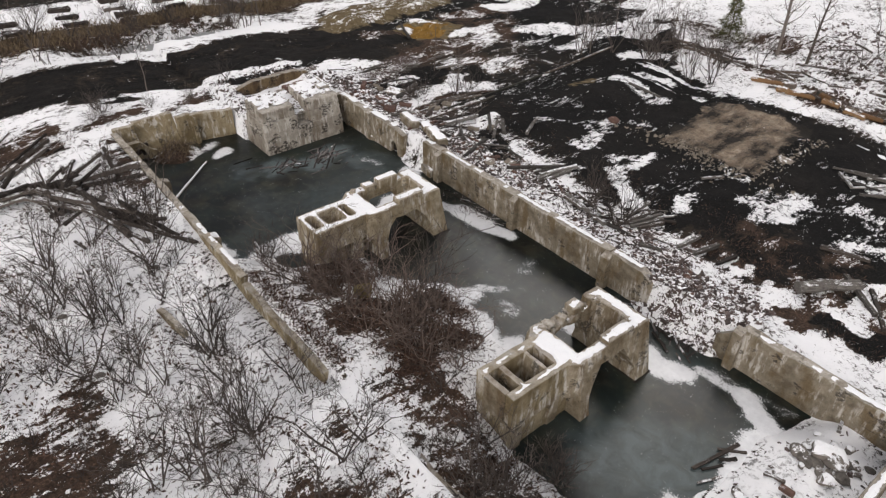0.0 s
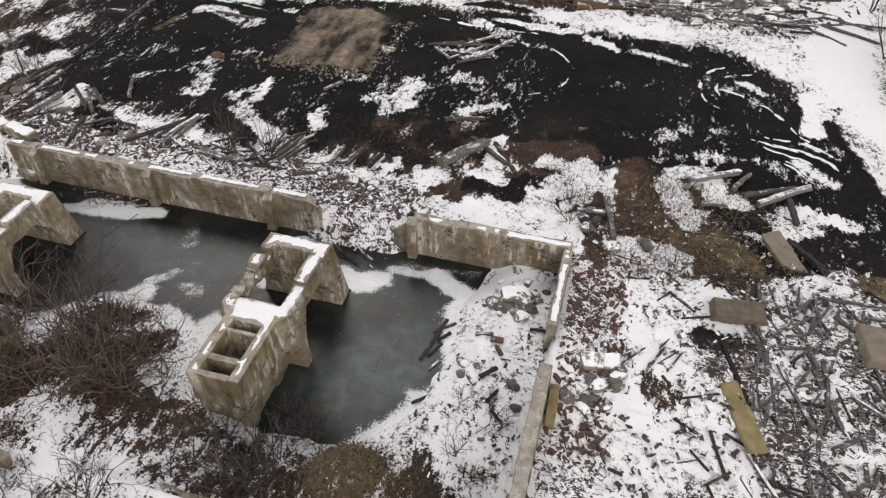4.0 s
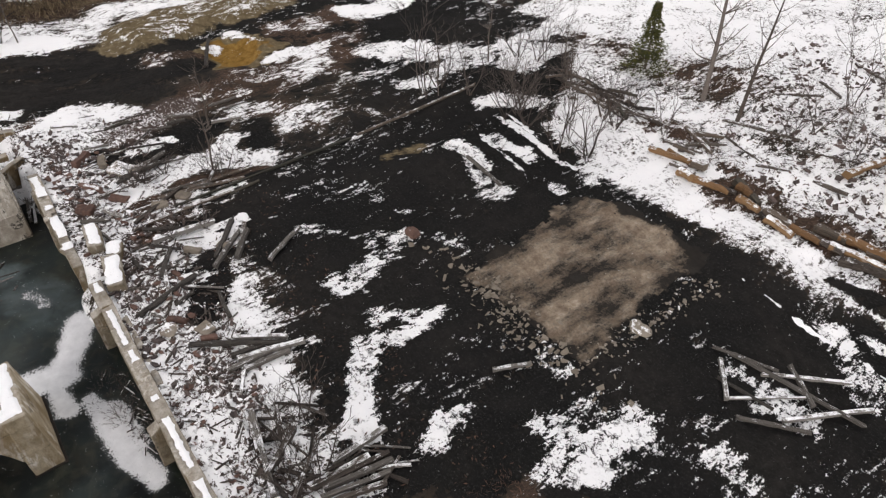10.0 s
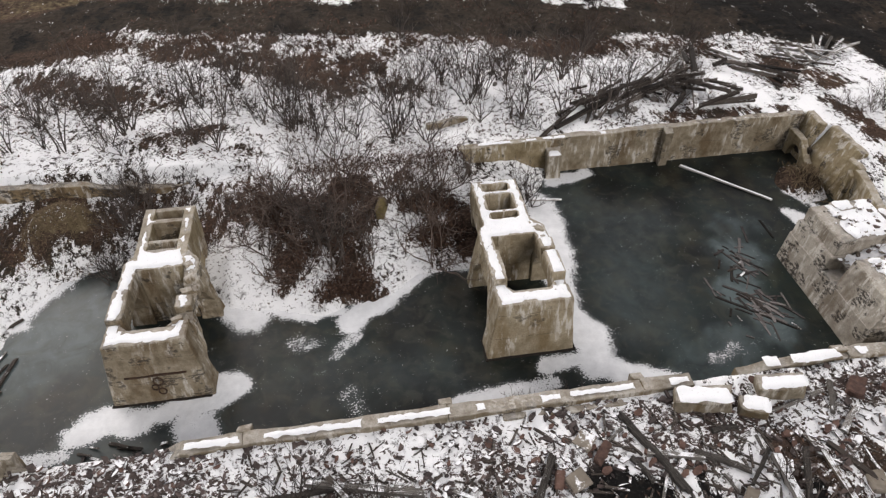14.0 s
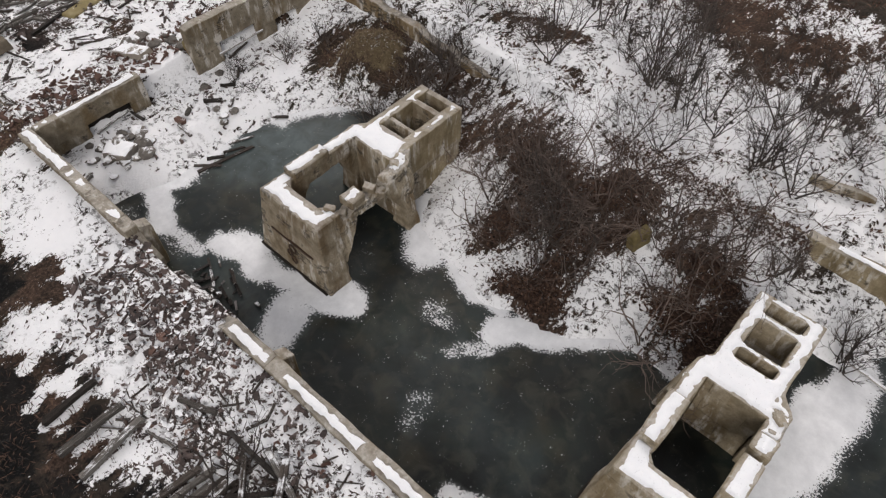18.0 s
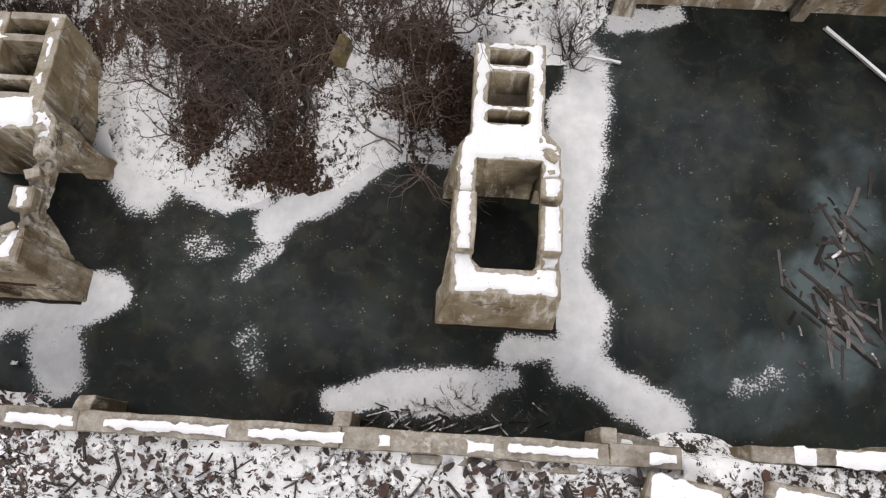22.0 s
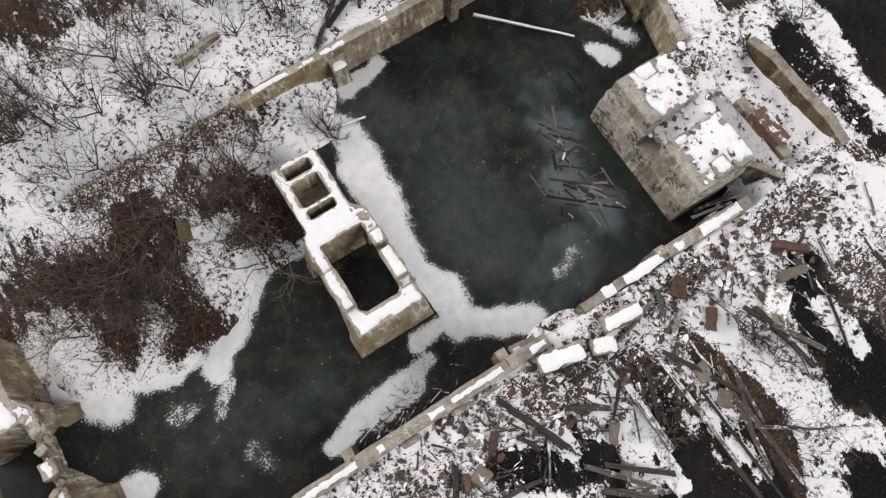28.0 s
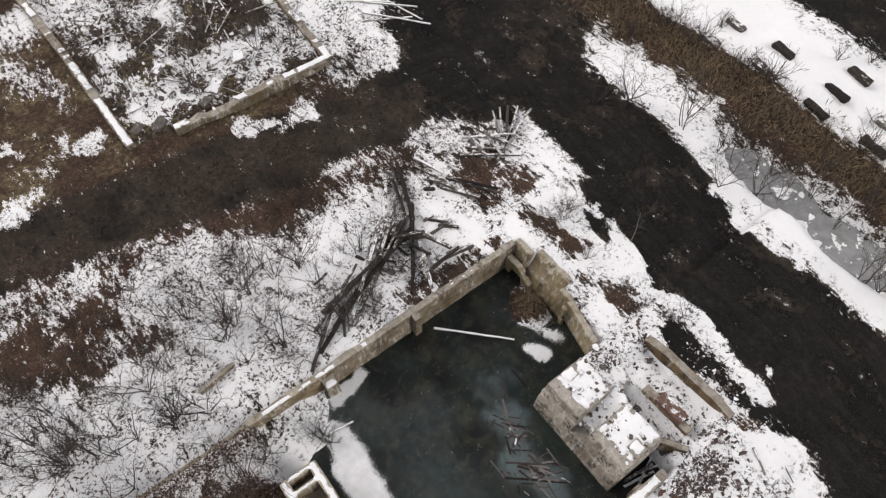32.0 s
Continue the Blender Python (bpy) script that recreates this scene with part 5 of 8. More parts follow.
    box(bm, -0.66, -1.12, -0.9, 1.48, -0.56, top - 0.04)
    weather(bm, 0.35, 0.03, seed + 11)
    part("partition", bm, concrete, ob)
    # raised parapet blocks on the long sides
    for k, (px, y0, y1, dz) in enumerate(parapets):
        bm = bmesh.new()
        box(bm, px - 0.36, y0, top - 0.32, px + 0.36, y1, top + dz)
        weather(bm, 0.25, 0.035, seed + 40 + k, bevel=0.05)
        part("parapet_block", bm, concrete, ob)
    # pieces of broken rim lying on the walls
    r = random.Random(seed)
    for k in range(14 if broken else 5):
        bm = bmesh.new()
        a = r.uniform(0.12, 0.3)
        for v in box(bm, -a, -a * 0.7, -0.08, a, a * 0.7, a * 0.7):
            v.co *= r.uniform(0.75, 1.15)
        weather(bm, 0.2, 0.04, seed + 60 + k, bevel=0.03)
        if broken:
            bx, by = r.uniform(-1.25, -0.85), r.uniform(-0.8, 3.0)
            bz = top + float(np.interp(-by, [-p[0] for p in notches[0]], [p[1] for p in notches[0]]))
        else:
            bx, by, bz = r.choice((-1.0, 1.8)), r.uniform(-0.8, 0.6), top
        bmesh.ops.transform(bm, matrix=pose(bx, by, bz, r.uniform(-15, 15), r.uniform(-15, 15), r.uniform(0, 180)), verts=bm.verts)
        part("rim_lump", bm, concrete, ob)
    # footing just above the ice
    bm = bmesh.new()
    box(bm, -1.7, 3.2, -0.9, 2.72, 4.56, 0.05)
    weather(bm, 0.5, 0.04, seed + 12)
    part("footing", bm, WET_AND_SHADE, ob, "dark sodden footing")

    def level(u, v):
        z = 0 * u + top
        for s in (0, 1):
            line = sorted([(3.4, 0), (-1.2, 0)] + list(notches[s]))
            z = np.where((u < -0.68) if s == 0 else (u > 1.48), top + np.interp(v, [p[0] for p in line], [p[1] for p in line]), z)
        for px, y0, y1, dz in parapets:
            z = np.where((np.abs(u - px) < 0.37) & (v > y0) & (v < y1), top + dz, z)
        return np.where(v < -1.1, top, z)

    def rim(u, v):
        d = np.minimum(rect(u, v, -1.32, -1.1, 2.12, 4.12, 0.12), -rect(u, v, -0.7, -0.56, 1.5, 3.33, 0.1))
        b = rect(u, v, -0.75, -5.15, 1.75, -0.55, 0.1)
        for y0, y1 in ((-4.85, -4.25), (-3.95, -2.62), (-2.42, -1.95)):
            b = np.minimum(b, -rect(u, v, -0.22, y0, 1.22, y1, 0.2))
        d = np.maximum(d, b)
        for e in ((u + 0.7) + (3.3 - v), (1.5 - u) + (3.3 - v)):
            d = np.maximum(d, np.minimum(0.2 - 0.707 * e, rect(u, v, -0.9, 2.6, 1.7, 3.6)))
        d = np.maximum(d, np.minimum(rect(u, v, -1.32, -1.9, -0.5, -0.9), 0.65 * (u + 0.75) + 0.75 * (v + 1.72) * 0.74))
        d = np.maximum(d, np.minimum(rect(u, v, 1.5, -1.8, 2.12, -0.9), 0.8 * (1.75 - u) + 0.6 * (v + 1.6)))
        ragged = fbm(u * 2.3, v * 2.3, seed + 3, 4)
        d = d - 0.03 - 0.2 * np.clip(ragged - 0.38, 0, 1) - 0.32 * np.clip(fbm(u * 4.5, v * 4.5, seed + 13, 3) - 0.5, 0, 1)
        if broken:
            d = d - 0.05 * (u < -0.6) - 0.13 * (v < -1.2) - 0.55 * np.clip(fbm(u * 1.4, v * 1.4, seed + 9, 3) - 0.56, 0, 1)
        step = np.abs(level(u, v + 0.07) - level(u, v - 0.07))
        return np.where(step > 0.07, np.minimum(d, -0.03), d)
    snow_field(ob, -1.4, -5.2, 2.2, 4.2, rim, level, step=0.065)
    return ob


pier(0.0, 3.28, ([(3.2, 0), (3.1, -0.18), (2.72, -0.18), (2.66, 0.03), (1.1, 0.03), (1.02, -0.2), (0.8, -0.2), (0.7, 0.0)], [(2.95, -0.02), (1.05, 0.0)]), 11, "weathered concrete pier with shafts and an arch, snow on its rim", False, [(1.8, 0.75, 2.75, 0.34), (-1.0, 1.15, 2.68, 0.34), (-1.02, 0.1, 0.85, 0.22)])
east_pier = pier(17.1, 3.6, ([(2.95, 0), (2.8, -0.4), (2.4, -0.55), (1.9, -0.3), (1.3, -0.6), (0.9, -0.3), (0.4, -0.7), (0.0, -0.35), (-0.5, -0.1)], [(2.95, -0.02), (1.1, 0.0)]), 31, "broken concrete pier with shafts and a ragged rim", True, [(1.8, 0.9, 2.85, 0.26), (-1.02, 1.5, 2.3, 0.12)], (0.5, 0.5))
# rusty iron left in the face of the eastern pier
IRON = dusted("rusty_iron", ((0.25, (0.012, 0.009, 0.007)), (0.5, (0.035, 0.022, 0.015)), (0.8, (0.09, 0.05, 0.03))), rough=0.8, snow=0.0)
bm = bmesh.new()
box(bm, -0.95, 4.24, 1.66, 1.7, 4.36, 1.73)
weather(bm, 0.3, 0.02, 5, bevel=0.0)
strap = part("iron_strap", bm, IRON, east_pier, "rusty iron strap set in the concrete")
for k, (cx, cz, rad) in enumerate(((0.35, 1.35, 0.2), (0.55, 1.0, 0.14), (0.3, 0.72, 0.16))):
    v, f = [], []
    y = 4.32 + 0.09 * (1.7 - cz)
    tube(v, f, [Vector((cx + rad * math.cos(a), y + 0.05, cz + rad * 1.3 * math.sin(a))) for a in np.linspace(0.3 + k, 6.4 + k, 14)], [0.035] * 14, 5)
    me = mesh_of("chain_link", v, f)
    me.materials.append(IRON)
    new("chain_link", me).parent = strap


# ---- block at the west end ----
def west_block():
    ob = thing("machine_foundation", -16.5, 3.4, 0, "massive stepped concrete foundation block with black lichen", "foundation")

    def piece(name, outline, y0, y1, seed=0, material=GREY_CONCRETE, rough=0.04):
        bm = bmesh.new()
        prism(bm, outline, y0, y1, "y")
        weather(bm, 0.35, rough, seed, bevel=0.05)
        return part(name, bm, material, ob)

    piece("base_block", [(-2.4, -0.9), (2.05, -0.9), (1.72, 1.72), (-2.4, 1.72)], -3.62, 3.6, 51)
    piece("tower", [(-1.6, 1.6), (1.72, 1.6), (1.56, 2.56), (-1.6, 2.56)], -3.55, -0.5, 52, rough=0.03)
    piece("tower_cap", [(-1.62, 2.5), (1.36, 2.5), (1.3, 3.4), (1.18, 3.46), (-1.62, 3.66)], -3.47, -0.58, 55, rough=0.05)
    piece("tower", [(-1.7, 1.6), (1.72, 1.6), (1.34, 3.34), (1.2, 3.42), (-0.2, 3.5), (-1.7, 3.8)], 0.55, 3.52, 53, rough=0.03)
    piece("bridge_block", [(-1.9, 1.6), (0.55, 1.6), (0.6, 2.15), (1.05, 2.35), (-0.6, 2.85), (-1.9, 3.15)], -0.6, 0.6, 54, rough=0.07)
    for k, (x0, x1, z0, z1) in enumerate(((-1.9, 1.4, 2.72, 2.86), (-1.9, 1.5, 2.3, 2.4), (-1.9, 1.3, 3.02, 3.1), (-1.9, 1.62, 1.9, 1.98))):
        piece("board_ridge", [(x0, z0), (x1, z0), (x1 - 0.03, z1), (x0, z1)], 3.4, 3.56 + 0.05 * (k % 2), 110 + k, rough=0.05)
    profiles = (((-1.7, -3.4, 0.75, -0.62), ((-1.62, 3.66), (1.18, 3.46)), 0.42), ((-1.8, 0.62, 0.85, 3.42), ((-1.7, 3.8), (-0.2, 3.5), (1.2, 3.42)), 0.46), ((-2.3, -0.75, 1.0, 0.7), ((-1.9, 3.15), (-0.6, 2.85), (1.05, 2.37)), 0.12))
    r = random.Random(9)
    stones = []
    for k in range(4):
        bm = bmesh.new()
        for v in box(bm, -0.5, -0.5, -0.3, 0.5, 0.5, 0.3):
            v.co *= r.uniform(0.7, 1.2)
        weather(bm, 0.4, 0.12, 80 + k, bevel=0.12)
        me = bpy.data.meshes.new("stone")
        bm.to_mesh(me)
        bm.free()
        me.materials.append(SNOW_RUBBLE if k % 2 else RUBBLE)
        stones.append(me)
    for k, ((x0, y0, x1, y1), line, bare) in enumerate(profiles):
        px, pz = [p[0] for p in line], [p[1] for p in line]
        snow_field(ob, x0, y0, x1, y1, lambda u, v: rect(u, v, x0, y0, x1, y1, 0.2) - (bare + 0.15) * np.clip(fbm(u * 2.6, v * 2.6, 340 + k, 4) - 0.42, 0, 1) * 2.6 - 0.05, lambda u, v: np.interp(u, px, pz) + 0.035 + 0.12 * (fbm(u * 1.7, v * 1.7, 350 + k, 3) - 0.4), high=0.1)
        for _ in range(44):
            x, y, a = r.uniform(x0 + 0.1, x1 + 0.25), r.uniform(y0 + 0.15, y1 - 0.15), r.choice((0.09, 0.13, 0.18, 0.24, 0.34))
            st = new("stone", r.choice(stones))
            st.matrix_world = pose(x, y, float(np.interp(x, px, pz)) + 0.15 * a + 0.1, r.uniform(-12, 12), r.uniform(-12, 12), r.uniform(0, 90)) @ Matrix.Diagonal((a, a * r.uniform(0.6, 1), a * 0.7, 1))
            st.parent = ob
    stone = piece("top_stone", [(-0.75, 3.3), (0.45, 3.3), (0.35, 3.68), (-0.65, 3.78)], -3.42, -2.6, 62, rough=0.07)
    snow_strip(stone, -0.66, -3.0, 0.36, -3.0, 3.76, 0.75, 0.1, 301)
    stone = piece("top_stone", [(-0.6, 3.35), (0.3, 3.3), (0.25, 3.62), (-0.5, 3.7)], -1.75, -0.95, 64, rough=0.07)
    snow_strip(stone, -0.5, -1.35, 0.2, -1.35, 3.68, 0.7, 0.1, 302)
    stone = piece("top_stone", [(-0.7, 3.45), (0.35, 3.4), (0.3, 3.75), (-0.6, 3.85)], 2.5, 3.4, 65, rough=0.07)
    snow_strip(stone, -0.6, 2.95, 0.25, 2.95, 3.82, 0.8, 0.1, 304)
    piece("rear_wall", [(-4.35, 0.3), (-3.7, 0.3), (-3.75, 2.45), (-4.3, 2.5)], 0.4, 4.2, 59, RUSTY_CONCRETE, 0.03)
    piece("brick_course", [(-4.75, 2.2), (-3.68, 2.46), (-3.78, 2.86), (-4.7, 2.62)], 1.4, 3.5, 63, BRICK, 0.03)
    return ob


west_block()


# ---- timbers ----
def log_mesh(seed, square):
    """A lying log or beam along x, one metre long and one metre thick, uneven and split."""
    r = random.Random(seed)
    sides, rings = (4, 7) if square else (9, 8)
    bm = bmesh.new()
    loops = []
    for i in range(rings + 1):
        u = i / rings
        bow = 0.25 * math.sin(math.pi * u) * r.uniform(0.2, 1) if not square else 0.08 * math.sin(math.pi * u)
        ring = []
        for j in range(sides):
            a = 2 * math.pi * (j + 0.5) / sides
            rad = (0.5 if not square else 0.62) * (1 - 0.18 * u) * (1 + 0.16 * r.uniform(-1, 1))
            ring.append(bm.verts.new((u - 0.5 + (r.uniform(-0.02, 0.02) if i in (0, rings) else 0), rad * math.cos(a) + bow, rad * math.sin(a))))
        loops.append(ring)
    for i in range(rings):
        for j in range(sides):
            bm.faces.new((loops[i][j], loops[i][(j + 1) % sides], loops[i + 1][(j + 1) % sides], loops[i + 1][j]))
    bm.faces.new(loops[0][::-1])
    bm.faces.new(loops[-1])
    bmesh.ops.recalc_face_normals(bm, faces=bm.faces)
    me = bpy.data.meshes.new("timber")
    bm.to_mesh(me)
    bm.free()
    return me


def kinds_of(count, square, material, seed):
    out = []
    for k in range(count):
        me = log_mesh(seed + k, square)
        me.materials.append(material)
        out.append(me)
    return out


FROST_WOOD = dusted("frosted_wet_wood", ((0.36, (0.018, 0.015, 0.014)), (0.5, (0.07, 0.06, 0.057)), (0.66, (0.2, 0.185, 0.18))), snow=0.12, grain=(0.6, 6, 6), scale=3)
BROWN_WOOD = dusted("brown_rotten_wood", ((0.34, (0.022, 0.026, 0.02)), (0.5, (0.09, 0.07, 0.055)), (0.8, (0.19, 0.155, 0.125))), snow=0.36, grain=(0.6, 6, 6), scale=3)
BEAM_BROWN = kinds_of(4, True, BROWN_WOOD, 600)
PALE_WOOD = dusted("pale_bare_wood", ((0.34, (0.16, 0.145, 0.13)), (0.5, (0.28, 0.262, 0.24)), (0.68, (0.42, 0.4, 0.375))), snow=0.56, grain=(0.6, 6, 6), scale=3)
LOG_PALE = kinds_of(3, False, PALE_WOOD, 610)
BEAM_FROST = kinds_of(4, True, FROST_WOOD, 590)
BEAM_GREY, BEAM_DARK = kinds_of(4, True, GREY_WOOD, 500), kinds_of(4, True, DARK_WOOD, 520)
LOG_GREY, LOG_DARK, LOG_RUST = kinds_of(4, False, GREY_WOOD, 540), kinds_of(4, False, DARK_WOOD, 560), kinds_of(4, False, RUST_WOOD, 580)


def timber(meshes, x0, y0, x1, y1, thick, label, group, lift=0.0, flat=1.0, name="timber", z=None):
    L = math.hypot(x1 - x0, y1 - y0)
    z0 = (gz(x0, y0) if z is None else z) + thick * 0.4 * flat
    z1 = (gz(x1, y1) if z is None else z) + thick * 0.4 * flat + lift
    ob = new(name, rng.choice(meshes))
    way = Vector((x1 - x0, y1 - y0, z1 - z0))
    q = way.to_track_quat("X", "Z").to_matrix().to_4x4()
    ob.matrix_world = Matrix.Translation(((x0 + x1) / 2, (y0 + y1) / 2, (z0 + z1) / 2)) @ q @ Matrix.Diagonal((way.length, thick, thick * flat, 1))
    return tagged(ob, label, "timber", group)


for row in ((-15.6, 7.4, -17.6, 7.9), (-15.9, 7.2, -17.9, 7.5), (-16.4, 7.9, -18.2, 7.2), (-16.8, 7.3, -18.4, 7.9)):
    timber(BEAM_GREY, *row, 0.2, "frosted plank wedged between block and wall", "driftwood", 0.5, 0.5, "plank", z=0.1)

timber(LOG_PALE, 30.72, -1.8, 30.7, -4.7, 0.14, "pale pole lying across an opening of the end wall", "wall opening poles", 0.05, z=1.25)
timber(LOG_DARK, 30.7, -2.2, 30.75, -3.6, 0.14, "dark pole lying across an opening of the end wall", "wall opening poles", 0.3, z=0.75)
timber(LOG_GREY, 30.6, 5.9, 30.65, 4.1, 0.14, "dark pole lying across an opening of the end wall", "wall opening poles", 0.2, z=0.8)

# fallen beams on the coal flat by the north wall
NEAR_WALL = [(-7.1, 12.3, -7.2, 15.8), (-2.4, 17.0, -3.6, 19.5), (2.0, 13.0, 3.5, 15.1), (3.8, 11.9, 3.9, 14.8), (3.1, 12.4, 3.3, 14.0), (1.5, 11.1, 3.8, 14.9), (3.4, 12.6, 4.3, 15.6), (4.1, 12.5, 4.4, 14.8),
             (-14.5, 12.7, -15.2, 16.4), (-14.7, 13.8, -16.1, 16.1), (-1.7, 9.7, -3.1, 13.1), (-1.9, 10.3, -3.3, 13.2), (-4.1, 11.7, -5.9, 12.8), (-3.5, 14.3, -5.6, 16.7), (-3.6, 15.6, -5.4, 17.1), (-5.1, 11.0, -6.2, 10.9), (-10.4, 11.7, -11.4, 10.9)]
for row in ((-11.4, 14.0, -10.4, 19.1), (-9.2, 12.2, -9.4, 18.1), (-11.2, 15.8, -11.4, 20.2), (-9.2, 17.7, -9.3, 19.7), (-21.3, 13.7, -21.4, 15.4)):
    timber(BEAM_BROWN, *row, rng.uniform(0.26, 0.34), "brown rotten beam sunk in earth", "fallen timbers", 0.05, 0.5)
for row in NEAR_WALL:
    timber(BEAM_GREY + LOG_GREY, *row, rng.uniform(0.24, 0.36), "grey weathered beam with snow lying on coal dust", "fallen timbers", 0.05)
TIES = [(10.5, 16.2, 10.7, 13.5), (11.6, 15.7, 11.4, 12.2), (12.4, 15.2, 11.9, 12.3), (11.3, 14.9, 11.2, 12.1), (12.7, 14.8, 12.3, 12.6), (12.0, 15.6, 11.6, 12.6), (6.6, 11.8, 10.9, 10.8),
        (6.9, 12.8, 9.8, 12.0), (6.7, 11.6, 8.6, 11.2), (9.9, 11.1, 12.5, 11.2), (15.1, 15.4, 15.2, 12.9), (16.4, 15.5, 16.2, 13.1), (17.8, 15.3, 17.7, 13.2), (9.2, 13.6, 11.4, 11.4), (8.4, 12.9, 10.2, 10.6)]
for row in TIES:
    timber(BEAM_GREY + BEAM_DARK, *row, rng.uniform(0.22, 0.32), "split grey railway tie with snow in its grain", "pile of ties", rng.uniform(0, 0.15))
FLAT = [(20.6, 20.4, 23.3, 21.5), (-6.1, 17.2, -3.9, 15.8), (-6.7, 16.7, -4.3, 14.7), (10.9, 21.9, 11.6, 23.7), (-3.7, 31.9, 0.0, 31.6), (24.1, 18.3, 26.4, 16.2), (29.8, 21.9, 31.0, 22.6), (31.7, 18.0, 33.0, 19.1),
        (24.6, 18.8, 26.7, 15.5), (23.0, 18.9, 25.8, 16.5), (-9.5, 12.0, -11.5, 15.5), (-13.0, 11.0, -14.2, 14.6), (-11.0, 17.0, -13.0, 18.4)]
for row in FLAT:
    timber(BEAM_GREY + BEAM_DARK, *row, rng.uniform(0.2, 0.3), "grey beam half sunk in coal dust", "fallen timbers")
timber(LOG_GREY, 21.9, 15.1, 24.1, 18.3, 0.8, "thick grey barkless log in the snow", "fallen timbers")
timber(BEAM_BROWN, -11.0, 38.4, -10.4, 27.6, 0.2, "long grey rail beam lying along the coal flat", "fallen timbers")
timber(BEAM_BROWN, -10.4, 27.0, -10.0, 14.6, 0.17, "long grey rail beam lying along the coal flat", "fallen timbers")
PALLET = [(16.8, 31.1, 18.5, 29.1), (16.1, 31.4, 18.9, 32.5), (16.9, 31.8, 22.9, 32.8), (18.4, 29.3, 20.6, 32.4), (19.3, 28.7, 21.7, 30.6), (18.5, 31.9, 21.3, 34.6), (20.6, 30.3, 22.7, 34.0), (17.4, 30.0, 20.0, 30.4), (19.0, 33.4, 21.0, 32.0)]
for row in PALLET:
    timber(BEAM_GREY, *row, rng.uniform(0.14, 0.24), "grey board of a collapsed timber frame in snow", "collapsed frame", 0.12)
EAST = [(40.5, 17.7, 43.7, 19.2), (41.4, 17.1, 44.6, 19.6), (43.2, 18.0, 43.4, 15.5), (37.0, 17.1, 38.9, 20.2), (37.3, 18.2, 40.4, 20.2), (40.0, 18.2, 41.0, 20.0), (38.0, 16.0, 39.5, 16.3), (32.4, 15.0, 33.2, 10.8), (30.9, 12.8, 32.5, 13.3), (31.3, 12.2, 32.2, 11.7), (42.7, 13.6, 44.4, 11.0)]
for row in EAST:
    timber(LOG_GREY + BEAM_GREY, *row, rng.uniform(0.3, 0.42), "grey driftwood log with snow on brown grass", "fallen timbers", 0.06)
PILE = [(-7.5, -12.8, -15.6, -15.5), (-6.6, -13.6, -12.2, -14.6), (-9.9, -13.8, -15.3, -17.3), (-11.4, -14.0, -15.5, -16.5), (-4.9, -11.3, -9.4, -13.1), (-18.8, -22.0, -16.2, -16.1), (-15.6, -15.9, -16.6, -12.0),
        (-15.6, -14.7, -13.6, -10.4), (-15.1, -12.2, -18.1, -11.3), (-19.9, -19.0, -20.5, -16.9), (-21.0, -18.3, -22.9, -14.2), (-17.8, -21.5, -16.0, -17), (-8.5, -12.2, -14.5, -15.9), (-17.2, -17.8, -14.6, -14.2), (-12.8, -16.6, -15.8, -14.2)]
for row in PILE:
    for dx in (0.0, rng.uniform(0.5, 1.3)):
        timber(BEAM_DARK + LOG_DARK, row[0] + dx, row[1] + dx * 0.6, row[2] + dx * 1.5, row[3] - dx * 0.5, rng.uniform(0.2, 0.34), "dark charred beam in a collapsed heap", "collapsed timber heap", rng.uniform(0.3, 1.3))
    timber(BEAM_DARK + LOG_DARK, *row, rng.uniform(0.3, 0.46), "dark charred beam in a collapsed heap", "collapsed timber heap", rng.uniform(0.1, 0.9))
HEAP = [(-28.0, -18.6, -30.6, -20.6), (-27.9, -18.9, -30.0, -21.2), (-27.6, -19.1, -29.3, -21.5), (-27.4, -19.3, -28.6, -21.6), (-27.9, -18.3, -31.2, -19.6), (-26.0, -17.2, -28.4, -18.8), (-24.8, -21.0, -28.2, -18.2), (-23.4, -19.6, -27.0, -16.2), (-19.8, -21.6, -20.6, -17.6), (-20.4, -21.8, -21.0, -18.6), (-25.2, -20.9, -24.8, -17.4), (-26.6, -20.7, -25.8, -17.1), (-26.7, -19.6, -27.4, -17.1), (-25.3, -17.1, -28.1, -18.0), (-25.8, -20.2, -27.2, -18.4), (-26.2, -21.2, -26.9, -18.0), (-24.6, -19.6, -26.4, -17.6)]
for row in HEAP:
    timber(LOG_PALE + BEAM_GREY + BEAM_DARK, *row, rng.uniform(0.16, 0.26), "grey snow-covered plank in a stack", "plank stack", 0.2)
DRIFT = [(-15.1, -3.1, -15.1, -1.5), (-13.8, -2.7, -13.5, -1.4), (-11.6, -1.1, -12.0, -0.2), (-11.9, -0.6, -12.6, 1.3), (-9.9, 0.9, -9.9, 2.3), (-9.9, 2.3, -12.9, 5.0), (-11.4, 1.2, -12.5, 2.1), (-11.1, 3.4, -13.1, 4.3),
         (-10.3, 3.2, -10.0, 3.7), (-11.5, 2.3, -11.9, 3.6), (-11.7, 0.3, -11.2, 1.4), (-12.4, 2.6, -13.6, 4.4), (-10.6, 1.6, -12.2, 3.0), (-13.2, -1.8, -12.6, -0.6), (-10.8, 2.6, -12.4, 2.4)]
for row in DRIFT:
    timber(BEAM_FROST + BEAM_DARK, *row, rng.uniform(0.1, 0.18), "waterlogged plank frozen into the pond ice", "driftwood", 0.02, 0.3, "plank", z=0.0)
r = random.Random(78)
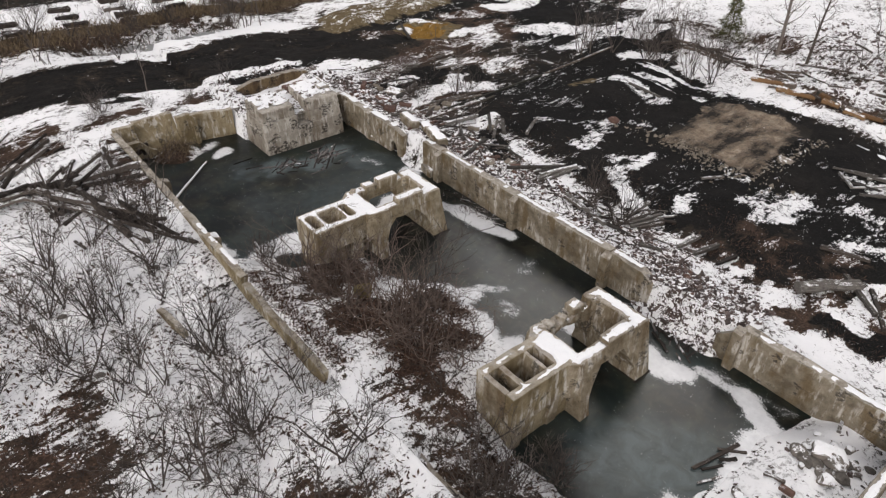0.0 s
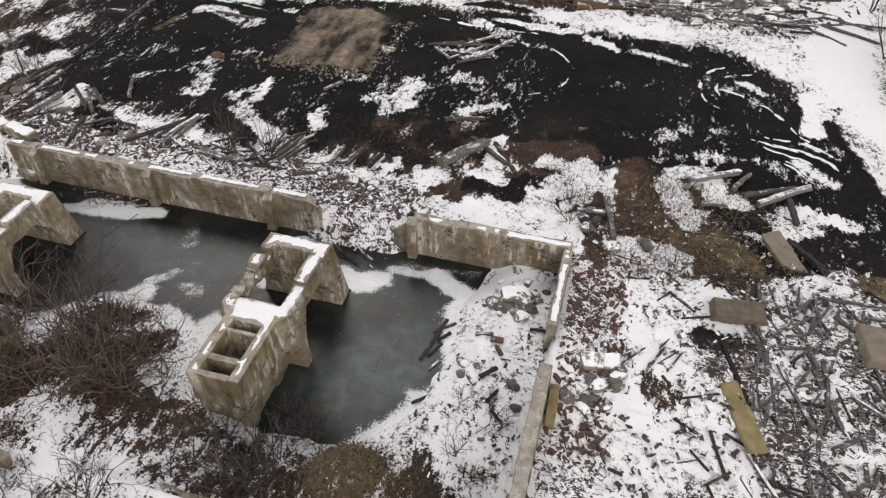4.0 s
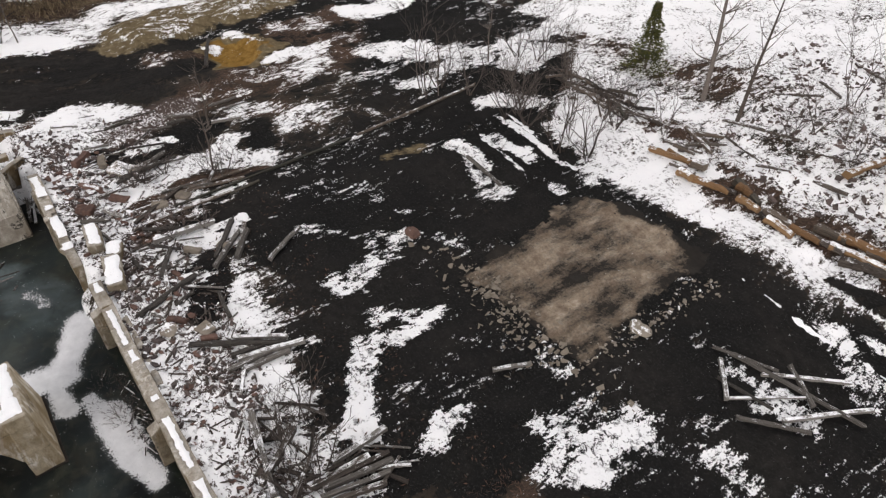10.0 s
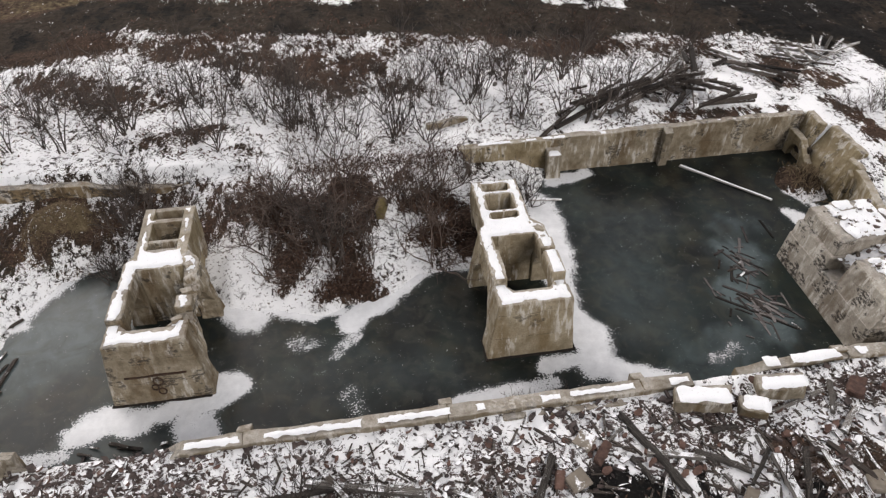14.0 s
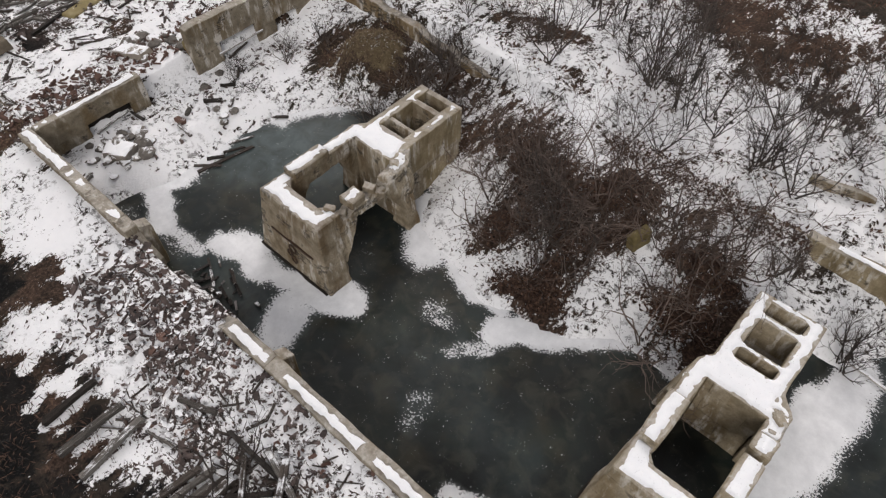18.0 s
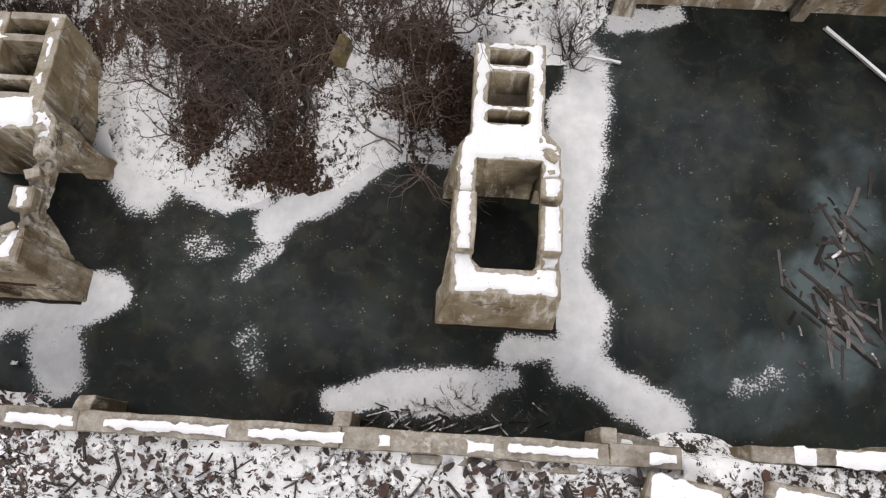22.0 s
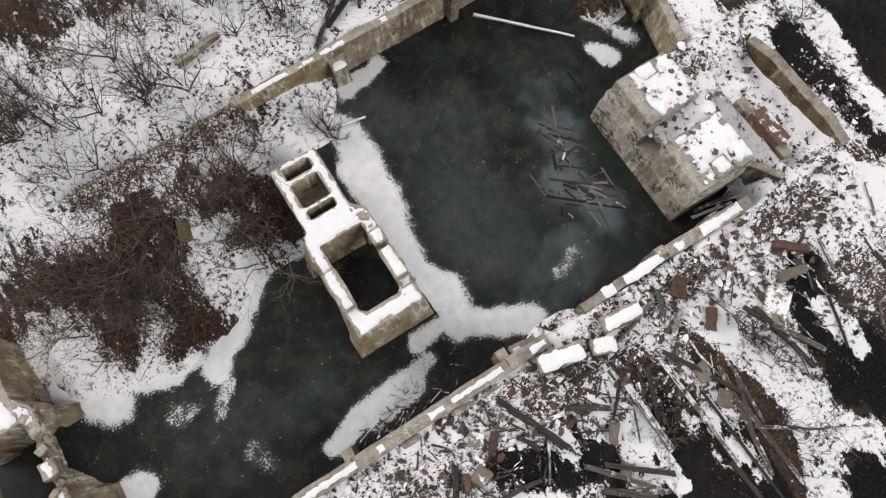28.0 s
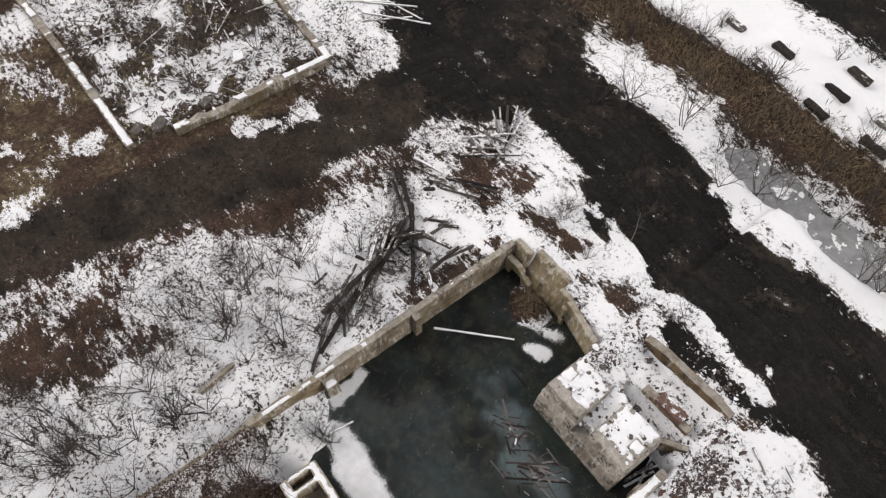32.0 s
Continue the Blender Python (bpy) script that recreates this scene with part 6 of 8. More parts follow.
for k in range(36):
    x, y = (r.gauss(-11.7, 0.6), r.gauss(2.9, 0.8)) if k % 3 else (r.gauss(-12.2, 0.5), r.gauss(0.0, 0.6))
    x -= 0.35 * max(0, 0.6 - y)
    a, l = r.gauss(2.0, 0.45), r.uniform(0.4, 1.3)
    timber(BEAM_FROST, x, y, x + l * math.cos(a), y + l * math.sin(a), r.uniform(0.1, 0.2), "frosted flat plank frozen into the pond ice", "driftwood", 0.03, 0.3, "plank", z=0.0)
r = random.Random(77)
for k in range(42):
    x, y = (r.gauss(-11.4, 0.7), r.gauss(3.0, 0.8)) if k % 3 else (r.gauss(-12.2, 0.5), r.gauss(0.0, 0.7))
    a, l = r.gauss(2.2, 0.7), r.uniform(0.25, 0.9)
    timber(BEAM_FROST + LOG_DARK, x, y, x + l * math.cos(a), y + l * math.sin(a), r.uniform(0.07, 0.17), "frosted thin plank frozen into the pond ice", "driftwood", 0.02, 0.4, "plank", z=0.0)
for k in range(40):
    x, y = r.uniform(-1.6, 4.6), r.uniform(7.35, 8.2)
    a, l = r.gauss(0.3, 0.7), r.uniform(0.25, 0.9)
    timber(LOG_DARK, x, y, x + l * math.cos(a), y + min(l * math.sin(a), 8.25 - y), r.uniform(0.05, 0.1), "dark stick frozen in at the foot of the wall", "wall foot sticks", 0.05, 0.8, "stick", z=0.0)
for k in range(26):
    x, y = r.gauss(19.2, 1.0), r.uniform(6.4, 7.7)
    a, l = r.gauss(2.4, 0.7), r.uniform(0.3, 1.3)
    timber(BEAM_FROST + BEAM_DARK, x, y, x + l * math.cos(a), y + l * math.sin(a) * 0.6, r.uniform(0.08, 0.2), "broken board frozen into the ice below the rubble", "driftwood", 0.12, 0.5, "plank", z=0.02)
timber(LOG_PALE, -12.7, -8.9, -16.7, -4.7, 0.19, "pale bare log lying on the pond ice", "driftwood", z=0.0)
timber(LOG_PALE, -2.3, -7.0, -4.2, -6.7, 0.16, "pale bare log lying on the pond ice", "driftwood", z=0.05)
for row in [(25.5, 3.9, 24.9, 0.9), (26.0, 3.7, 25.0, 2.8), (25.9, 3.0, 25.4, 2.3), (26.6, 3.3, 26.7, 1.9), (26.9, 3.4, 26.9, 2.1), (26.4, -0.7, 25.3, -1.7), (25.7, 2.2, 25.2, 1.2), (26.0, 1.6, 25.5, 0.4)]:
    timber(BEAM_DARK, *row, rng.uniform(0.14, 0.22), "dark plank frozen in at the pond edge", "driftwood", 0.02, 0.45, "plank", z=0.02)
for k in range(34):
    x = 3 + k * 0.76 + rng.uniform(-0.4, 0.4)
    y = 42.4 + 0.03 * x + rng.uniform(-1.1, 1.1)
    a, l = rng.gauss(0.03, 0.2), rng.uniform(0.9, 3.4)
    timber((LOG_RUST, LOG_RUST, LOG_DARK, BEAM_BROWN)[k % 4], x, y, x + l * math.cos(a), y + l * math.sin(a), rng.uniform(0.3, 0.62), "rotten brown log of a collapsed crib wall", "rotten crib logs", rng.uniform(-0.15, 0.3))
for a, b, c, d in [(14.0, 57.0, 17, 57.5), (17.5, 57.6, 21, 58.5), (12.5, 49.6, 13.4, 54)]:
    timber(LOG_RUST, a, b, c, d, rng.uniform(0.45, 0.7), "rotten orange-brown log in the woods", "rotten crib logs", 0.1)


def scatter_timbers(n, x0, y0, x1, y1, meshes, size, label, group, seed, main=None, thick=(0.12, 0.26)):
    r = random.Random(seed)
    for _ in range(n):
        x, y = r.uniform(x0, x1), r.uniform(y0, y1)
        a = r.uniform(0, math.pi) if main is None or r.random() < 0.3 else radians(main) + r.gauss(0, 0.25)
        l = r.uniform(*size)
        timber(meshes, x, y, x + l * math.cos(a), y + l * math.sin(a), r.uniform(*thick), label, group, r.uniform(0, 0.12))


scatter_timbers(46, 27, 43.2, 45.5, 47.0, LOG_GREY + LOG_DARK, (1.0, 4.2), "grey broken branch in the snow of the bank", "branches on the bank", 551, 3, (0.12, 0.3))
scatter_timbers(26, -9, 43.6, 4, 46.8, LOG_DARK + BEAM_BROWN, (1.0, 3.6), "dark fallen branch in the snowy woods", "branches on the bank", 553, 2, (0.14, 0.3))


def far_timbers(n, x0, y0, x1, y1, meshes, size, label, seed, main, thick, spread=0.5):
    r = random.Random(seed)
    V, F, at = [], [], 0
    for _ in range(n):
        x, y, l, t = r.uniform(x0, x1), r.uniform(y0, y1), r.uniform(*size), r.uniform(*thick)
        a = radians(main) + r.gauss(0, spread)
        me = r.choice(meshes)
        m = np.array(Matrix.LocRotScale((x, y, gz(x, y) + 0.35 * t), Euler((0, r.gauss(0, 0.05), a)), (l, t, t)))
        co = np.empty(len(me.vertices) * 3)
        me.vertices.foreach_get("co", co)
        V.append(co.reshape(-1, 3) @ m[:3, :3].T + m[:3, 3])
        F += [tuple(i + at for i in p.vertices) for p in me.polygons]
        at += len(me.vertices)
    me = mesh_of("fallen_timber", np.concatenate(V).tolist(), F)
    me.materials.append(meshes[0].materials[0])
    return tagged(new("fallen_timber", me), label, "timber", kind="stuff")


far_timbers(70, 4, 45.5, 50, 66, LOG_DARK, (2, 6), "snowy fallen trunks on the wooded bank", 33, 10, (0.16, 0.34))
far_timbers(44, 28, 47.5, 46.5, 58, LOG_DARK, (1.2, 4.5), "dark fallen branches in the snowy woods", 552, 30, (0.12, 0.32), 1.0)
far_timbers(40, 22, 42, 52, 50, LOG_GREY, (1.5, 5), "snowy fallen trunks on the wooded bank", 34, -10, (0.16, 0.34))
far_timbers(80, 37, -8, 54, 9.5, BEAM_DARK, (0.5, 2.2), "dark broken boards among snowy wreckage", 40, 110, (0.05, 0.15), 0.8)
far_timbers(330, 40, -8, 54, 8.5, BEAM_GREY, (0.5, 2.6), "frosted grey boards among snowy wreckage", 45, 70, (0.1, 0.22), 0.5)
far_timbers(50, 32.0, -9, 39, 14, BEAM_DARK, (0.4, 1.8), "dark broken boards among snowy wreckage", 41, 60, (0.05, 0.15), 0.9)
far_timbers(45, -24, 9.3, 17, 14, LOG_GREY, (0.5, 2.2), "frosted grey sticks in rubble", 42, 70, (0.06, 0.14), 0.8)
scatter_timbers(12, 39, -4, 50, 9, BEAM_DARK + BEAM_GREY, (2.0, 4.2), "long dark grey board among snowy wreckage", "timber wreckage", 31, 110, (0.12, 0.22))
timber(LOG_GREY, -26.6, 23.2, -31.2, 25.3, 0.34, "pale log lying at the rim of an orange sand pit", "fallen timbers", 0.1)
scatter_timbers(12, -24, 9.4, -8, 15, LOG_GREY + BEAM_GREY, (1.4, 3.4), "broken board in snowy rubble", "broken boards", 35, 75)
scatter_timbers(16, 6, 11, 13, 15, BEAM_DARK + LOG_GREY, (1.2, 2.8), "split dark tie thrown across the pile", "pile of ties", 48, 55, (0.1, 0.2))
far_timbers(90, 3.5, 9.3, 16.5, 12.8, BEAM_DARK, (0.3, 1.1), "charred sticks in snowy rubble", 361, 60, (0.05, 0.12), 0.9)
far_timbers(110, -8, 9.6, 3.5, 13.6, BEAM_DARK, (0.3, 1.5), "charred sticks in snowy rubble", 362, 115, (0.05, 0.12), 0.6)
far_timbers(90, -18, 10, -8, 15.5, BEAM_DARK, (0.3, 1.6), "charred sticks in snowy rubble", 363, 105, (0.05, 0.12), 0.6)
scatter_timbers(9, -7, 9.5, 16, 13.5, BEAM_GREY + LOG_GREY, (0.8, 2.2), "broken board in snowy rubble", "broken boards", 36)
scatter_timbers(16, -22, -17, -6, -11, BEAM_DARK, (0.8, 2.6), "charred board near the collapsed heap", "broken boards", 37)
scatter_timbers(8, 26.8, -3, 30.0, 8, BEAM_DARK + BEAM_GREY, (0.5, 1.6), "dark board in snow by the pond", "broken boards", 38)
scatter_timbers(8, -22, 14, -16, 24, BEAM_GREY, (1.0, 2.4), "grey board in the snow", "broken boards", 39, 60)


# ---- blocks and slabs ----
def block(name, x, y, l, w, h, turn, tilt, material, label, category, seed, group="", z=None, snow=True, rough=0.05):
    base = gz(x, y) if z is None else z
    ob = thing(name, x, y, base - 0.06, label, category, group, turn=turn)
    bm = bmesh.new()
    r = random.Random(seed)
    if name in ("boulder",):
        bmesh.ops.create_icosphere(bm, subdivisions=3, radius=0.5, matrix=Matrix.Translation((0, 0, h * 0.4)) @ Matrix.Diagonal((l, w, h, 1)))
    for v in (box(bm, -l / 2, -w / 2, 0, l / 2, w / 2, h) if name not in ("boulder",) else []):
        v.co.x *= r.uniform(0.78, 1.05)
        v.co.y *= r.uniform(0.75, 1.05)
        v.co.z *= r.uniform(0.8, 1.1)
    weather(bm, 0.3, rough, seed, bevel=0.05)
    bmesh.ops.rotate(bm, verts=bm.verts, cent=(0, 0, 0), matrix=Matrix.Rotation(radians(tilt), 3, "Y"))
    body = part("body", bm, material, ob)
    if snow:
        t = math.tan(radians(tilt)) if abs(tilt) < 12 else None
        if t is not None:
            cap = snow_strip(body, -l * 0.47, 0, l * 0.47, 0, h + 0.01, w * 0.92, 0.08, seed)
            cap.rotation_euler = (0, radians(tilt), 0)
    return ob


FALLEN = [(-5.2, 9.7, 2.35, 0.95, 0.8, -12), (-7.2, 10.3, 1.2, 0.85, 0.6, -25), (-8.6, 9.65, 2.1, 0.85, 0.8, -8), (-4.4, 8.3, 1.5, 0.7, 0.6, -6), (-11.8, 8.4, 1.2, 1.0, 0.75, 20)]
for k, (x, y, l, w, h, a) in enumerate(FALLEN):
    block("concrete_block", x, y, l, w, h, a, 3, CONCRETE, "fallen oblong concrete block capped with snow", "block", 400 + k, "fallen wall blocks")
block("brick_chunk", 1.4, 12.0, 0.9, 0.42, 0.3, 70, 4, BRICK, "red brick chunk beside a concrete slab", "brick chunk", 420, snow=False)
block("concrete_slab", 0.7, 12.1, 0.95, 0.8, 0.22, 20, 5, SLAB, "small broken concrete slab on coal dust", "slab", 421, snow=False)
for k, (x, y, l, w, h, a, mat, label) in enumerate(((-11.9, 10.0, 1.1, 0.75, 0.4, 52, BRICK, "brick wall fragment with mortar, in snow"), (-12.4, 12.0, 1.2, 0.6, 0.35, 52, BRICK, "brick wall fragment with mortar, in snow"), (-0.5, 11.2, 1.2, 0.45, 0.3, 48, BRICK, "long red brick fragment beside a slab"),
                                                  (0.1, 10.6, 0.8, 0.75, 0.3, 45, SLAB, "square tan concrete lump in snow"), (-5.4, 13.8, 1.0, 0.5, 0.4, 55, SLAB, "tan concrete lump in snow"), (-5.0, 15.4, 0.8, 0.6, 0.4, 45, SLAB, "snow-topped concrete lump on coal dust"),
                                                  (-17.8, 11.3, 2.0, 0.55, 0.45, 145, BRICK, "long dark red wall fragment under snow"), (-17.2, 12.35, 1.8, 0.5, 0.3, 170, SLAB, "long tan slab at the edge of a coal pocket"), (-10.7, 15.3, 0.8, 0.7, 0.3, 40, SLAB, "snow-covered stone between brown beams"),
                                                  (-10.6, 13.8, 1.0, 0.7, 0.3, 85, SLAB, "snow-covered stone between brown beams"), (-14.2, 10.9, 1.4, 0.4, 0.4, 42, BRICK, "narrow brick fragment in rubble"))):
    block("brick_chunk" if mat == BRICK else "concrete_lump", x, y, l, w, h, a, 6, mat, label, "chunk", 424 + 20 * k, "broken wall lumps", snow=False, rough=0.09)
block("brick_chunk", 28.4, 2.6, 0.7, 0.35, 0.28, 5, 0, BRICK, "small red brick chunk lying in snow", "brick chunk", 423, snow=False)
block("concrete_slab", -15.5, 13.2, 1.8, 1.3, 0.3, 40, 9, SLAB, "tilted broken concrete slab", "slab", 426, snow=False)
block("boulder", 0.45, 24.5, 1.0, 0.8, 0.6, 20, 8, BRICK, "reddish boulder on coal dust", "boulder", 427, snow=False, rough=0.16)
block("boulder", 13.3, 29.4, 1.3, 0.8, 0.5, 10, 0, SLAB, "pale flat boulder on the coal flat", "boulder", 428, snow=False, rough=0.14)
block("concrete_slab", 42.4, 12.1, 3.3, 1.4, 0.35, -57, 13, BARE_SLAB, "leaning flat concrete slab on brown grass", "slab", 430, snow=False)
block("concrete_slab", 39.6, 6.5, 2.7, 1.35, 0.6, 8, 5, BARE_SLAB, "collapsed concrete slab over a dark pit", "slab", 431, snow=False)
block("concrete_slab", 46.5, 6.1, 2.9, 2.6, 0.5, 4, 6, BARE_SLAB, "broad collapsed concrete slab in wreckage", "slab", 432, snow=False)
block("concrete_slab", 39.7, 0.7, 3.9, 0.95, 0.22, -70, 3, MOSSY, "mossy yellow-brown concrete slab", "slab", 433, snow=False)
block("concrete_slab", 33.4, 1.6, 2.0, 1.0, 0.4, 15, 8, SLAB, "tilted concrete slab in snow", "slab", 435, snow=False)
block("concrete_slab", 6.7, -5.3, 1.0, 0.5, 0.9, 70, 10, MOSSY, "ochre concrete stub among dark brush", "slab", 436, snow=False)
block("concrete_slab", 28.6, 5.9, 1.5, 1.1, 0.5, 30, 6, STONE, "round-edged stone block in the rock heap", "slab", 437, snow=False, rough=0.12)
block("boulder", 33.2, 10.0, 1.2, 0.8, 0.6, 30, 5, STONE, "pale boulder with snow", "boulder", 438, snow=False, rough=0.14)
for k, (x, y) in enumerate(((-53.3, -15.8), (-50.0, -10.4), (-53.3, -10.6), (-49.9, -4.5), (-53.0, -4.6), (-50.0, 1.0), (-52.8, 0.5), (-49.6, -15.7), (-49.9, 6.5), (-52.9, 6.2), (-50, 12), (-53, 12), (-56.2, -4.6), (-56.2, 1), (-56, 7))):
    block("footing_block", x, y, 2.5, 0.8, 0.5, 83, 0, DARK_WOOD, "dark oblong footing rising from the snow", "footing", 450 + k, "row of footings", snow=False, rough=0.09)


for k, (x, y, l) in enumerate(((31.2, 12.5, 1.0), (31.7, 11.6, 1.0), (32.1, 12.6, 0.7), (35.0, 10.8, 1.1), (29.0, 5.6, 1.3))):
    block("boulder", x, y, l, l * 0.7, l * 0.5, 40 * k, 0, STONE, "flat grey boulder beside the basin wall", "boulder", 470 + k, "grey boulders", snow=False, rough=0.12)


def boulders(n, x0, y0, x1, y1, seed, size, label, group, material=STONE):
    r = random.Random(seed)
    shapes = []
    for k in range(5):
        bm = bmesh.new()
        bmesh.ops.create_icosphere(bm, subdivisions=2, radius=0.5)
        for v in bm.verts:
            d = noise.noise(v.co * 2.1 + Vector((seed + k, 0, 0)))
            v.co *= 1 + 0.45 * d
            v.co.z = max(v.co.z * 0.7, -0.2)
            v.co += noise.noise_vector(v.co * 5) * 0.05
        me = bpy.data.meshes.new("rock")
        bm.to_mesh(me)
        bm.free()
        me.materials.append(material)
        shapes.append(me)
    for _ in range(n):
        x, y, s = r.uniform(x0, x1), r.uniform(y0, y1), r.uniform(*size)
        ob = new("rock", r.choice(shapes))
        ob.matrix_world = Matrix.LocRotScale((x, y, gz(x, y) + 0.08 * s), Euler((0, 0, r.uniform(0, 6))), (s, s * r.uniform(0.6, 1), s * r.uniform(0.5, 0.9)))
        tagged(ob, label, "rock", group)


boulders(26, 27.6, 4.2, 30.3, 7.4, 71, (0.25, 0.9), "grey rock in a snowy heap by the end wall", "rock heap")
boulders(16, 27.0, -3, 30.4, 3.4, 72, (0.15, 0.55), "dark rock lying in the snow", "scattered rocks")
boulders(46, 26, 44, 46, 50, 73, (0.6, 1.7), "snowy quarry rock on the wooded bank", "bank rocks")
boulders(16, 31.6, -1, 34.5, 2.5, 74, (0.4, 1.0), "grey rock in a gap of the wall", "scattered rocks")
boulders(30, -16, -22, 20, -11, 75, (0.25, 0.7), "grey rock under the shrubs", "scattered rocks")
boulders(22, -20, -2.5, -18.6, 8, 76, (0.3, 0.7), "rubble stone behind the foundation block", "scattered rocks")

# ---- concrete pad on the coal flat ----
pad, px_, py_ = sheet("concrete_pad", np.linspace(-4.6, 4.6, 47), np.linspace(-5.9, 5.9, 60), lambda a, b: 0 * a, PAD)
put_attribute(pad, "rim", np.clip(np.minimum(4.6 - np.abs(px_), 5.9 - np.abs(py_)) / 0.8 + 2.5 * (fbm(px_ * 0.8, py_ * 0.8, 3) - 0.5), 0, 1))
rim = np.minimum(4.6 - np.abs(px_), 5.9 - np.abs(py_)) + 1.6 * (fbm(px_ * 0.7 + 9, py_ * 0.7, 8) - 0.42)
bm = bmesh.new()
bm.from_mesh(pad.data)
bm.verts.ensure_lookup_table()
bmesh.ops.delete(bm, geom=[bm.verts[int(i)] for i in np.nonzero(rim < 0.42)[0]], context="VERTS")
bm.to_mesh(pad.data)
bm.free()
pad.matrix_world = pose(8.4, 30.7, 0, 0, 0, 8)
for v in pad.data.vertices:
    p = pad.matrix_world @ v.co
    v.co.z = gz(p.x, p.y) + 0.03
tagged(pad, "tan concrete pad half covered by coal dust", "pad", kind="structure")


# ---- ruin to the south ----
ruin = thing("wall_ruin_south", 0, 0, 0, "low concrete walls of a ruined square foundation", "wall", kind="structure")
for k, (a, b, c, d, z) in enumerate(((-2.3, -36.8, -2.0, -51, 1.9), (-2.0, -51, -1.4, -63, 1.9), (-6.0, -36.0, -20.7, -35.4, 2.2), (-20.9, -35.5, -21.6, -47, 1.9), (-21.6, -47, -22, -60, 1.9))):
    L = math.hypot(c - a, d - b)
    wall_piece(ruin, a, b, c, d, [(0, z), (L * 0.3, z - 0.2), (L * 0.6, z), (L, z - 0.1)], thick=0.75, foot=0.0, seed=130 + k, ragged=0.3, material=RUSTY_CONCRETE if k % 2 else CONCRETE)
    snow_run(ruin, a, b, c, d, z, 0.66, 230 + k, 0.5)

for k, (x, y, l, w, a) in enumerate(((-11.2, -39.3, 1.9, 1.4, 38), (-3.5, -38.4, 1.2, 0.8, 38), (-5.2, -37.6, 1.3, 0.9, 36), (-9.6, -37.9, 1.3, 0.8, 17), (-14.5, -41, 1.5, 1.0, 70), (-17, -44, 1.4, 1.1, 10), (-8, -44, 1.6, 1.0, 30), (-12, -48, 1.5, 1.2, 50))):
    block("concrete_lump", x, y, l, w, 0.4, a, 5, STONE, "grey concrete lump inside the ruined foundation", "chunk", 700 + k, "lumps in the ruin", snow=False, rough=0.16)
far_timbers(90, -20.5, -60, -4, -38, LOG_GREY, (0.8, 4.0), "grey fallen sticks inside the ruined foundation", 46, 60, (0.06, 0.18), 0.9)
for row in ((-27.0, -39.3, -31.2, -34.0), (-26.4, -38.4, -30.4, -35.8), (-28, -40.5, -31.6, -36.6), (-29.5, -41, -31, -35), (-26.8, -41.6, -30, -38.8)):
    timber(LOG_PALE, *row, 0.2, "snow-covered pole beside the coal road", "roadside poles", 0.05)

# ---- frozen ditch ----
DITCH = dusted("grey_ditch_ice", ((0.3, (0.2, 0.205, 0.205)), (0.5, (0.31, 0.315, 0.315)), (0.75, (0.48, 0.485, 0.49))), rough=0.4, snow=0.5, scale=0.8)
for k, (x, y, a, b) in enumerate(((-42.0, -2.2, 1.5, 3.2), (-41.6, 6.0, 1.7, 3.6))):
    bm = bmesh.new()
    ring = [bm.verts.new((1.7 * a * math.cos(t), 1.5 * b * math.sin(t), 0)) for t in np.linspace(0, 2 * math.pi, 60, endpoint=False)]
    bm.faces.new(ring)
    me = bpy.data.meshes.new("ditch_ice")
    bm.to_mesh(me)
    bm.free()
    me.materials.append(DITCH)
    ob = new("ditch_ice", me)
    ob.matrix_world = pose(x, y, 0.98 - 0.02 * k)
    tagged(ob, "grey frozen puddle in a snowy ditch", "ice", kind="structure")


# ---- shrubs and trees ----
def grow(r, start, way, length, rad, bend, n=4, up=0.15):
    pts, radii, p, d = [start], [rad], start.copy(), way.normalized()
    for i in range(n):
        d = (d + Vector((r.gauss(0, bend), r.gauss(0, bend), r.gauss(0, bend) + up))).normalized()
        p = p + d * (length / n)
        pts.append(p.copy())
        radii.append(rad * (1 - 0.75 * (i + 1) / n))
    return pts, radii


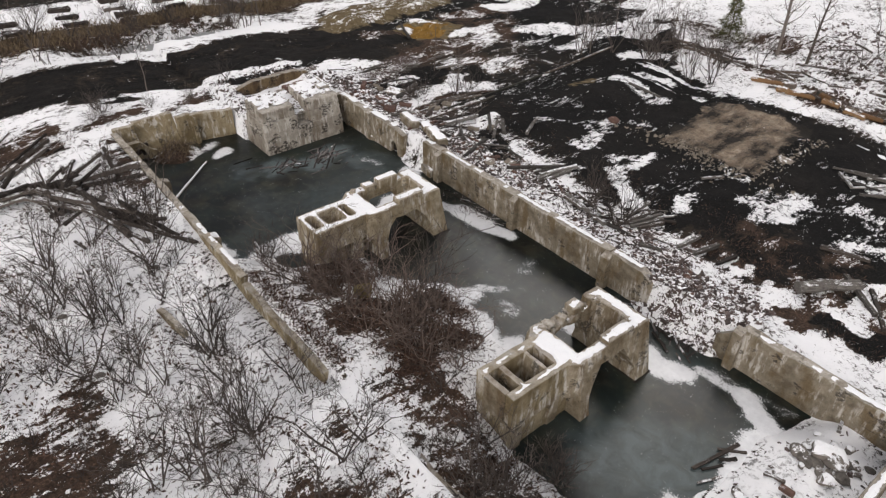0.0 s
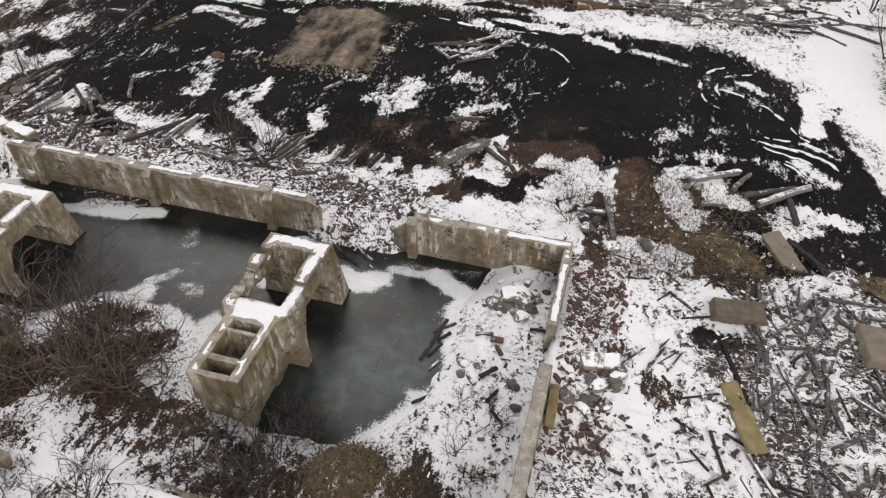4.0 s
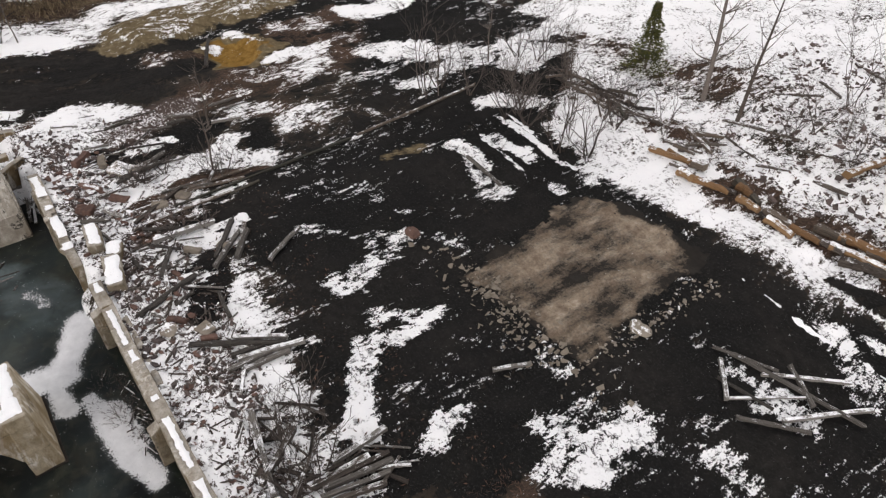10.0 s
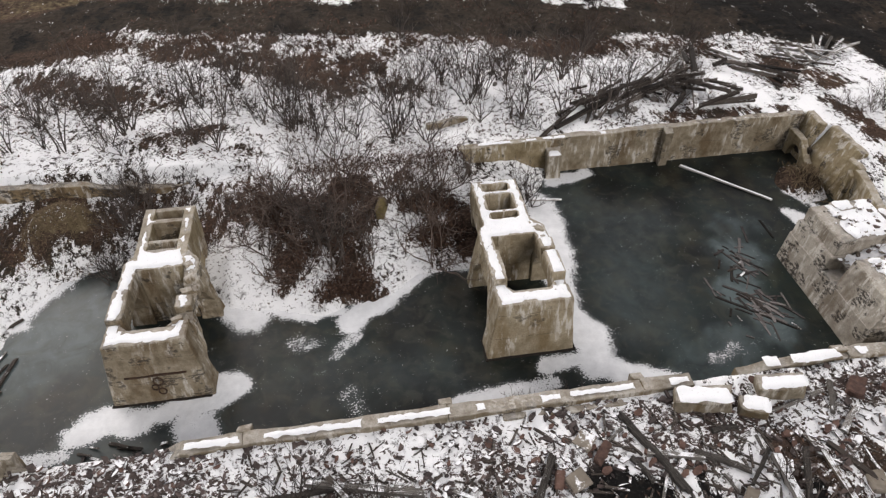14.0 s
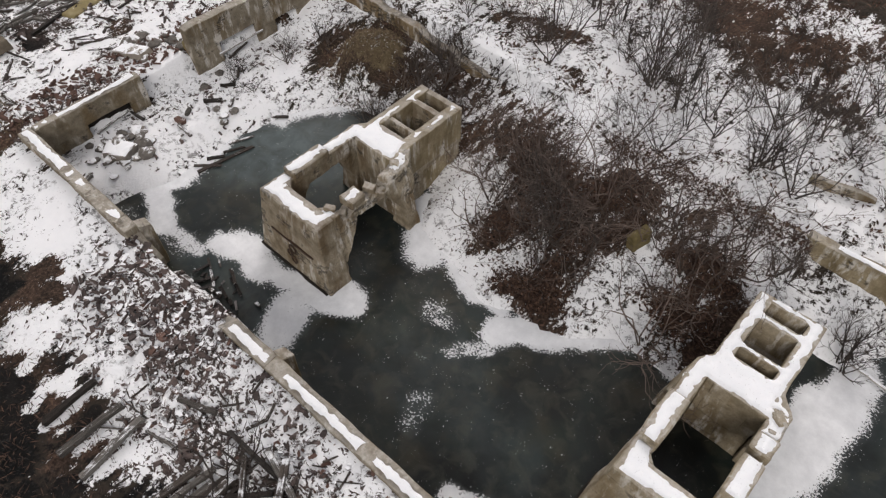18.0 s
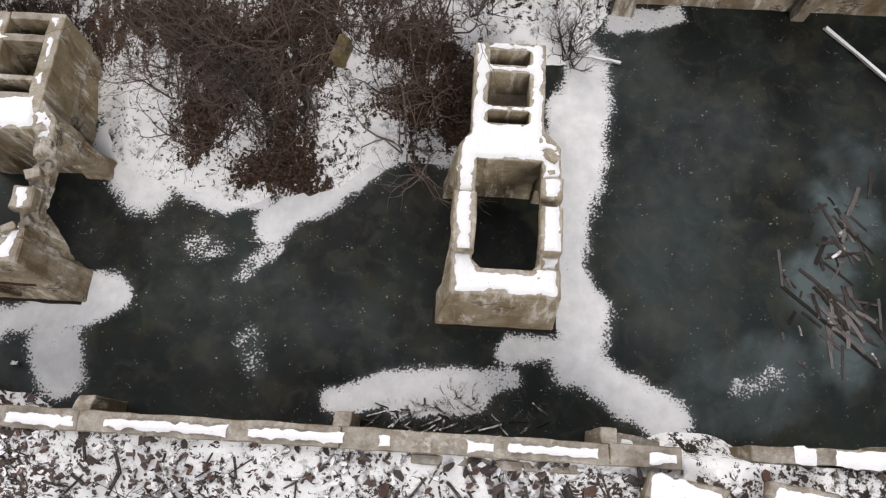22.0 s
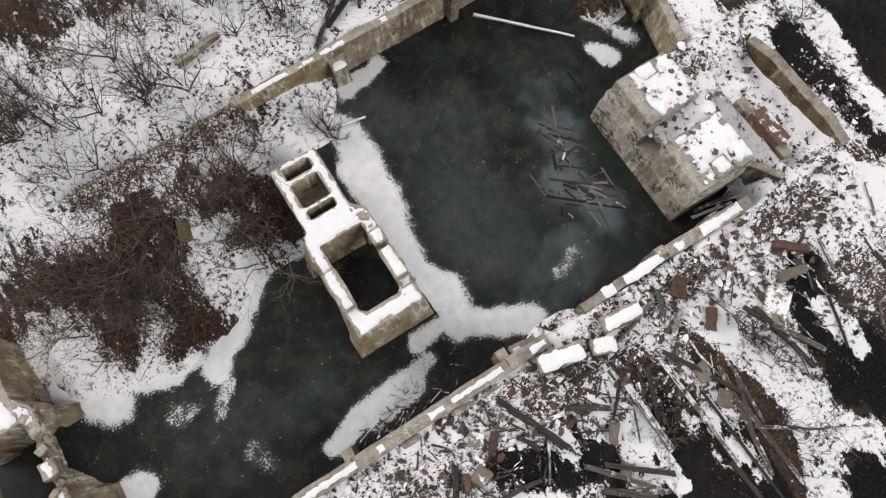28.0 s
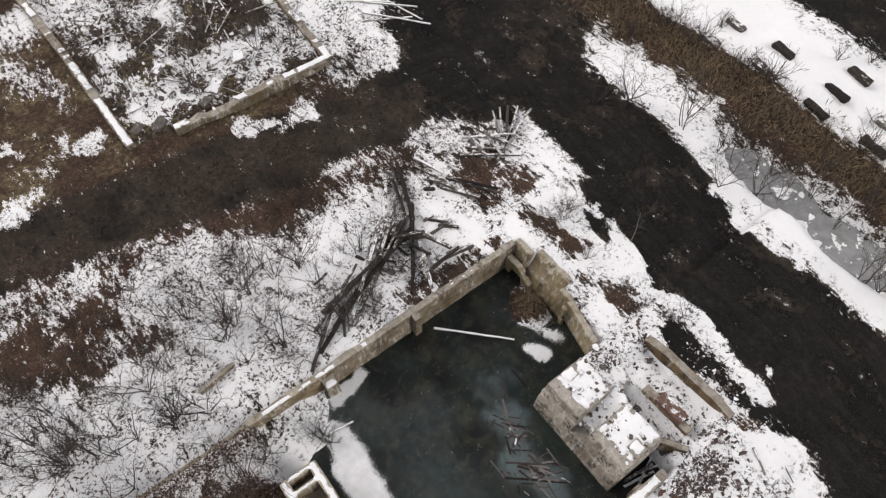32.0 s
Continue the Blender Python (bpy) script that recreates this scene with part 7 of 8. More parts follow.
def shrub_meshes(seed, tall, stems, spread, depth=2, bend=0.12, thick=1.0, material=None):
    """Long stems from one root that fork into arching twigs: a leafless shrub."""
    r = random.Random(seed)
    sv, sf, tv, tf = [], [], [], []

    def limb(at, way, length, rad, level):
        n = 5 if level == 0 else 4 - level // 2
        pts, radii, p, d = [at], [rad], at.copy(), way.normalized()
        for i in range(n):
            d = (d + Vector((r.gauss(0, bend), r.gauss(0, bend), r.gauss(0, bend * 0.7) + (0.07 if level == 0 else 0.03)))).normalized()
            p = p + d * (length / n)
            pts.append(p.copy())
            radii.append(max(0.008, rad * (1 - 0.5 * (i + 1) / n)))
        tube(*((sv, sf) if level == 0 else (tv, tf)), pts, radii, 4 if level == 0 else 3)
        if level == depth:
            return
        shoots = [n, n] + [k for k in range(2 if level == 0 else 1, n) if r.random() < 0.6]
        for k in shoots:
            axis = (pts[k] - pts[k - 1]).normalized()
            b = r.uniform(0, 2 * math.pi)
            u = axis.orthogonal().normalized()
            side = u * math.cos(b) + axis.cross(u) * math.sin(b)
            side.z *= 0.5
            limb(pts[k], axis + side * r.uniform(0.35, 0.9), length * r.uniform(0.35, 0.62), max(0.0085, radii[k] * r.uniform(0.6, 0.85)), level + 1)

    for k in range(stems):
        a = 2 * math.pi * k / stems + r.uniform(-0.5, 0.5)
        lean = r.uniform(0.15, spread)
        base = Vector((0.22 * r.uniform(-1, 1), 0.22 * r.uniform(-1, 1), -0.1))
        limb(base, Vector((math.cos(a) * lean, math.sin(a) * lean, 1)), tall * r.uniform(0.5, 0.75), r.uniform(0.024, 0.042) * thick, 0)
    out = []
    for name, v, f in (("trunk", sv, sf), ("crown", tv, tf)):
        me = mesh_of(name, v, f)
        me.materials.append(material or STEM)
        out.append(me)
    return out


SHRUBS = [shrub_meshes(900 + k, t, n, s) for k, (t, n, s) in enumerate(((2.8, 6, 0.7), (3.6, 5, 0.65), (2.0, 6, 1.0), (3.1, 6, 0.8), (1.4, 6, 1.3), (4.0, 4, 0.6), (1.8, 6, 1.7), (2.7, 6, 1.8)))]
SHRUBS += [shrub_meshes(930 + k, t, n, s, 2, 0.3, 1.0 + 0.15 * k, BROWN_STEM) for k, (t, n, s) in enumerate(((2.4, 8, 2.4), (3.0, 7, 1.6), (5.2, 9, 2.2)))]


def plant(kind, x, y, size, label, group):
    ob = thing("shrub", x, y, gz(x, y), label, "shrub", group, turn=rng.uniform(0, 360))
    ob.scale = (size, size, size)
    for name, me in zip(("trunk", "crown"), SHRUBS[kind]):
        c = new(name, me)
        c.parent = ob
    return ob


def joined(name, pairs, label, category):
    """Many far copies as one mesh."""
    V, F, at, mat = [], [], 0, None
    for me, m in pairs:
        co = np.empty(len(me.vertices) * 3)
        me.vertices.foreach_get("co", co)
        R = np.array(m)
        V.append(co.reshape(-1, 3) @ R[:3, :3].T + R[:3, 3])
        F += [tuple(i + at for i in p.vertices) for p in me.polygons]
        at += len(me.vertices)
        mat = me.materials[0]
    me = mesh_of(name, np.concatenate(V).tolist(), F)
    me.materials.append(mat)
    return tagged(new(name, me), label, category, kind="stuff")


def far_brush(n, x0, y0, x1, y1, kinds, label, seed, size=(0.8, 1.3)):
    r = random.Random(seed)
    pairs = []
    for _ in range(n):
        x, y, k = r.uniform(x0, x1), r.uniform(y0, y1), r.choice(kinds)
        m = Matrix.LocRotScale((x, y, gz(x, y)), Euler((0, 0, r.uniform(0, 6.3))), (r.uniform(*size),) * 3)
        pairs += [(me, m) for me in SHRUBS[k]]
    joined("brush", pairs, label, "brush")


def planted(n, x0, y0, x1, y1, kinds, label, group, seed, size=(0.75, 1.2), test=None):
    r = random.Random(seed)
    done = 0
    while done < n:
        x, y = r.uniform(x0, x1), r.uniform(y0, y1)
        if test and not test(x, y):
            continue
        plant(r.choice(kinds), x, y, r.uniform(*size), label, group)
        done += 1


SOUTH = "shrubs south of the basin"
planted(50, -15, -22, 12, -11.2, (0, 1, 3, 5), "tall leafless grey-brown shrub standing in snow", SOUTH, 81, (0.85, 1.4), test=lambda x, y: y > -21 + 0.4 * max(0, -x - 6))
planted(34, 10, -23, 30, -10.8, (0, 1, 3, 5), "tall leafless grey-brown shrub standing in snow", SOUTH, 82, (0.85, 1.5))
planted(40, -16, -21, 28, -11, (2, 4), "low leafless shrub standing in snow", SOUTH, 80, (0.7, 1.1), test=lambda x, y: y > -21 + 0.4 * max(0, -x - 6))
BANK = "brush on the earth bank"
for x, y, k, size in ((12.4, -6.1, 8, 1.2), (13.2, -5.9, 9, 1.1), (10.6, -5.2, 8, 1.3), (9.6, -4.4, 9, 1.2), (8.6, -4.6, 8, 1.2), (10.6, -3.2, 8, 1.2), (11.2, -1.9, 9, 1.0), (9.2, -1.2, 8, 0.8), (8.2, -2.4, 9, 0.8), (4.4, -3.9, 8, 1.0), (5.2, -4.4, 9, 0.8), (4.2, -6.6, 8, 1.0), (7.4, -6.5, 9, 1.2), (14.2, -4.2, 8, 1.0), (13.0, -3.4, 9, 1.0), (11.0, -5.4, 10, 1.0), (9.0, -5.6, 10, 1.0), (10.2, -3.6, 10, 0.9), (4.6, -5.6, 10, 0.9), (3.4, -4.6, 9, 1.1), (3.2, -6.2, 8, 1.2), (8.4, -7.2, 10, 0.9), (13.0, -5.2, 10, 0.9), (6.4, -6.0, 10, 0.8)):
    plant(k, x, y, size, "tangled brown brush over dead leaves", BANK)
planted(9, 3.0, -8.0, 13.5, -2.2, (10, 9), "long arching brown stems over dead leaves", BANK, 842, (0.7, 1.05))
planted(5, 5.0, -6.5, 13, -1.6, (1, 3, 5), "tall thin bare shrub over dead leaves", BANK, 841, (0.9, 1.3))
planted(9, -3, -9, 4, -6.4, (2, 4, 0), "leafless brush by the pier", BANK, 85, (0.7, 1.1))
planted(12, 14.5, -9, 22, -5.8, (2, 4, 6, 0), "leafless brush by the pier", BANK, 86, (0.9, 1.4))
planted(6, 20.0, -4.6, 21.6, -3.2, (2, 4), "bare brush overhanging the pond", BANK, 861, (0.8, 1.1))
planted(8, 27.0, -8, 30, -1, (4, 2), "low bare brush in snow", "low brush", 87, (0.5, 0.9))
planted(7, -27, -12, -22.5, 2, (0, 2, 4), "thin bare shrub beside the coal road", "low brush", 88, (0.5, 0.8))
planted(6, -25.5, -11, -22.5, -1.5, (8, 6), "tangled brown brush beside the coal road", "low brush", 881, (0.4, 0.65))
planted(5, 8.0, 11.5, 12.0, 14.0, (0, 3), "bare shrub growing through railway ties", "low brush", 95, (0.8, 1.2))
planted(8, -14, 10, -7, 19, (2, 0), "bare shrub in snowy rubble", "low brush", 96, (0.7, 1.1))
planted(5, 30, 9.5, 38, 14, (4, 2), "low bare brush on brown grass", "low brush", 97, (0.6, 0.9))
planted(12, -1.2, 6.9, 2.4, 7.9, (4, 6), "low red-brown brush at the foot of the wall", "low brush", 99, (0.4, 0.62))
planted(4, 2.4, 7.4, 4.4, 8.0, (4, 6), "low red-brown brush at the foot of the wall", "low brush", 199, (0.35, 0.5))
planted(20, -14, 34, 4, 46, (1, 5, 0), "thin bare sapling at the edge of the coal flat", "saplings by the woods", 91, (0.9, 1.6))
planted(20, 52.4, 28, 59, 50, (1, 3, 5), "bare grey bush beside the snowy track", "bushes by the track", 93, (1.2, 1.9))
planted(18, -44, -20, -36, 14, (1, 5), "thin bare sapling in the snowy ditch", "ditch saplings", 89, (0.9, 1.4))
far_brush(34, -50, -24, -45, 20, (2, 4, 0), "brown bare brush on the ditch bank", 90)
far_brush(46, 4, 46, 50, 66, (0, 1, 5, 3), "thin bare saplings in the snowy woods", 92, (0.9, 1.6))
far_brush(24, -22, -60, -2, -38, (0, 2, 3), "bare brush inside the ruined foundation", 94, (1.0, 1.5))
far_brush(60, -24, -34, 14, -21, (4, 2, 6), "low brown brush beside the dirt road", 98, (0.6, 1.0))
far_brush(16, -60, -26, -50, 20, (2, 4), "thin weeds between snowy footings", 100, (0.6, 1.1))
far_brush(18, 55.5, 22, 70, 70, (1, 3, 5), "bare grey brush beyond the snowy track", 101, (1.3, 2.0))


def tree_meshes(seed, tall, rad, limbs):
    r = random.Random(seed)
    tv, tf, cv, cf = [], [], [], []
    pts, radii = grow(r, Vector((0, 0, -0.3)), Vector((r.gauss(0, 0.05), r.gauss(0, 0.05), 1)), tall, rad, 0.04, 10, 0.05)
    radii = [max(0.02, v) for v in radii]
    tube(tv, tf, pts, radii, 8)
    for _ in range(limbs):
        i = r.randint(3, 9)
        a = r.uniform(0, 2 * math.pi)
        bp, br = grow(r, pts[i], Vector((math.cos(a), math.sin(a), r.uniform(0.3, 0.9))), tall * r.uniform(0.12, 0.28), radii[i] * 0.45, 0.14, 5)
        tube(cv, cf, bp, [max(0.012, v) for v in br], 4)
        for _ in range(4):
            k = r.randint(1, 4)
            c = r.uniform(0, 2 * math.pi)
            tp, tr = grow(r, bp[k], Vector((math.cos(c), math.sin(c), r.uniform(0.2, 0.8))), tall * r.uniform(0.04, 0.12), 0.016, 0.2, 3)
            tube(cv, cf, tp, [max(0.008, v) for v in tr], 3)
    out = []
    for name, v, f in (("trunk", tv, tf), ("crown", cv, cf)):
        me = mesh_of(name, v, f)
        me.materials.append(BARK)
        out.append(me)
    return out


TREES = [tree_meshes(950, 9, 0.16, 16), tree_meshes(951, 11, 0.2, 18), tree_meshes(952, 7, 0.1, 14)]


def tree(kind, x, y, size, label):
    ob = thing("tree", x, y, gz(x, y), label, "tree", "bare trees by the bank", turn=rng.uniform(0, 360))
    ob.scale = (size, size, size)
    for name, me in zip(("trunk", "crown"), TREES[kind]):
        new(name, me).parent = ob
    return ob


for k, (x, y) in enumerate(((15.2, 50.7), (18.2, 54.6), (20.0, 56.4), (22.5, 50.8), (25.5, 43.6), (39.0, 49.4), (26.3, 60.5), (32.2, 53.0), (4.2, 50.0), (0.6, 51.0), (36.3, 64.2), (41.3, 59.3), (18.7, 57.3), (23.5, 57.2), (12, 60), (44, 66))):
    tree(k % 2, x, y, rng.uniform(0.8, 1.1), "bare grey tree on the snowy bank")
for x, y in ((-13.4, 41.7), (-8.3, 45.3), (-13.7, 36.9), (-11.5, 35.3), (-6.7, 43.8), (-12.4, 17.9), (-18.2, 19.9), (-6.4, 44.0), (53.4, 35.5), (53.0, 39.9), (54.4, 33.1), (56.3, 46.2), (54.2, 44.0), (55.6, 38.4), (-28, -4.8), (22, -15.5), (-40, 8), (-40.5, 10.5), (-39.5, 12)):
    tree(2, x, y, rng.uniform(0.55, 0.8), "slender bare sapling tree")


def evergreen(x, y, tall):
    ob = thing("evergreen_tree", x, y, gz(x, y), "small yellow-green evergreen tree in snow", "tree")
    r = random.Random(5)
    v, f = [], []
    tube(v, f, [Vector((0, 0, -0.2)), Vector((0, 0, tall))], [0.09, 0.02], 7)
    me = mesh_of("trunk", v, f)
    me.materials.append(BARK)
    new("trunk", me).parent = ob
    v, f = [], []
    for _ in range(3200):
        u = r.random() ** 1.15
        a, rad = r.uniform(0, 2 * math.pi), (1 - u) * tall * 0.34 * r.uniform(0.3, 1.1) * (0.8 + 0.35 * math.sin(21 * u)) + 0.05
        p = Vector((rad * math.cos(a), rad * math.sin(a), 0.35 + u * (tall - 0.3) - rad * 0.25))
        d = Vector((math.cos(a), math.sin(a), r.uniform(-0.5, 0.3))) * r.uniform(0.14, 0.3)
        s = Vector((-math.sin(a), math.cos(a), r.uniform(-0.4, 0.4))) * r.uniform(0.05, 0.1)
        b = len(v)
        v += [tuple(p), tuple(p + d * 0.6 + s), tuple(p + d), tuple(p + d * 0.6 - s)]
        f.append((b, b + 1, b + 2, b + 3))
    me = mesh_of("crown", v, f)
    me.materials.append(NEEDLES)
    new("crown", me).parent = ob


evergreen(-5.5, 51.6, 5.4)


# ---- loose stuff on the ground ----
def pieces(name, n, where, size, material, label, seed, flat=0.35, tilt=0.5, lift=0.3):
    """Many small angular fragments in one mesh."""
    g = np.random.default_rng(seed)
    x, y = where(g, n)
    n = len(x)
    s = size[0] + (size[1] - size[0]) * g.random(n) ** 2
    asp, hgt = g.uniform(0.2, 0.7, n), g.uniform(0.5, 1.2, n) * flat
    a, tx, ty = g.uniform(0, 2 * np.pi, n), g.normal(0, tilt, n), g.normal(0, tilt, n)
    corner = np.array([(-1, -1, -1), (1, -1, -1), (1, 1, -1), (-1, 1, -1), (-1, -1, 1), (1, -1, 1), (1, 1, 1), (-1, 1, 1)], float) * 0.5
    P = corner[None] * np.stack([s, s * asp, s * hgt], 1)[:, None, :]
    P = P * g.uniform(0.65, 1.15, P.shape)
    c, sn = np.cos(a)[:, None], np.sin(a)[:, None]
    Z = P[:, :, 2] + P[:, :, 0] * tx[:, None] + P[:, :, 1] * ty[:, None]
    X, Y = P[:, :, 0] * c - P[:, :, 1] * sn, P[:, :, 0] * sn + P[:, :, 1] * c
    z = height(x, y)
    V = np.stack([X + x[:, None], Y + y[:, None], Z + (z + s * hgt * lift)[:, None]], 2).reshape(-1, 3)
    quad = np.array([(0, 3, 2, 1), (4, 5, 6, 7), (0, 1, 5, 4), (1, 2, 6, 5), (2, 3, 7, 6), (3, 0, 4, 7)])
    F = (quad[None] + 8 * np.arange(n)[:, None, None]).reshape(-1, 4)
    me = mesh_of(name, V.tolist(), F.tolist())
    me.materials.append(material)
    return tagged(new(name, me), label, name.replace("_", " "), kind="stuff")


def flakes(name, n, where, size, material, label, seed, stand=0.6, slim=0.34, rise=0.0):
    """Many small curled flakes or blades in one mesh."""
    g = np.random.default_rng(seed)
    x, y = where(g, n)
    n = len(x)
    s = g.uniform(*size, n)
    a, b = g.uniform(0, 2 * np.pi, n), g.uniform(0, stand, n)
    d = np.stack([np.cos(a) * np.cos(b), np.sin(a) * np.cos(b), np.sin(b)], 1) * s[:, None]
    e = np.stack([-np.sin(a), np.cos(a), g.uniform(-0.5, 0.5, n)], 1) * (s * slim * 0.5)[:, None]
    o = np.stack([x, y, height(x, y) + 0.02 + rise * g.random(n) ** 2], 1)
    V = np.stack([o, o + d * 0.55 + e, o + d, o + d * 0.5 - e], 1).reshape(-1, 3)
    F = (np.arange(4)[None] + 4 * np.arange(n)[:, None])
    me = mesh_of(name, V.tolist(), F.tolist())
    me.materials.append(material)
    return tagged(new(name, me), label, name.replace("_", " "), kind="stuff")


def zone(x0, y0, x1, y1, grain=0.25, level=0.45, seed=0, skip_water=True, off_road=False):
    """Random places in a rectangle, thinned in patches, never on the water."""
    def pick(g, n):
        x, y = g.uniform(x0, x1, n), g.uniform(y0, y1, n)
        keep = fbm(x * grain, y * grain, seed) + g.normal(0, 0.08, n) > level
        if skip_water:
            keep &= height(x, y) > 0.05
        if off_road:
            keep &= covers(x, y)[1] < 0.25
        return x[keep], y[keep]
    return pick


def shards(n, x0, y0, x1, y1, seed, size, label):
    """Single flat brick and shingle fragments that can be picked apart."""
    r = random.Random(seed)
    bank = thing("rubble_bank", (x0 + x1) / 2, (y0 + y1) / 2, gz((x0 + x1) / 2, (y0 + y1) / 2), label, "rubble")
    shapes = []
    for k in range(9):
        bm = bmesh.new()
        m = r.randint(5, 7)
        slim = r.uniform(0.16, 0.34)
        prism(bm, [(0.5 * math.cos(a) * r.uniform(0.7, 1.1), slim * math.sin(a) * r.uniform(0.6, 1.15)) for a in np.linspace(0, 2 * math.pi, m, endpoint=False)], -0.1, r.uniform(0.08, 0.2), "z")
        me = bpy.data.meshes.new("brick")
        bm.to_mesh(me)
        bm.free()
        me.materials.append((SHINGLE, SHINGLE, BRICK)[k % 3])
        shapes.append(me)
    px, py = zone(x0, y0, x1, y1, 0.5, 0.5, seed)(np.random.default_rng(seed), n * 3)
    inverse = bank.matrix_world.inverted()
    for x, y in list(zip(px, py))[:n]:
        x, y, a = float(x), float(y), r.uniform(*size)
        ob = new("brick", r.choice(shapes))
        ob.parent = bank
        ob.matrix_basis = inverse @ pose(x, y, gz(x, y) + 0.1 * a, r.uniform(-14, 14), r.uniform(-14, 14), r.uniform(0, 360)) @ Matrix.Diagonal((a, a, a, 1))
    return bank


SHINGLE = dusted("mauve_shingle", ((0.3, (0.03, 0.024, 0.023)), (0.5, (0.075, 0.059, 0.056)), (0.72, (0.16, 0.13, 0.122))), snow=0.44, scale=5)
shards(150, -6.8, 9.0, 4.0, 12.6, 91, (0.22, 0.55), "heap of brick and shingle fragments with snow between")
shards(170, 5.0, 8.95, 16.5, 12.8, 92, (0.2, 0.42), "bank of mauve shingle fragments with snow between")
shards(130, -20.0, 8.9, -7.0, 12.6, 93, (0.25, 0.6), "bank of broken brick behind the wall, half under snow")
shards(80, 16.6, 8.2, 21.4, 11.5, 94, (0.2, 0.55), "slope of broken brick in the gap of the wall")
pieces("rubble", 4500, zone(-7.2, 8.95, 21.5, 13.5, 0.5, 0.56, 40), (0.07, 0.34), RUBBLE, "broken brick and shingle rubble on snow", 1)
pieces("rubble", 2600, zone(-22.5, 8.8, -7, 15, 0.5, 0.58, 41), (0.08, 0.38), RUBBLE, "broken brick and shingle rubble on snow", 2)
pieces("rubble", 1250, zone(15.5, 6.5, 22.3, 12, 0.5, 0.42, 42), (0.1, 0.46), RUBBLE, "rubble sliding through a break in the wall", 3)
pieces("rubble", 800, zone(26.6, -8, 30.6, 8.2, 0.6, 0.55, 43), (0.05, 0.3), RUBBLE, "dark stones in snow by the pond", 4)
pieces("rubble", 9000, zone(31.4, -10, 54, 15, 0.8, 0.54, 44), (0.07, 0.4), RUBBLE, "dark wreckage fragments in snow", 5)
pieces("rubble", 1500, zone(-26, -3, -18.6, 9, 0.4, 0.47, 45), (0.08, 0.34), RUBBLE, "dark rubble on the snow behind the block", 6)
pieces("rubble", 380, lambda g, n: (8.4 + g.normal(0, 3.2, n), 24.9 + 0.14 * g.normal(0, 3.2, n) + g.normal(0, 0.5, n)), (0.06, 0.4), SLAB, "pale crumbs of concrete along the edge of a pad", 28)
pieces("rubble", 220, lambda g, n: (13.2 + g.normal(0, 0.35, n), g.uniform(25.5, 35.5, n)), (0.06, 0.3), SLAB, "pale crumbs of concrete along the edge of a pad", 29)
pieces("rubble", 800, lambda g, n: (g.uniform(31.5, 34.3, n), g.uniform(-4, 8.8, n)), (0.08, 0.42), BRICK, "red-brown brick rubble outside the end wall", 27)
pieces("coal_lump", 8000, zone(-20, 13, 44, 38, 0.2, 0.47, 46), (0.03, 0.12), COAL_STONE, "small stones and snow lumps on coal dust", 7)
pieces("rubble", 5000, zone(0, 44, 52, 68, 0.4, 0.5, 47), (0.12, 0.6), RUBBLE, "dark stones and branches on the snowy bank", 8)
flakes("dead_leaf", 7000, zone(-10, 42.8, 46, 60, 0.7, 0.5, 71), (0.12, 0.4), LITTER, "brown leaves and bark between rotten logs", 25)
flakes("dead_leaf", 17000, zone(-24, -24, 32, -10.3, 0.45, 0.56, 48), (0.1, 0.34), LITTER, "dark dead leaves and twigs on snow", 9)
flakes("dead_leaf", 2600, zone(2.5, -9.3, 16.5, -0.2, 0.7, 0.52, 49), (0.06, 0.22), LITTER, "dark dead leaves and twigs on snow", 10)
LEAFY = [(13.6, -6.7, 12.1, -6.0, 0.7), (11.2, -5.6, 9.6, -4.7, 0.9), (8.9, -4.3, 8.3, -7.4, 0.7), (10.6, -4.4, 12.0, -2.2, 0.6), (10.0, -0.7, 8.2, -1.2, 0.4), (4.9, -4.0, 2.7, -3.8, 0.5), (4.9, -6.0, 3.0, -6.3, 0.6), (8.3, -1.5, 8.7, -3.6, 0.5)]


def drifts(g, n):
    """Leaves blown together along a few lines."""
    rows = np.array(LEAFY)[g.integers(0, len(LEAFY), n)]
    k = g.random(n)
    x, y = rows[:, 0] + k * (rows[:, 2] - rows[:, 0]) + g.normal(0, 1, n) * rows[:, 4], rows[:, 1] + k * (rows[:, 3] - rows[:, 1]) + g.normal(0, 1, n) * rows[:, 4]
    keep = (height(x, y) > 0.06) & (fbm(x * 1.3, y * 1.3, 70) > 0.44)
    return x[keep], y[keep]


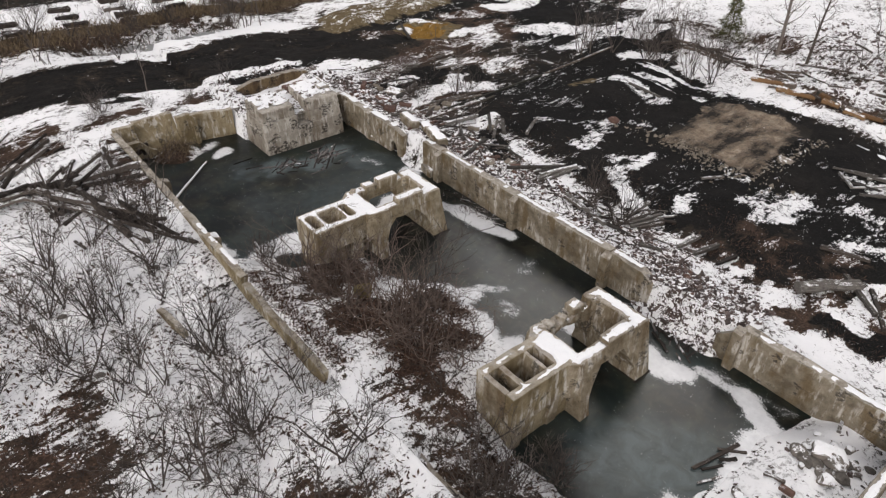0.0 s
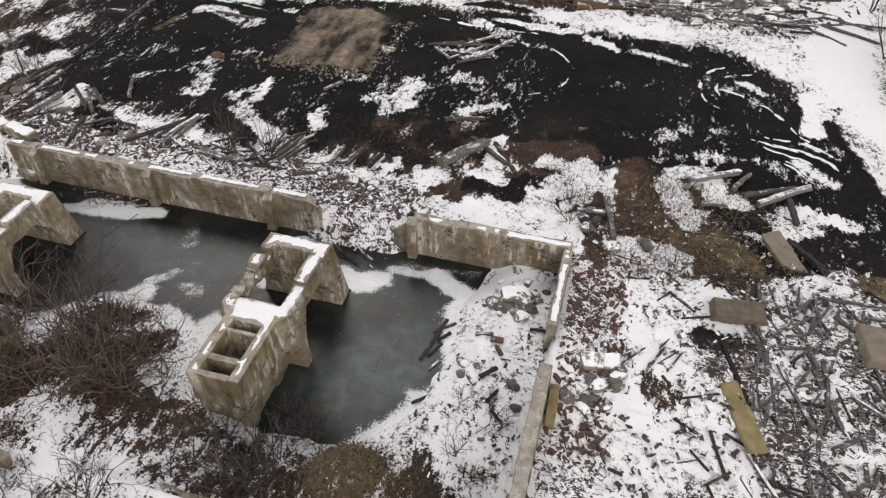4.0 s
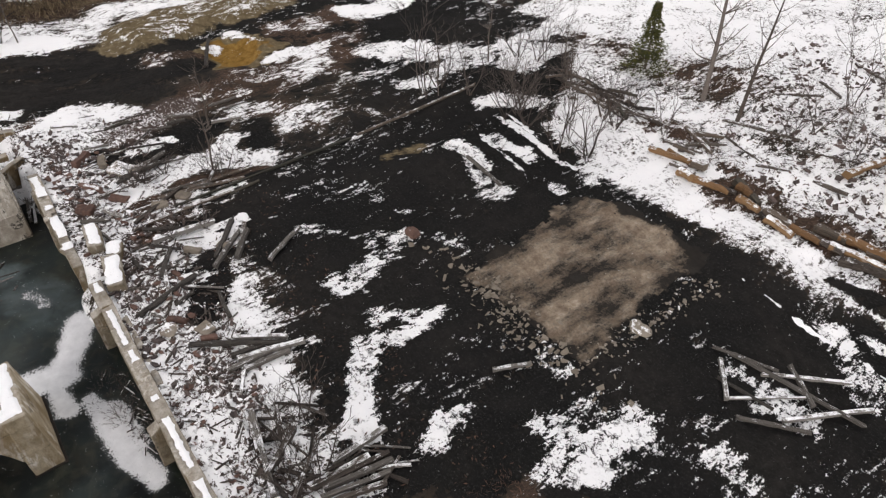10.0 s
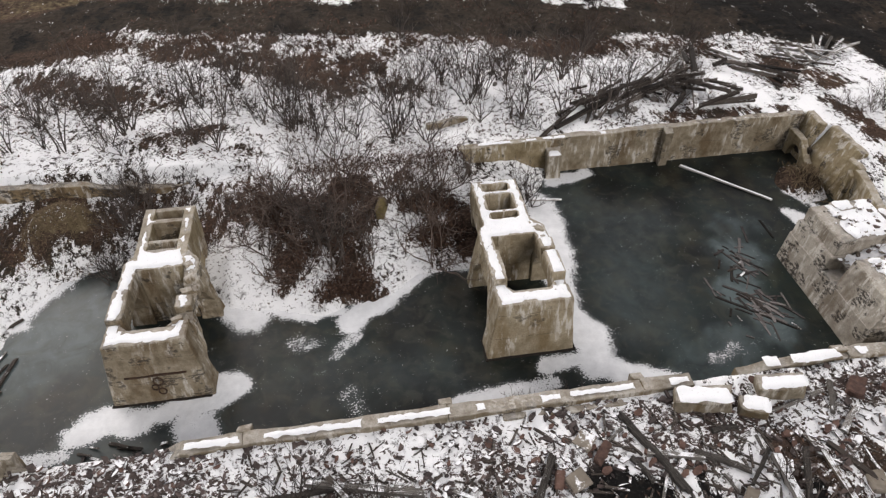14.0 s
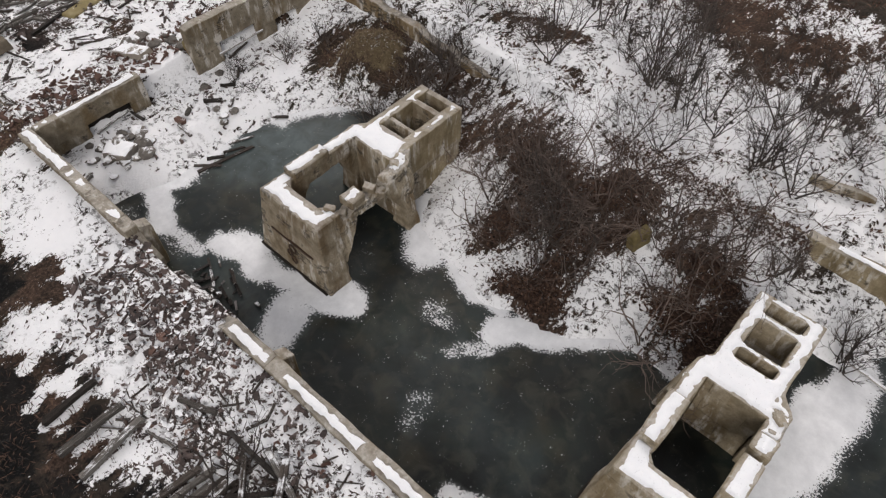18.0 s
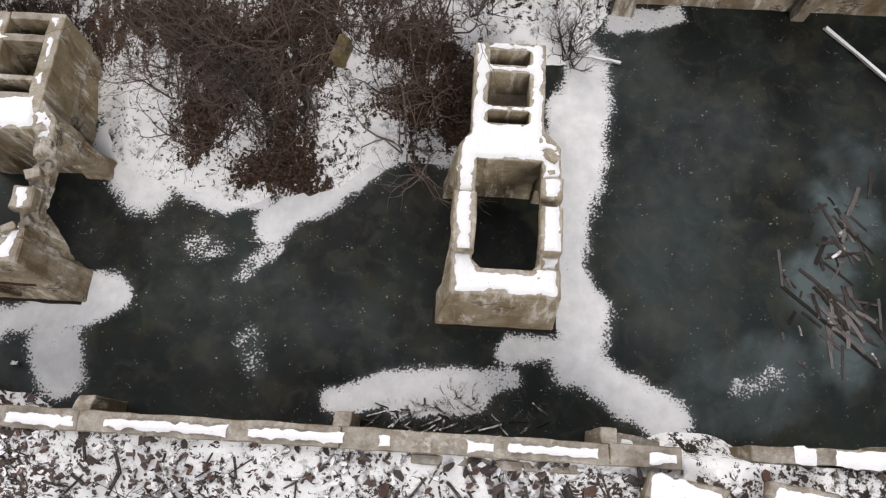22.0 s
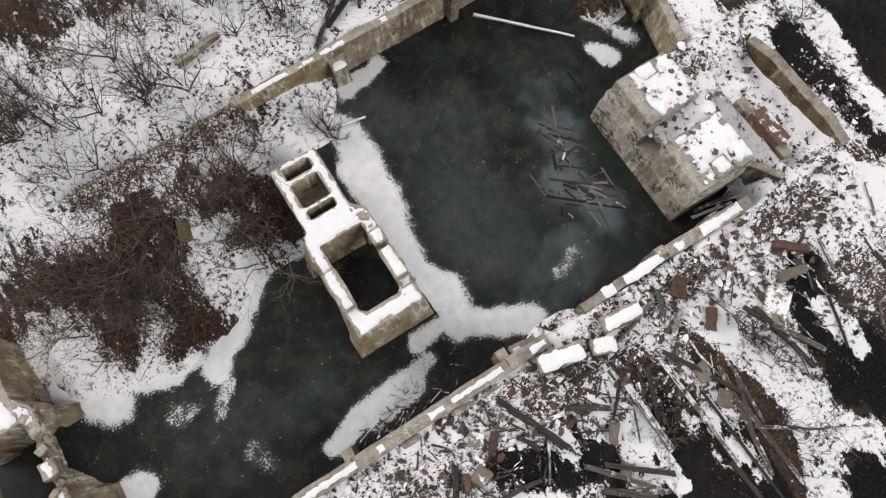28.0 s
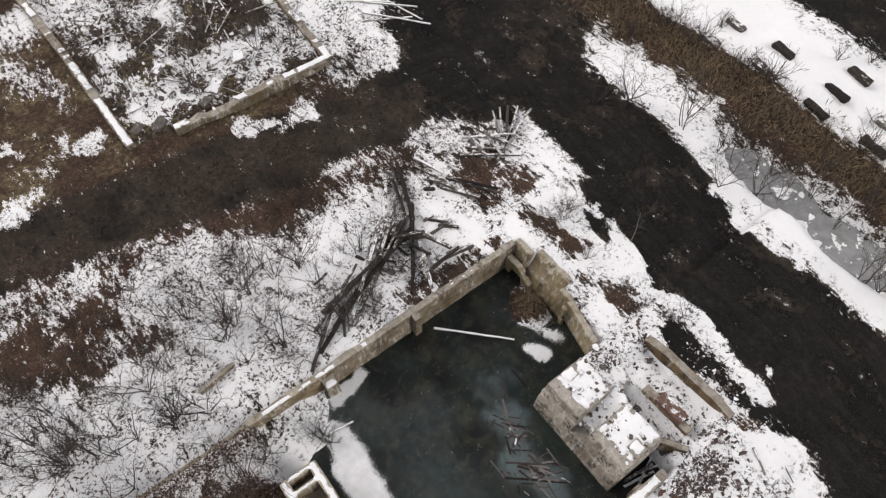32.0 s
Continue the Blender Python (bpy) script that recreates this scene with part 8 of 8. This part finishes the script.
flakes("dead_leaf", 9000, drifts, (0.12, 0.32), LITTER, "red-brown dead leaves in drifts under brush", 23)
flakes("dead_leaf", 6500, drifts, (0.08, 0.2), LITTER, "red-brown dead leaves caught in the twigs of brush", 26, 0.9, 0.5, 1.0)
flakes("dead_leaf", 2500, lambda g, n: (g.uniform(1, 11, n), g.normal(-9.3, 0.45, n)), (0.08, 0.25), LITTER, "brown litter on the buried wall top", 24)
flakes("dead_leaf", 3000, zone(16, -9.3, 30, -4.5, 0.4, 0.45, 50), (0.08, 0.24), LITTER, "dark dead leaves and twigs on snow", 11)
flakes("dead_leaf", 4000, zone(-18, 9, 24, 20, 0.6, 0.6, 51), (0.08, 0.26), LITTER, "dark litter on the rubble", 12)
flakes("dead_leaf", 15000, zone(-30, -34, 36, -20, 0.3, 0.42, 52, off_road=True), (0.1, 0.35), LITTER, "brown leaves beside the dirt road", 13, 0.9)
pieces("rubble", 3000, zone(-21, -62, -2.8, -36.8, 0.5, 0.5, 60), (0.12, 0.6), RUBBLE, "grey rubble inside the ruined foundation", 20)
flakes("dead_leaf", 14000, zone(-26, -62, 30, -29, 0.3, 0.48, 61, off_road=True), (0.15, 0.45), LITTER, "rust-brown leaves on bare ground", 21, 0.9)
flakes("dry_grass", 4500, lambda g, n: (24.4 + g.normal(0, 1.3, n), -7.0 + g.normal(0, 1.2, n)), (0.08, 0.22), STRAW, "dry yellow grass on an earth mound", 14, 1.0, 0.2)
flakes("dead_weed", 7000, zone(15, 12, 38, 19, 0.4, 0.5, 62), (0.12, 0.4), LITTER, "thin dark dead weeds on bare earth", 22, 1.2, 0.1)
flakes("dry_grass", 6000, zone(30.5, 8, 43, 18, 0.25, 0.48, 53), (0.15, 0.4), STRAW, "dry brown grass", 15, 1.3, 0.14)
flakes("dry_grass", 14000, lambda g, n: (-46.9 + g.normal(0, 1.6, n), g.uniform(-32, 24, n)), (0.3, 0.8), STRAW, "dry brown grass along the ditch", 16, 1.4, 0.12)
flakes("dry_grass", 900, lambda g, n: (-19.5 + g.normal(0, 0.6, n), -6 + g.normal(0, 0.8, n)), (0.2, 0.6), STRAW, "dry reeds in the corner of the basin", 17, 1.4, 0.1)
